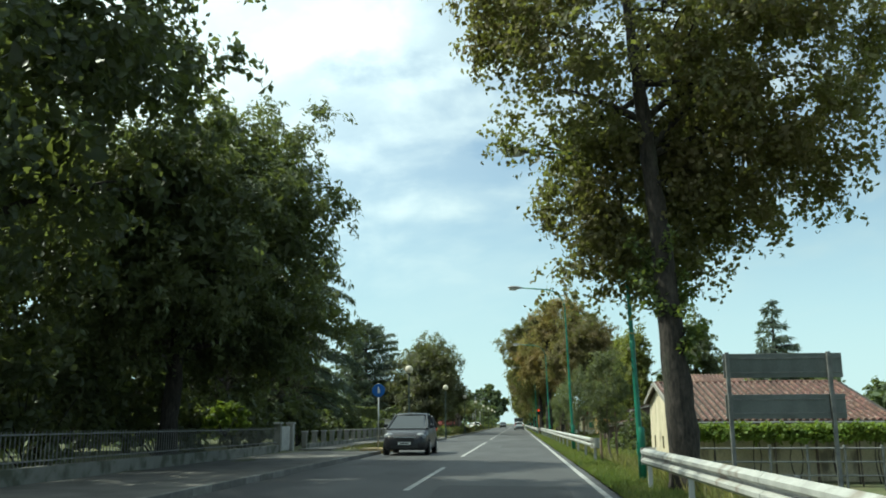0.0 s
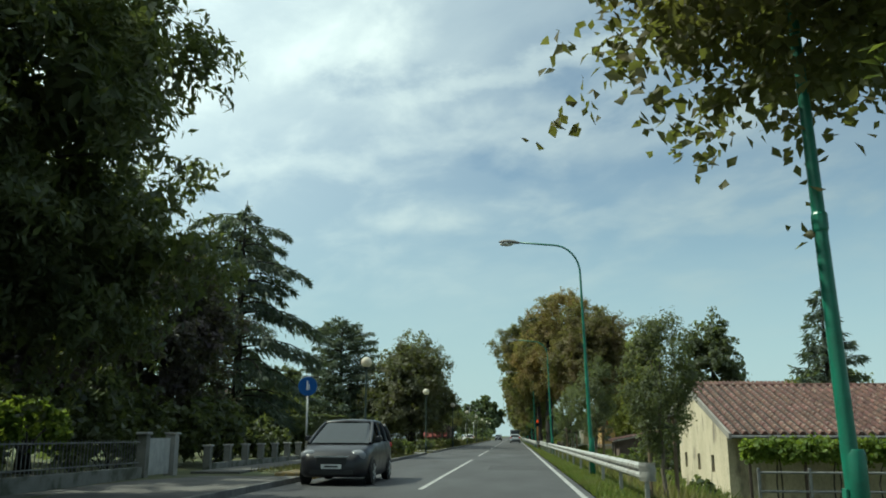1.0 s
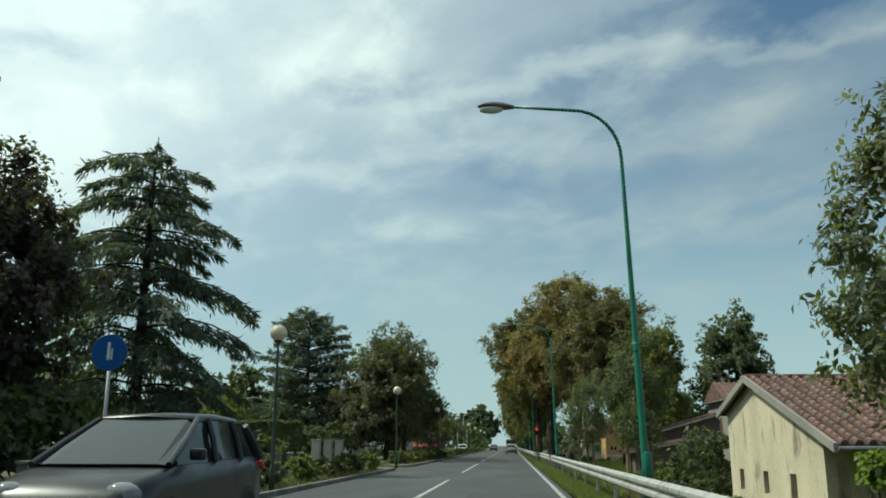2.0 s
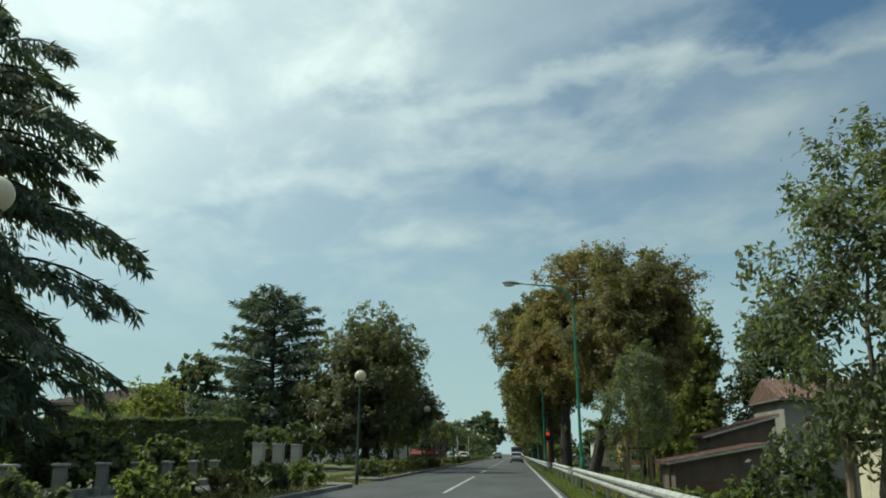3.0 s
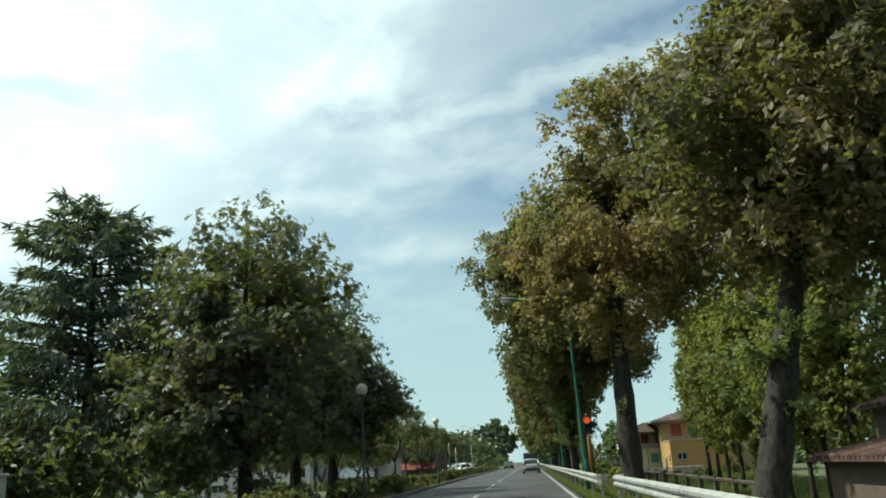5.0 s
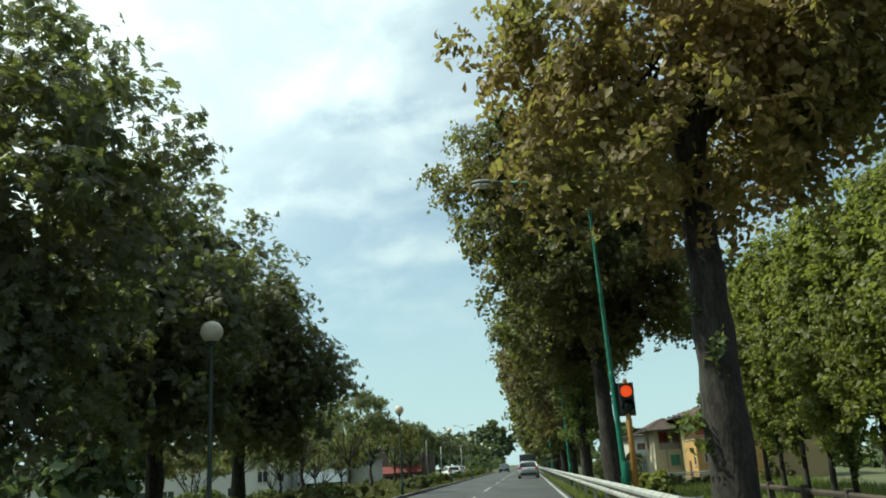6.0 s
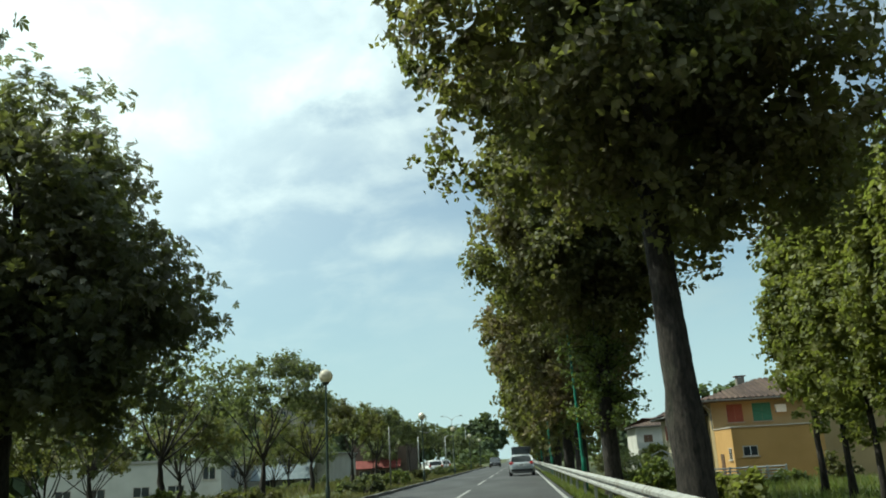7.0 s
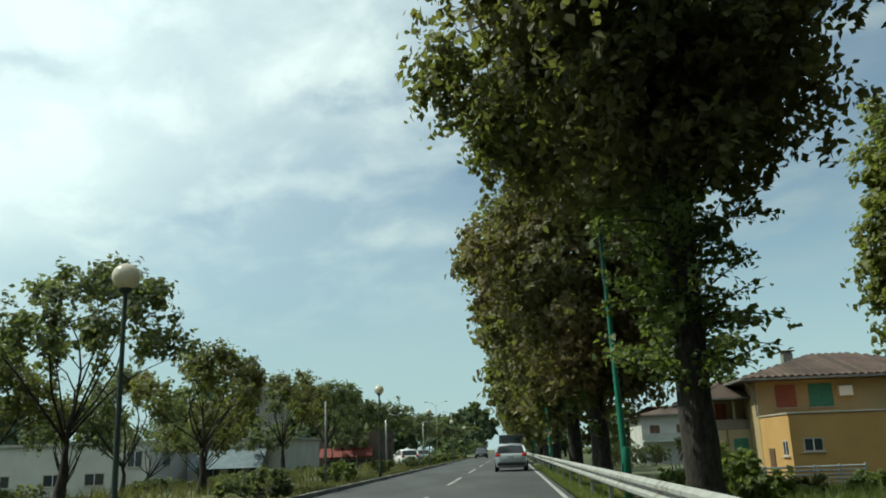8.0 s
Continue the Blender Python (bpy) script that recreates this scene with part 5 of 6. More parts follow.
# ---- far end of the road ----
FAR = []
for i, (x, y, h, r) in enumerate(((-22, 640, 29, 14), (-46, 660, 24, 12), (-75, 620, 22, 14))):
    FAR.append(tree(x, y, 0, h, 2, r, FAR_LEAF, 280 + i, 0.6, (9000, 2400, 2400)[i], 1.7, 3.2, 110, core=0.0, label="large rounded tree far down the road", name="far_tree", group="far trees", limbs=5))
for i, (x, y, s) in enumerate(((-100, 560, 1), (30, 700, 2), (60, 640, 1), (100, 560, 2), (-140, 520, 2), (140, 480, 1), (180, 420, 2), (-190, 430, 1), (-60, 420, 2), (-90, 360, 1), (75, 420, 1), (110, 330, 2), (220, 330, 1), (-240, 330, 2))):
    copy_thing(FAR[s], pose(x, y, 0, 0, 0, 50 * i))
FARB = [tree(-24, 300, 0, 9.5, 1.0, 5.0, FAR_LEAF, 290, 0.3, 1500, 1.0, 1.2, 80, core=0.0, label="rounded green tree beyond the park", name="distant_tree", group="distant trees", limbs=5)]
for i, (x, y) in enumerate(((-16, 330), (-34, 280), (-20, 380), (-14, 430), (-45, 250), (-58, 230), (-30, 240), (-70, 205), (-52, 190), (14, 330), (24, 290), (34, 250), (48, 225), (60, 190), (44, 170), (70, 150), (80, 120), (60, 95), (-40, 130), (-48, 110), (-50, 88), (-36, 150), (38, 130), (90, 80), (75, 55), (55, 60))):
    copy_thing(FARB[0], pose(x, y, -1.0 if x > 0 else level(x, y), 0, 0, 71 * i))


# ---- houses ----
def window_unit(parent, face, pos, z0, w, h, wall_at, shutter=None, closed=False, inward=1):
    """A window in a wall: recessed pane, frame, sill and shutters. face 'x': wall faces -x at x=wall_at, pos along y; face 'y': wall faces -y at y=wall_at, pos along x."""
    def slab(bm, a0, a1, d0, d1, q0, q1, bevel=0.0):
        if face == "x":
            return box(bm, wall_at + d0, wall_at + d1, a0, a1, q0, q1, bevel)
        return box(bm, a0, a1, wall_at + d0, wall_at + d1, q0, q1, bevel)
    fr = slab(None, pos - w / 2, pos - w / 2 + 0.07, -0.012, 0.05, z0, z0 + h)
    slab(fr, pos + w / 2 - 0.07, pos + w / 2, -0.012, 0.05, z0, z0 + h)
    slab(fr, pos - w / 2 + 0.07, pos + w / 2 - 0.07, -0.012, 0.05, z0, z0 + 0.07)
    slab(fr, pos - w / 2 + 0.07, pos + w / 2 - 0.07, -0.012, 0.05, z0 + h - 0.07, z0 + h)
    win = part("window", fr, STONE_COPING, parent)
    part("sill", slab(None, pos - w / 2 - 0.08, pos + w / 2 + 0.08, -0.10, 0.0, z0 - 0.06, z0 - 0.004, 0.008), STONE_COPING, win)
    if not closed:
        part("pane", slab(None, pos - w / 2 + 0.07, pos + w / 2 - 0.07, -0.006, 0.02, z0 + 0.07, z0 + h - 0.07), PANE, win)
        part("mullion", slab(None, pos - 0.025, pos + 0.025, -0.014, -0.006, z0 + 0.07, z0 + h - 0.07), WHITE_SIGN, win)
    if shutter:
        leaves_at = ((pos - w / 4, w / 2 - 0.02), (pos + w / 4, w / 2 - 0.02)) if closed else ((pos - w * 0.76, w / 2 - 0.02), (pos + w * 0.76, w / 2 - 0.02))
        for c, ww in leaves_at:
            s = slab(None, c - ww / 2, c + ww / 2, -0.05, -0.016, z0 + 0.01, z0 + h - 0.01)
            leaf_ob = part("shutter", s, shutter, win)
    return win


def hip_roof(bm, x0, x1, y0, y1, z, rise, over=0.6, ridge="x", hip=True):
    x0, x1, y0, y1 = x0 - over, x1 + over, y0 - over, y1 + over
    bm = bm or bmesh.new()
    c = [bm.verts.new(p) for p in ((x0, y0, z), (x1, y0, z), (x1, y1, z), (x0, y1, z))]
    b = [bm.verts.new((v.co.x, v.co.y, z - 0.16)) for v in c]
    if ridge == "x":
        k = (y1 - y0) / 2 if hip else 0
        r = [bm.verts.new((x0 + k, (y0 + y1) / 2, z + rise)), bm.verts.new((x1 - k, (y0 + y1) / 2, z + rise))]
        tops = ((c[0], c[1], r[1], r[0]), (c[2], c[3], r[0], r[1]), (c[1], c[2], r[1]), (c[3], c[0], r[0]))
    else:
        k = (x1 - x0) / 2 if hip else 0
        r = [bm.verts.new(((x0 + x1) / 2, y0 + k, z + rise)), bm.verts.new(((x0 + x1) / 2, y1 - k, z + rise))]
        tops = ((c[3], c[0], r[0], r[1]), (c[1], c[2], r[1], r[0]), (c[0], c[1], r[0]), (c[2], c[3], r[1]))
    for f in tops:
        bm.faces.new(f)
    for i in range(4):
        bm.faces.new((b[i], b[(i + 1) % 4], c[(i + 1) % 4], c[i]))
    bm.faces.new(b[::-1])
    return bm


def roof_courses(x0, x1, y0, y1, z, rise, over, ridge, step=0.42, hip=True):
    """Rows of half-round tiles over the two main slopes of a roof, as one mesh."""
    x0, x1, y0, y1 = x0 - over, x1 + over, y0 - over, y1 + over
    verts, faces = [], []
    long0, long1 = (x0, x1) if ridge == "x" else (y0, y1)
    half = ((y1 - y0) if ridge == "x" else (x1 - x0)) / 2
    mid = ((y0 + y1) if ridge == "x" else (x0 + x1)) / 2
    n = int((long1 - long0) / step)
    for s in (-1, 1):
        for i in range(n):
            a = long0 + (i + 0.5) * (long1 - long0) / n
            inset = min(a - long0, long1 - a)
            f1 = min(1.0, inset / half) if hip else 1.0
            base = len(verts)
            for f in (0.0, f1):
                c = mid + s * half * (1 - f)
                zz = z + rise * f
                for k in range(5):
                    t = math.pi * k / 4
                    aa, hh = a + math.cos(t) * step * 0.42, zz + math.sin(t) * 0.09 + 0.01
                    verts.append((aa, c, hh) if ridge == "x" else (c, aa, hh))
            for k in range(4):
                faces.append((base + k, base + k + 1, base + 6 + k, base + 5 + k))
    me = bpy.data.meshes.new("tiling")
    me.from_pydata(verts, [], faces)
    return me


def house(name, x0, x1, y0, y1, g, eave, rise, wall, tiles, label, ridge="x", over=0.6, chimneys=(), category="house", hip=True, front=0.0):
    t = thing(name, 0, 0, 0, label=label, category=category)
    part("wall", box(None, x0, x1, y0, y1, g - 0.3, eave), wall, t)
    y0 -= front
    roof = part("roof", hip_roof(None, x0, x1, y0, y1, eave + 0.165, rise, over, ridge, hip), tiles, t)
    me = roof_courses(x0, x1, y0, y1, eave + 0.165, rise, over, ridge, hip=hip)
    me.materials.append(tiles)
    tagged(part("tiling", me, None, roof), kind="stuff")
    part("gutter", box(None, x0 - over - 0.09, x0 - over - 0.004, y0 - over, y1 + over, eave + 0.03, eave + 0.14, 0.02), DARK_STEEL, roof)
    part("gutter", box(None, x0 - over, x1 + over, y0 - over - 0.09, y0 - over - 0.004, eave + 0.03, eave + 0.14, 0.02), DARK_STEEL, roof)
    for cx, cy in chimneys:
        ch = part("chimney", box(None, cx - 0.3, cx + 0.3, cy - 0.3, cy + 0.3, eave + rise * 0.3, eave + rise + 0.35, 0.02), PLASTER_GREY, roof)
        for k in (-0.2, 0.2):
            part("flue", box(None, cx + k - 0.06, cx + k + 0.06, cy - 0.25, cy + 0.25, eave + rise + 0.354, eave + rise + 0.416), PLASTER_GREY, ch)
        part("cap", box(None, cx - 0.42, cx + 0.42, cy - 0.42, cy + 0.42, eave + rise + 0.42, eave + rise + 0.50, 0.02), TILE_FAR, ch)
    return t


# barn beside the road: gable wall to the road, long slope to the near side
def barn():
    x0, x1, y0, y1, ridge_y, g = 9.6, 21.0, 51.7, 62.8, 58.6, -2.2
    e0, e1, top = 1.72, 2.65, 3.75
    t = thing("barn", 0, 0, 0, label="old farm building with stained lime plaster and clay tile roof", category="barn")
    # gable wall with three small openings through it
    holes = [(54.4, 55.05), (57.5, 58.15), (60.8, 61.45)]
    edges = [y0] + [v for h in holes for v in h] + [y1]
    bm = bmesh.new()

    def roof_z(y):
        return e0 + (top - e0) * (y - y0) / (ridge_y - y0) if y <= ridge_y else top + (e1 - top) * (y - ridge_y) / (y1 - ridge_y)

    for a, b in zip(edges, edges[1:]):
        cuts = [a] + ([ridge_y] if a < ridge_y < b else []) + [b]
        for c, d in zip(cuts, cuts[1:]):
            pieces = ((g - 0.3, None),) if (a, b) not in holes else ((g - 0.3, -0.45), (0.36, None))
            for q0, q1 in pieces:
                prism(bm, [(c, q0), (d, q0), (d, q1 if q1 is not None else roof_z(d)), (c, q1 if q1 is not None else roof_z(c))], x0, x0 + 0.4)
    part("gable_wall", bm, PLASTER_OLD, t, "stained cream lime plaster")
    part("near_wall", box(None, x0 + 0.4, x1, y0, y0 + 0.4, g - 0.3, e0), PLASTER_OLD, t)
    part("far_wall", box(None, x0 + 0.4, x1, y1 - 0.4, y1, g - 0.3, e1), PLASTER_OLD, t)
    part("back_wall", prism(None, [(y0, g - 0.3), (y1, g - 0.3), (y1, e1), (ridge_y, top), (y0, e0)], x1, x1 + 0.3), PLASTER_OLD, t)
    # near-black floor, panel and sheets stand in for the unlit inside of openings
    part("loft_floor", box(None, x0 + 0.4, x1, y0 + 0.4, y1 - 0.4, -1.0, -0.9), DARK_HOLE, t)
    part("low_vent", box(None, x0 - 0.012, x0 + 0.05, 60.8, 61.4, -2.0, -1.4, 0.01), DARK_HOLE, t, "near-black panel standing for a shaded low opening")
    for a, b in holes:
        part("opening_grille", box(None, x0 + 0.2, x0 + 0.23, a, b, -0.45, 0.35), DARK_HOLE, t)
    # roof boards, near black to paint the shade between tile rows, then tiles
    over = 0.25
    slope = (top - e0) / (ridge_y - y0)
    deck = prism(None, [(y0 - 1.8, e0 - 1.8 * slope), (ridge_y, top), (ridge_y, top + 0.12), (y0 - 1.8, e0 - 1.8 * slope + 0.12)], x0 - over, x1 + 0.6)
    slope2 = (top - e1) / (y1 - ridge_y)
    prism(deck, [(ridge_y, top), (y1 + 0.4, e1 - 0.4 * slope2), (y1 + 0.4, e1 - 0.4 * slope2 + 0.12), (ridge_y, top + 0.12)], x0 - over, x1 + 0.6)
    roof = part("roof", deck, GAP_SHADE_BOARD, t)
    part("verge", prism(None, [(y0 - 1.85, e0 - 1.85 * slope - 0.08), (ridge_y, top - 0.08), (y1 + 0.42, e1 - 0.42 * slope2 - 0.08), (y1 + 0.42, e1 - 0.42 * slope2 + 0.18), (ridge_y, top + 0.2), (y0 - 1.85, e0 - 1.85 * slope + 0.18)], x0 - over - 0.12, x0 - over - 0.004), PLASTER_GREY, t, "weathered grey verge board")
    part("gutter", tube(None, [(x0 - over, y0 - 1.9, e0 - 1.82 * slope + 0.02), (x1 + 0.6, y0 - 1.9, e0 - 1.82 * slope + 0.02)], [0.07, 0.07], 8), DARK_STEEL, t)
    # half-round clay tiles
    bm = bmesh.new()
    prof = [(math.cos(math.pi * k / 6), math.sin(math.pi * k / 6)) for k in range(7)]
    r0 = [bm.verts.new((0.130 * c, 0.0, 0.135 * s + 0.008)) for c, s in prof]
    r1 = [bm.verts.new((0.118 * c, 0.5, 0.125 * s)) for c, s in prof]
    for k in range(6):
        bm.faces.new((r0[k], r0[k + 1], r1[k + 1], r1[k]))
    bm.faces.new(r0)
    tile_me = mesh_of("roof_tile", bm, TILE_RED)
    ang = math.degrees(math.atan(slope))
    run = (ridge_y - y0 + 1.8) / math.cos(radians(ang))
    rows, cols = int(run / 0.44), int((x1 + 0.6 - x0 + over) / 0.40)
    rng = random.Random(5)
    rest = bmesh.new()
    for c in range(cols):
        for r in range(rows):
            d = r * 0.44
            x = x0 - over + 0.20 + 0.40 * c + rng.uniform(-.014, .014)
            m = pose(x, y0 - 1.82 + d * math.cos(radians(ang)), e0 - 1.82 * slope + 0.125 + d * math.sin(radians(ang)), ang + rng.uniform(-.6, .6), rng.uniform(-1.5, 1.5), rng.uniform(-1.2, 1.2))
            if c < 13:
                part("roof_tile", tile_me, None, roof, m=m)
            else:
                rest.from_mesh(tile_me)
                rest.verts.ensure_lookup_table()
                bmesh.ops.transform(rest, matrix=m, verts=rest.verts[-14:])
    tagged(part("roof_tiles", rest, TILE_FAR, roof), kind="stuff")
    ridge = bmesh.new()
    for k in range(int((x1 - x0 + 0.8) / 0.4)):
        xx = x0 - over + 0.4 * k
        tube(ridge, [(xx, ridge_y, top + 0.12), (xx + 0.43, ridge_y, top + 0.135)], [0.13, 0.115], 10)
    part("ridge_tiles", ridge, TILE_FAR, roof)
    return t


barn()

# ochre villa with an orange terrace block in front
villa = house("villa", 14.4, 27.0, 160.3, 170.5, -1.1, 4.45, 1.75, PLASTER_OCHRE, TILE_BROWN, "two-storey ochre villa with a brown hipped roof", chimneys=((18.1, 165.6),), over=0.95)
block = part("terrace_block", box(None, 14.4, 20.4, 155.2, 160.25, -1.3, 2.45, 0.02), PLASTER_ORANGE, villa, "projecting orange ground floor with a terrace on top")
part("coping", box(None, 14.34, 20.46, 155.14, 155.42, 2.454, 2.53, 0.012), STONE_COPING, block)
part("coping", box(None, 14.34, 14.62, 155.424, 160.25, 2.454, 2.53, 0.012), STONE_COPING, block)
for px, w, sh in ((16.05, 1.15, SHUTTER_RED), (18.0, 1.35, SHUTTER_GREEN)):
    window_unit(villa, "y", px, 2.95, w, 1.3, 160.3, sh, closed=True)
part("air_conditioner", box(None, 18.95, 19.7, 160.0, 160.29, 3.5, 4.05, 0.03), WHITE_SIGN, villa, "white box of an air conditioner")
window_unit(villa, "y", 15.5, 0.55, 1.0, 0.7, 155.2)
window_unit(villa, "x", 156.1, 0.35, 0.9, 0.8, 14.4)
part("door", box(None, 14.34, 14.396, 158.0, 158.9, -1.2, 0.75, 0.01), SHUTTER_BROWN, villa, "brown wooden door")
part("downpipe", tube(None, [(13.6, 159.6, 4.4), (14.3, 160.2, 3.9), (14.3, 160.24, 2.5)], [0.05] * 3, 8), DARK_STEEL, villa, "dark metal downpipe")

# pale yellow house built against its side, with a loggia on the upper floor
pale = house("town_house", 12.0, 14.38, 163.3, 168.6, -1.1, 3.55, 0.95, PLASTER_YELLOW, TILE_BROWN, "pale yellow two-storey house with a dark tiled roof and a loggia", over=0.7, front=1.0, ridge="y")
part("front_wall", box(None, 12.0, 14.38, 162.3, 163.296, -1.3, 1.85), PLASTER_YELLOW, pale)
part("parapet", box(None, 12.46, 14.38, 162.3, 162.42, 1.854, 2.45, 0.01), PLASTER_GREY, pale, "weathered loggia parapet")
part("pier", box(None, 12.0, 12.45, 162.3, 163.296, 1.854, 3.55, 0.01), PLASTER_YELLOW, pale)
part("pier", box(None, 13.55, 13.68, 162.43, 162.6, 1.854, 3.55, 0.01), PLASTER_YELLOW, pale)
window_unit(pale, "y", 13.0, 1.95, 0.75, 1.5, 163.3, SHUTTER_RED, closed=True)
window_unit(pale, "y", 13.78, 0.35, 0.85, 1.0, 162.3, SHUTTER_GREEN, closed=True)
window_unit(pale, "x", 166.2, 1.95, 0.8, 1.2, 12.0, SHUTTER_RED, closed=True)
part("downpipe", tube(None, [(13.05, 162.24, 1.85), (13.05, 162.24, -1.1)], [0.045, 0.045], 8), DARK_STEEL, pale, "dark metal downpipe")
# white house with a balcony
white = house("white_house", 16.2, 23.0, 216, 226, -1.6, 4.4, 1.3, PLASTER_WHITE, TILE_BROWN, "white two-storey house with a long balcony", over=0.7)
bal = part("balcony", box(None, 16.2, 22.6, 214.6, 215.9, 1.4, 1.55, 0.01), PLASTER_WHITE, white)
part("railing", box(None, 16.2, 22.6, 214.6, 214.65, 1.55, 2.4), GATE_WHITE, bal)
for px, z in ((17.8, 1.7), (21, 1.7), (17.8, -0.9), (21, -0.9)):
    window_unit(white, "y", px, z, 1.2, 1.7, 216, SHUTTER_BROWN, closed=True)

# grey house with red tiles, right of the road
grey = house("garden_house", 18.6, 29.0, 98.4, 106, -2, 5.0, 1.6, PLASTER_GREY, TILE_FAR, "grey rendered house with a red clay tile roof", over=0.35, hip=False)
window_unit(grey, "y", 21.0, 2.4, 1.1, 1.5, 98.4, SHUTTER_BROWN)
window_unit(grey, "y", 25.5, 2.4, 1.1, 1.5, 98.4, SHUTTER_BROWN)
window_unit(grey, "x", 102, 2.2, 1.1, 1.5, 18.6, SHUTTER_BROWN)


def lean_to(x0, x1, y0, y1, g, z0, z1, label):
    """A low shed with a single sloping tiled roof."""
    t = thing("shed", 0, 0, 0, label=label, category="shed")
    part("wall", prism(None, [(x0, g - 0.3), (x1, g - 0.3), (x1, z1 - 0.02), (x0, z0 - 0.02)], y0 + 0.3, y1, "y"), BRICK_DARK, t)
    s = (z1 - z0) / (x1 - x0)
    roof = part("roof", prism(None, [(x0 - 0.5, z0 - 0.5 * s), (x1 + 0.2, z1 + 0.2 * s), (x1 + 0.2, z1 + 0.2 * s + 0.13), (x0 - 0.5, z0 - 0.5 * s + 0.13)], y0, y1 + 0.4, "y"), TILE_FAR, t)
    n = int((y1 - y0) / 0.3)
    rows = bmesh.new()
    for i in range(n):
        yy = y0 + 0.15 + 0.3 * i
        tube(rows, [(x0 - 0.52, yy, z0 - 0.52 * s + 0.13), (x1 + 0.2, yy, z1 + 0.2 * s + 0.13)], [0.09, 0.09], 6)
    tagged(part("tiling", rows, TILE_FAR, roof), kind="stuff")
    part("fascia", prism(None, [(x0 - 0.5, z0 - 0.5 * s - 0.03), (x1 + 0.2, z1 + 0.2 * s - 0.03), (x1 + 0.2, z1 + 0.2 * s + 0.12), (x0 - 0.5, z0 - 0.5 * s + 0.12)], y0 - 0.03, y0 - 0.004, "y"), STONE_COPING, t, "pale edge board of the roof")
    part("door", box(None, x0 + 1.2, x0 + 2.2, y0 + 0.25, y0 + 0.296, g, g + 1.9), SHUTTER_BROWN, t)
    part("post", box(None, x0 - 0.4, x0 - 0.28, y0 + 0.05, y0 + 0.17, g - 0.2, z0 - 0.4 * s - 0.01), WOOD_FENCE, t)
    return t


lean_to(9.2, 14.2, 88, 93.6, -2, 0.85, 1.80, "low shed with a sloping clay tile roof")
lean_to(12.6, 16.8, 94.2, 98.3, -2, 2.5, 3.7, "lean-to shed against the grey house")

# left: low white workshop with awnings, further buildings
shop = thing("workshop", 0, 0, 0, label="low white flat-roofed workshop with a grey awning", category="building")
part("wall", box(None, -62, -29, 178, 196, -1.7, 2.65), PLASTER_WHITE, shop)
part("parapet", box(None, -62.2, -28.8, 177.8, 196.2, 2.654, 2.9, 0.02), CONCRETE, shop)
for px in (-33.5, -37, -41.5, -45):
    window_unit(shop, "y", px, -0.55, 1.7, 1.0, 178)
window_unit(shop, "x", 181.5, 0.8, 1.6, 1.3, -29.0)
window_unit(shop, "y", -30.2, 0.8, 1.3, 1.3, 178)
shop2 = thing("showroom", 0, 0, 0, label="white showroom with a grey-blue awning over dark windows", category="building")
part("wall", box(None, -28.9, -20, 186, 200, -1.7, 2.75), PLASTER_WHITE, shop2)
part("roof", box(None, -28.75, -19.8, 185.8, 200.2, 2.754, 2.95, 0.02), CONCRETE, shop2)
part("awning", prism(None, [(183.8, 0.35), (186, 2.15), (186, 2.2), (183.8, 0.4)], -28, -21.5), AWNING_BLUE, shop2, "grey-blue canvas awning")
for px in (-26.5, -24.5, -22.5):
    window_unit(shop2, "y", px, -0.9, 1.4, 1.5, 186)
shop3 = thing("shop", 0, 0, 0, label="small brown shop with a red awning", category="building")
part("wall", box(None, -21.5, -14.5, 206, 218, -1.7, 4.6), BRICK_DARK, shop3)
part("roof", box(None, -21.8, -14.2, 205.7, 218.3, 4.604, 4.85, 0.03), CONCRETE, shop3)
part("awning", prism(None, [(204.6, 0.9), (206, 1.9), (206, 1.96), (204.6, 0.96)], -21.2, -15.2), AWNING_RED, shop3, "red canvas awning")
for px in (-20, -18, -16):
    window_unit(shop3, "y", px, -0.9, 1.5, 1.6, 206)
tower = thing("apartment_building", 0, 0, 0, label="square brown apartment block behind the park", category="building")
part("wall", box(None, -62, -50, 300, 314, 0, 16), PLASTER_GREY, tower)
part("roof", box(None, -62.4, -49.6, 299.6, 314.4, 16, 16.5, 0.05), CONCRETE, tower)
part("lift_house", box(None, -58, -54, 304, 309, 16.5, 18.5, 0.05), PLASTER_GREY, tower)
for fl in range(5):
    for px in (-60, -57, -54.5, -52):
        window_unit(tower, "y", px, 1.5 + 3.1 * fl, 1.3, 1.5, 300)
cottage = house("bungalow", -38, -28.5, 104, 114, 0, 4.6, 1.7, PLASTER_YELLOW, TILE_BROWN, "low house with a brown tiled roof behind the hedge", over=0.7)
window_unit(cottage, "y", -31, 2.5, 1.2, 1.4, 104, SHUTTER_BROWN)

# ---- garden fences and gate at the left ----
def iron_fence(x, y0, y1, label):
    t = thing("iron_fence", x, y0, 0, label=label, category="fence")
    part("base_wall", box(None, -0.12, 0.12, 0, y1 - y0, -0.1, 0.4, 0.015), SHADE_CONCRETE, t)
    bar = mesh_of("bar", tube(None, [(0, 0, 0.38), (0, 0, 1.12)], [0.011, 0.011], 5), DARK_STEEL)
    n = int((y1 - y0) / 0.16)
    for i in range(n):
        part("bar", bar, None, t, m=pose(0, 0.08 + i * 0.16, 0))
    for z in (0.5, 1.04):
        part("rail", box(None, -0.02, 0.02, 0, y1 - y0, z, z + 0.03), DARK_STEEL, t)
    return t


iron_fence(-10.0, 4.0, 34.7, "dark iron railing on a low concrete wall")


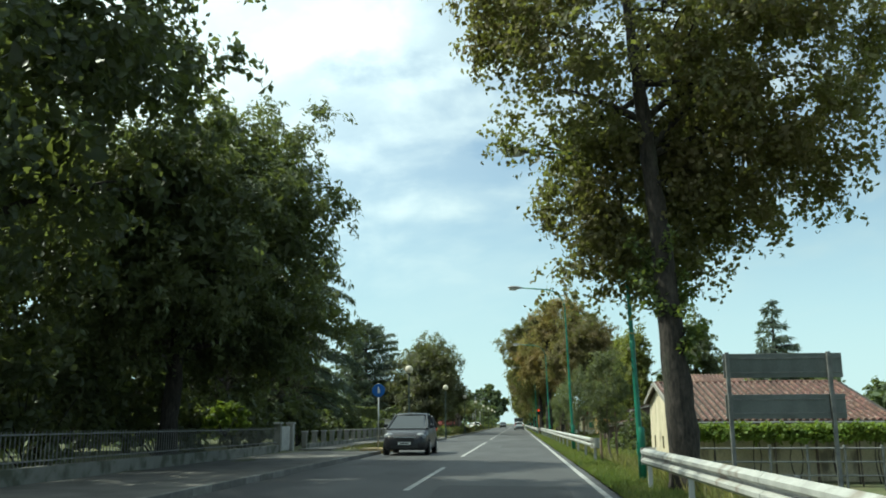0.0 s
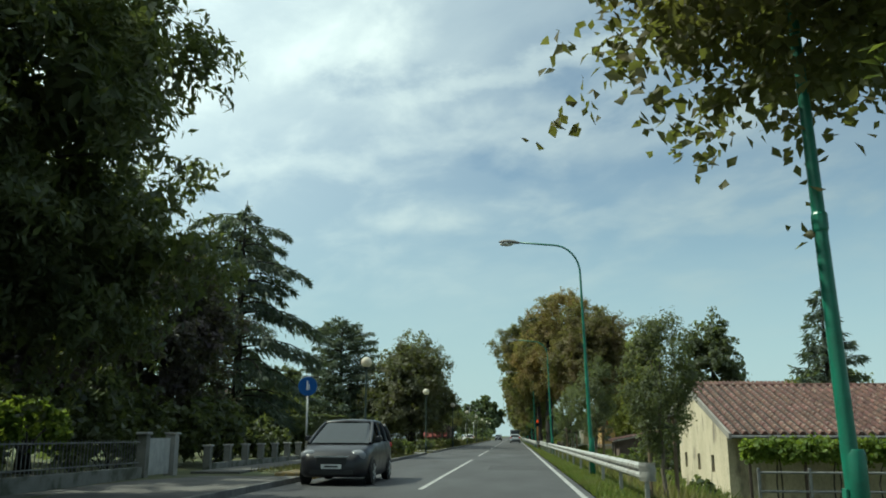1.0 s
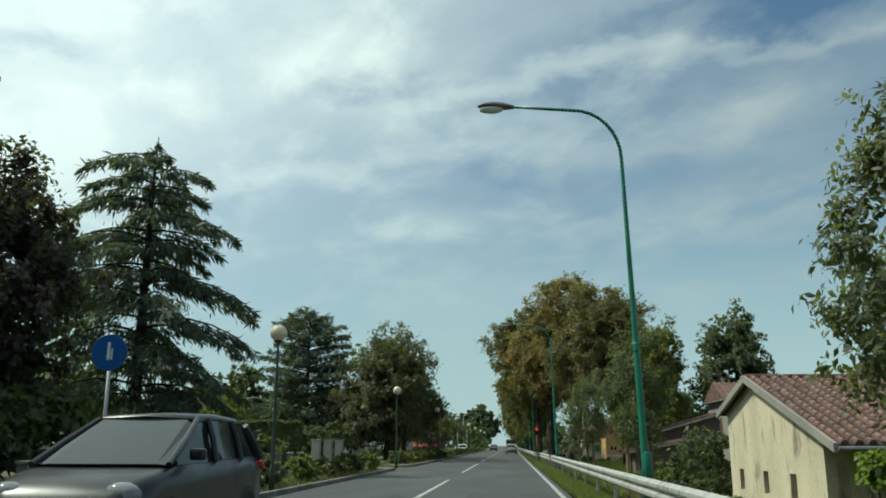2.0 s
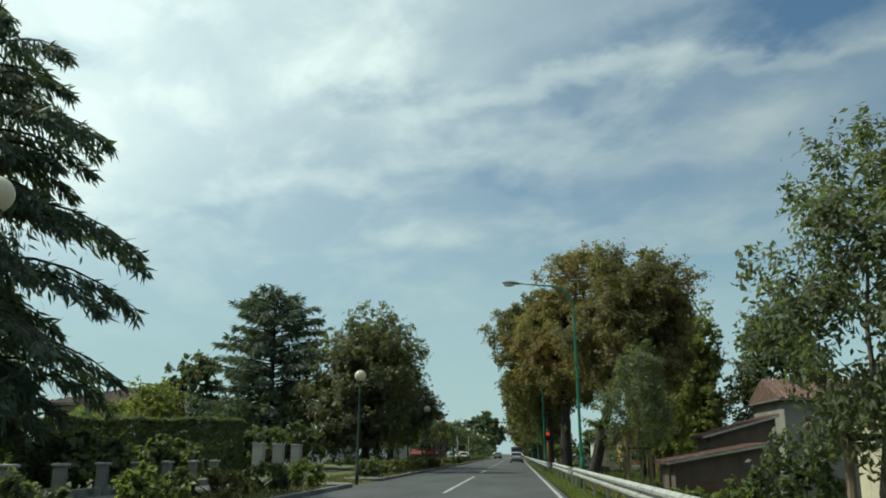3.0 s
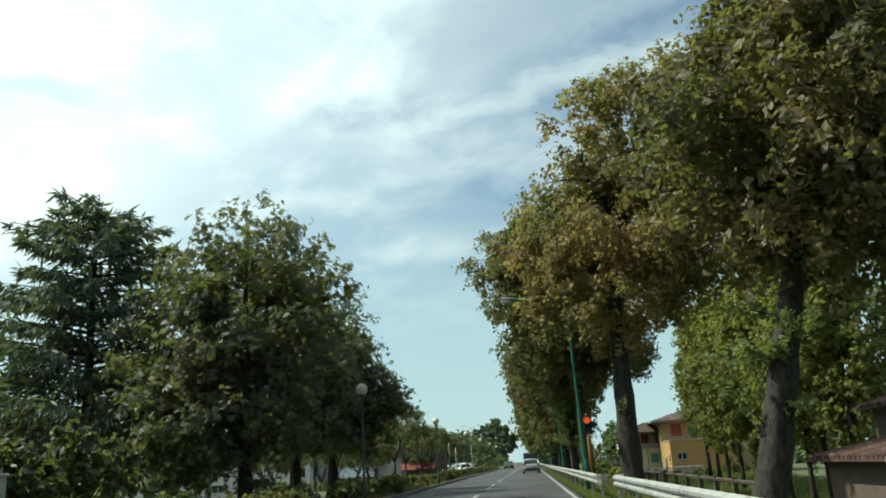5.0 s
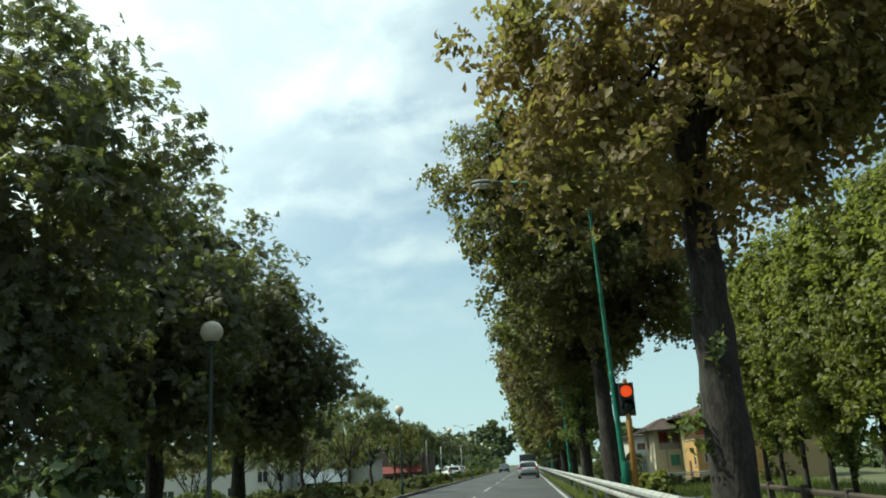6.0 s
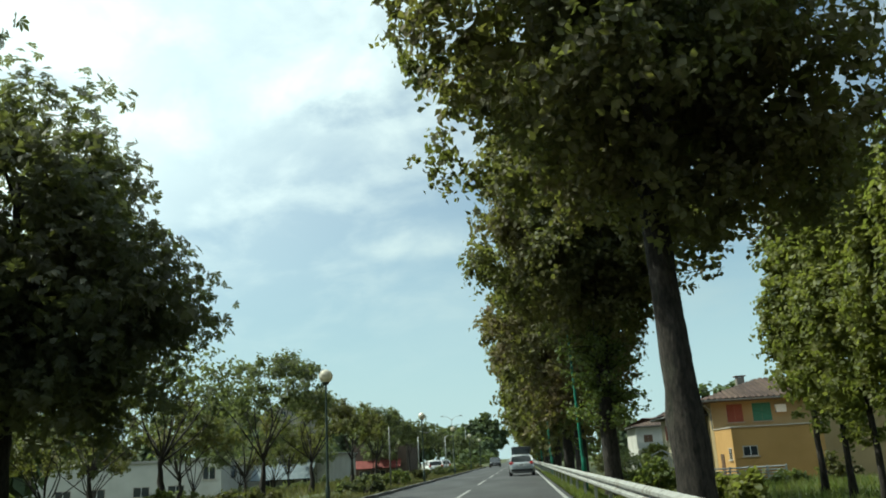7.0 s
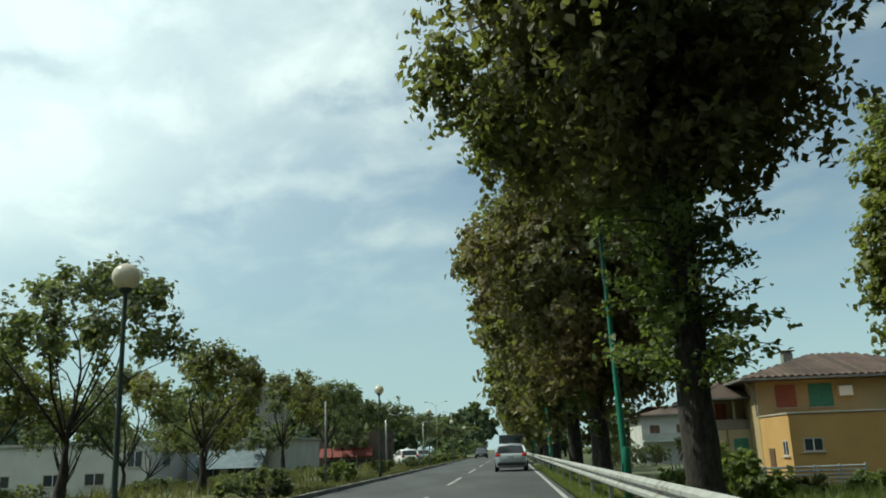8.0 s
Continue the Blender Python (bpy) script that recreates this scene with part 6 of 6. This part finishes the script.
def gate(x, y0, y1):
    t = thing("gate", x, y0, 0.1, label="white-painted metal gate with vertical bars", category="gate")
    w = y1 - y0
    part("gate_frame", box(box(box(box(None, -0.025, 0.025, 0, 0.05, 0.05, 1.05), -0.025, 0.025, w - 0.05, w, 0.05, 1.05), -0.025, 0.025, 0.05, w - 0.05, 0.05, 0.12), -0.025, 0.025, 0.05, w - 0.05, 0.98, 1.05), GATE_WHITE, t)
    n = int(w / 0.11)
    bar = mesh_of("bar", box(None, -0.012, 0.012, -0.012, 0.012, 0.12, 0.98), GATE_WHITE)
    for i in range(1, n):
        part("bar", bar, None, t, m=pose(0, w * i / n, 0))
    part("sheet", box(None, 0.028, 0.034, 0.05, w - 0.05, 0.12, 0.98), GATE_WHITE, t, "white sheet metal backing")
    return t


def pillar(x, y, h, w, label, material):
    t = thing("gate_pillar", x, y, 0.05, label=label, category="pillar", group="garden pillars")
    part("shaft", box(None, -w / 2, w / 2, -w / 2, w / 2, -0.1, h, 0.015), material, t)
    part("cap", box(None, -w / 2 - 0.04, w / 2 + 0.04, -w / 2 - 0.04, w / 2 + 0.04, h + 0.002, h + 0.07, 0.02), CONCRETE, t)
    return t


gate(-10.0, 35.2, 36.7)
pillar(-10.0, 34.95, 1.2, 0.26, "concrete gate pillar beside the white gate", SHADE_CONCRETE)
pillar(-10.0, 36.9, 1.2, 0.3, "concrete gate pillar beside the white gate", CONCRETE)
base_pillar = pillar(-10.4, 41.0, 0.8, 0.24, "pale concrete pillar of a garden fence", SHADE_CONCRETE)
for i in range(1, 14):
    copy_thing(base_pillar, pose(-10.4, 41 + 2.05 * i, 0.05))
t = thing("garden_wall", -10.4, 40.8, 0, label="low concrete garden wall between pale pillars", category="wall", kind="structure")
part("base", box(None, -0.1, 0.1, 0.4, 27, -0.1, 0.3, 0.015), SHADE_CONCRETE, t)
for x, y in ((-12.0, 78.0), (-11.9, 81.0), (-11.75, 84.0)):
    pillar(x, y, 1.5, 0.5, "pale square gate pillar beside the clipped hedge", CONCRETE)

# blue bin and vineyard at the right
t = thing("waste_bin", 6.1, 21.6, level(6.1, 21.6), label="blue plastic bin standing by the sign post", category="bin")
part("body", lathe(None, [(0.24, 0.0), (0.30, 0.8), (0.31, 0.82)], 16), BLUE_PLASTIC, t, smooth=True)
part("lid", lathe(None, [(0.33, 0.825), (0.33, 0.87), (0.2, 0.95), (0.05, 0.97)], 16), BLUE_PLASTIC, t, smooth=True)


def vine_row(x0, x1, y, seed, thick=500):
    g = -2.0
    rs = np.random.RandomState(seed)
    t = thing("vine_row", x0, y, g, label="row of bright green trellised vines", category="vines", group="vineyard rows")
    n = int((x1 - x0) / 0.35)
    cl = [(0.35 * i + rs.uniform(-.1, .1), rs.uniform(-.2, .2), rs.uniform(2.40, 3.02), 0.30) for i in range(n) for _ in range(6)]
    c, d = twig_points(rs, cl, int((x1 - x0) * thick))
    part("leaves", leaf_mesh("leaves", c, d, 0.14, LEAF_VINE, rs, 1.2), None, t)
    for i in range(int((x1 - x0) / 2.2) + 1):
        part("post", tube(None, [(2.2 * i, 0, -0.2), (2.2 * i, 0, 2.9)], [0.045, 0.04], 6), WOOD_FENCE, t)
        part("vine_stock", tube(None, limb_path(random.Random(seed + i), (2.2 * i + 1.1, 0, -0.1), (2.2 * i + 1.2, 0.05, 2.5), n=4), [0.04, 0.035, 0.03, 0.03, 0.02], 6), BARK, t)
    return t


for i, (x, y) in enumerate(((9.4, 47.6), (9.9, 49.3))):
    vine_row(x, 26, y, 300 + i, (1500, 600)[i])


# ---- vehicles ----
def car(name, x, y, turn, paint, label, length=4.4, width=1.80, height=1.55, belt=1.0, top=1.0):
    """A five-door car, nose along +y before turning."""
    t = thing(name, x, y, 0.0, turn, label=label, category="car")
    L, W, H = length, width / 2, height
    up = 0.65 * (belt - 1)
    # body sections along the length: y, half width, floor, belt height
    secs = [(-0.50, 0.72, 0.34, 0.62), (-0.485, 0.86, 0.24, 0.84), (-0.45, 0.95, 0.22, 0.98), (-0.36, 0.99, 0.20, 1.00), (-0.15, 1.0, 0.18, 0.97), (0.10, 1.0, 0.18, 0.95), (0.26, 0.99, 0.19, 0.93), (0.36, 0.97, 0.20, 0.87), (0.45, 0.91, 0.21, 0.79), (0.49, 0.74, 0.24, 0.68), (0.50, 0.62, 0.32, 0.55)]
    bm, rings = bmesh.new(), []
    for f, w, z0, z1 in secs:
        hw = W * w
        z1 = 0.3 + (z1 - 0.3) * belt
        ring = [(-hw * 0.86, z0), (-hw * 0.97, z0 + 0.08), (-hw, z0 + (z1 - z0) * 0.45), (-hw * 0.985, z0 + (z1 - z0) * 0.75), (-hw * 0.93, z1 - 0.02), (-hw * 0.80, z1),
                (hw * 0.80, z1), (hw * 0.93, z1 - 0.02), (hw * 0.985, z0 + (z1 - z0) * 0.75), (hw, z0 + (z1 - z0) * 0.45), (hw * 0.97, z0 + 0.08), (hw * 0.86, z0)]
        rings.append([bm.verts.new((a, L * f, b)) for a, b in ring])
    for a, b in zip(rings, rings[1:]):
        for k in range(12):
            bm.faces.new((a[k], a[(k + 1) % 12], b[(k + 1) % 12], b[k]))
    bm.faces.new(rings[0]), bm.faces.new(rings[-1][::-1])
    bmesh.ops.recalc_face_normals(bm, faces=bm.faces[:])
    body = part("body", bm, paint, t, smooth=True)
    # cabin: glass all round, roof skin and pillars over it
    cab = [(-0.46, 0.84, 0.98), (-0.40, 0.76, H - 0.13), (-0.34, 0.74, H - 0.03), (-0.12, 0.75, H), (0.03, 0.73, H - 0.04), (0.29, 0.80, 0.945)]
    bm, rings = bmesh.new(), []
    for f, w, z in cab:
        base = 0.93 + up
        w *= top if z > 1.2 else 1.0
        z += up if z < 1.0 else 0.0
        rings.append([bm.verts.new(p) for p in ((-W * 0.90, L * f, base), (-W * (w + 0.03), L * f, max(base + 0.005, z - 0.06)), (-W * (w - 0.08), L * f, z), (W * (w - 0.08), L * f, z), (W * (w + 0.03), L * f, max(base + 0.005, z - 0.06)), (W * 0.90, L * f, base))])
    for a, b in zip(rings, rings[1:]):
        for k in range(5):
            bm.faces.new((a[k], a[k + 1], b[k + 1], b[k]))
    bm.faces.new(rings[0]), bm.faces.new(rings[-1][::-1])
    bmesh.ops.recalc_face_normals(bm, faces=bm.faces[:])
    part("cabin_glass", bm, CAR_GLASS, t, "dark tinted glass")
    bm, rings = bmesh.new(), []
    for f, w, z in ((-0.405, 0.78, H - 0.12), (-0.34, 0.755, H - 0.018), (-0.12, 0.765, H + 0.014), (0.02, 0.755, H - 0.02), (0.045, 0.75, H - 0.06)):
        w *= top
        rings.append([bm.verts.new(p) for p in ((-W * (w + 0.035), L * f, z - 0.075), (-W * (w - 0.05), L * f, z), (0, L * f, z + 0.025), (W * (w - 0.05), L * f, z), (W * (w + 0.035), L * f, z - 0.075))])
    for a, b in zip(rings, rings[1:]):
        for k in range(4):
            bm.faces.new((a[k], a[k + 1], b[k + 1], b[k]))
    bmesh.ops.recalc_face_normals(bm, faces=bm.faces[:])
    bmesh.ops.solidify(bm, geom=bm.faces[:], thickness=0.02)
    part("roof", bm, paint, t, smooth=True)
    for s in (-1, 1):
        for nm, a, b, r in (("windscreen_pillar", (s * W * 0.89, L * 0.297, 0.935 + up), (s * W * 0.765 * top, L * 0.03, H - 0.07), 0.04), ("door_pillar", (s * W * 0.925, -L * 0.02, 0.95 + up), (s * W * 0.79 * top, -L * 0.04, H - 0.06), 0.04),
                            ("door_pillar", (s * W * 0.925, -L * 0.25, 0.95 + up), (s * W * 0.785 * top, -L * 0.25, H - 0.07), 0.045), ("rear_pillar", (s * W * 0.90, -L * 0.455, 0.97 + up), (s * W * 0.785 * top, -L * 0.385, H - 0.12), 0.075)):
            part(nm, tube(None, [a, Vector(a).lerp(Vector(b), 0.5) + Vector((s * 0.02, 0, 0)), b], [r, r, r * 0.9], 8), paint, t)
        mir = part("door_mirror", box(None, s * (W * 0.93) + (0 if s > 0 else -0.2), s * (W * 0.93) + (0.2 if s > 0 else 0), L * 0.17, L * 0.17 + 0.1, 0.98 + up, 1.12 + up, 0.04), paint, t)
        for f in (0.305, -0.29):
            # wheels with an arch behind
            wy = L * f
            arch = lathe(None, [(0.375, 0), (0.375, 0.03)], 20)
            arch.transform(Matrix.Translation((s * W * 0.985 - (0.012 if s > 0 else 0.018), wy, 0.33)) @ Matrix.Rotation(radians(90), 4, "Y"))
            part("wheel_arch", arch, BLACK, t)
            ty = lathe(None, [(0.20, -0.10), (0.30, -0.105), (0.325, -0.08), (0.325, 0.08), (0.30, 0.105), (0.20, 0.10)], 24)
            ty.transform(Matrix.Translation((s * (W * 0.99 - 0.07), wy, 0.325)) @ Matrix.Rotation(radians(90), 4, "Y"))
            wheel = part("wheel", ty, RUBBER, t)
            rim = bmesh.new()
            for k in range(5):
                b = box(None, -0.035, 0.035, 0.03, 0.20, -0.012, 0.012, 0.004)
                b.transform(Matrix.Translation((s * (W * 0.99 + 0.036), wy, 0.325)) @ Matrix.Rotation(radians(90), 4, "Y") @ Matrix.Rotation(2 * math.pi * k / 5, 4, "Z"))
                append(rim, b)
            hub = lathe(None, [(0.05, -0.015), (0.05, 0.02)], 12)
            hub.transform(Matrix.Translation((s * (W * 0.99 + 0.036), wy, 0.325)) @ Matrix.Rotation(radians(90), 4, "Y"))
            part("rim", append(rim, hub), ALLOY, wheel)
        # lamps
        hl = bmesh.new()
        bmesh.ops.create_uvsphere(hl, u_segments=14, v_segments=8, radius=1)
        for v in hl.verts:
            v.co = (s * W * 0.68 + v.co.x * 0.22, L * 0.452 + v.co.y * 0.125, 0.67 + 0.7 * up + v.co.z * (0.10 + 0.4 * up))
        part("headlight", hl, HEADLIGHT, t, "clear headlight", smooth=True)
        tl = bmesh.new()
        bmesh.ops.create_uvsphere(tl, u_segments=14, v_segments=8, radius=1)
        for v in tl.verts:
            v.co = (s * W * 0.80 + v.co.x * 0.16, -L * 0.475 + v.co.y * 0.08, 0.86 + up + v.co.z * 0.10)
        part("tail_light", tl, TAIL_RED, t, "red tail light", smooth=True)
    part("grille", box(None, -0.38, 0.38, L * 0.494, L * 0.5 + 0.012, 0.50, 0.64 + 0.6 * up, 0.02), BLACK, t)
    part("chrome_bar", box(None, -0.44, 0.44, L * 0.5 + 0.0125, L * 0.5 + 0.022, 0.635 + 0.6 * up, 0.665 + 0.6 * up, 0.004), ALLOY, t, "bright metal bar across the grille")
    part("bumper_intake", box(None, -0.55, 0.55, L * 0.488, L * 0.5 + 0.004, 0.27, 0.40, 0.02), BLACK, t)
    part("rear_bumper", box(None, -W * 0.84, W * 0.84, -L * 0.5 - 0.03, -L * 0.47, 0.32, 0.50, 0.04), BLACK, t, "dark lower bumper")
    for yy, s in ((L * 0.5 + 0.018, 1), (-L * 0.5 - 0.012, -1)):
        pz = 0.42 if s > 0 else 0.70
        pl = part("number_plate", box(None, -0.26, 0.26, min(yy, yy + s * 0.008), max(yy, yy + s * 0.008), pz, pz + 0.11, 0.002), PLATE, t)
        part("plate_bar", box(None, -0.17, 0.17, min(yy + s * 0.009, yy + s * 0.012), max(yy + s * 0.009, yy + s * 0.012), pz + 0.035, pz + 0.075), BLACK, pl)
    return t


car("car", 0.2, 160, 0, SILVER, "silver hatchback car driving ahead in the lane", 4.2, 1.80, 1.49, 1.05, 0.94)
car("car", -4.5, 35.9, 180, DARK_CAR, "dark grey people carrier coming the other way", 4.6, 1.84, 1.66, 1.16, 0.93)
car("parked_car", -9.6, 190, 20, WHITE_CAR, "small white car parked beyond the bushes", 4.0, 1.7, 1.48)
car("parked_car", -10.5, 214, 10, SILVER, "silver car parked beyond the park trees", 4.2, 1.74, 1.5)

t = thing("van", 0.25, 184, 0, label="dark boxy van further ahead in the lane", category="van")
part("body", box(None, -0.98, 0.98, -2.5, 2.3, 0.35, 2.35, 0.14), DARK_BLUE, t, smooth=False)
part("rear_window", box(None, -0.75, 0.75, -2.512, -2.502, 1.45, 2.05, 0.004), CAR_GLASS, t)
part("bumper", box(None, -0.95, 0.95, -2.6, -2.45, 0.38, 0.58, 0.03), BLACK, t)
for s in (-1, 1):
    part("tail_light", box(None, s * 0.9 - 0.07, s * 0.9 + 0.07, -2.53, -2.49, 0.9, 1.35, 0.01), TAIL_RED, t)
    for yy in (-1.6, 1.4):
        w = lathe(None, [(0.2, -0.1), (0.34, -0.1), (0.34, 0.1), (0.2, 0.1)], 20)
        w.transform(Matrix.Translation((s * 0.92, yy, 0.34)) @ Matrix.Rotation(radians(90), 4, "Y"))
        part("wheel", w, RUBBER, t)

car("car", -4.1, 236, 180, DARK_CAR, "dark car far off coming the other way", 4.3, 1.78, 1.5)


def plain_post(x, y, h, label, arm=0.0):
    t = thing("lamp_post" if arm else "steel_post", x, y, level(x, y), label=label, category="post")
    part("shaft", tube(None, [(0, 0, -0.1), (0, 0, h * 0.5), (0, 0, h)], [0.05, 0.042, 0.035], 10), STEEL_GREY if arm else DARK_STEEL, t, smooth=True)
    if arm:
        a = part("arm", tube(None, [(0, 0, h - 0.05), (arm * 0.4, 0, h + 0.15), (arm, 0, h + 0.05)], [0.03, 0.025, 0.02], 8), STEEL_GREY, t, smooth=True)
        part("lantern", box(None, arm - 0.05, arm + 0.35, -0.1, 0.1, h - 0.02, h + 0.09, 0.03), LAMP_GREY, a)
    return t


plain_post(-7.2, 144.5, 3.3, "dark bare steel post in the planted strip")
plain_post(-9.2, 175, 3.9, "slim grey lamp post with a short arm", 0.7)
plain_post(-8.8, 199, 4.1, "slim grey lamp post with a short arm", 0.7)


def pergola(x, y):
    g = level(x, y)
    t = thing("pergola", x, y, g, label="white garden arch with climbing plants behind the bank", category="pergola")
    for k in range(5):
        pts = [(0, k * 0.9, -0.1), (0, k * 0.9, 1.7), (0.25, k * 0.9, 2.2), (0.8, k * 0.9, 2.45), (1.35, k * 0.9, 2.2), (1.6, k * 0.9, 1.7), (1.6, k * 0.9, -0.1)]
        part("hoop", tube(None, pts, [0.035] * 7, 6), GATE_WHITE, t)
    for px, pz in ((0, 1.0), (0.8, 2.45), (1.6, 1.0)):
        part("bar", tube(None, [(px, -0.1, pz), (px, 3.7, pz)], [0.02, 0.02], 6), GATE_WHITE, t)
    rs = np.random.RandomState(77)
    cl = [(rs.uniform(0.3, 1.3), rs.uniform(0.4, 3.6), rs.uniform(2.2, 2.7), 0.35) for _ in range(20)]
    c, d = clump_points(rs, cl, 1600)
    part("climber", leaf_mesh("climber", c, d, 0.12, LEAF_BRIGHT, rs), None, t)
    return t


pergola(7.7, 148)
for i, (x, y, rx, ry, rz, m) in enumerate(((11.2, 150.2, 1.2, 0.9, 0.55, LEAF_OLIVE), (13.6, 151.4, 1.2, 0.7, 0.40, LEAF_OLIVE), (16.8, 151.4, 1.4, 0.8, 0.50, LEAF_GREEN), (19.2, 151.0, 1.4, 1.0, 1.1, LEAF_OLIVE), (13.2, 206.0, 1.8, 3.0, 1.5, LEAF_DARK), (16.2, 209.0, 2.4, 1.6, 1.3, LEAF_DARK), (10.2, 198.0, 1.8, 4.0, 1.6, LEAF_OLIVE))):
    bush(x, y, level(x, y) - 0.1, rx, ry, rz, m, 340 + i, 2600, 0.13, "tall overgrown shrub along the garden fence", group="garden shrubs", clump=0.35)
rail_fence(9.8, 152.4, 17.0, 153.0, "grey metal garden fence in front of the villa", h=1.2, posts=6, rails=5, material=STEEL_GREY, name="garden_fence")
blades("weeds", 8.5, 22, 118, 168, 16000, 0.5, GRASS, 28, "unmown grass below the road bank")
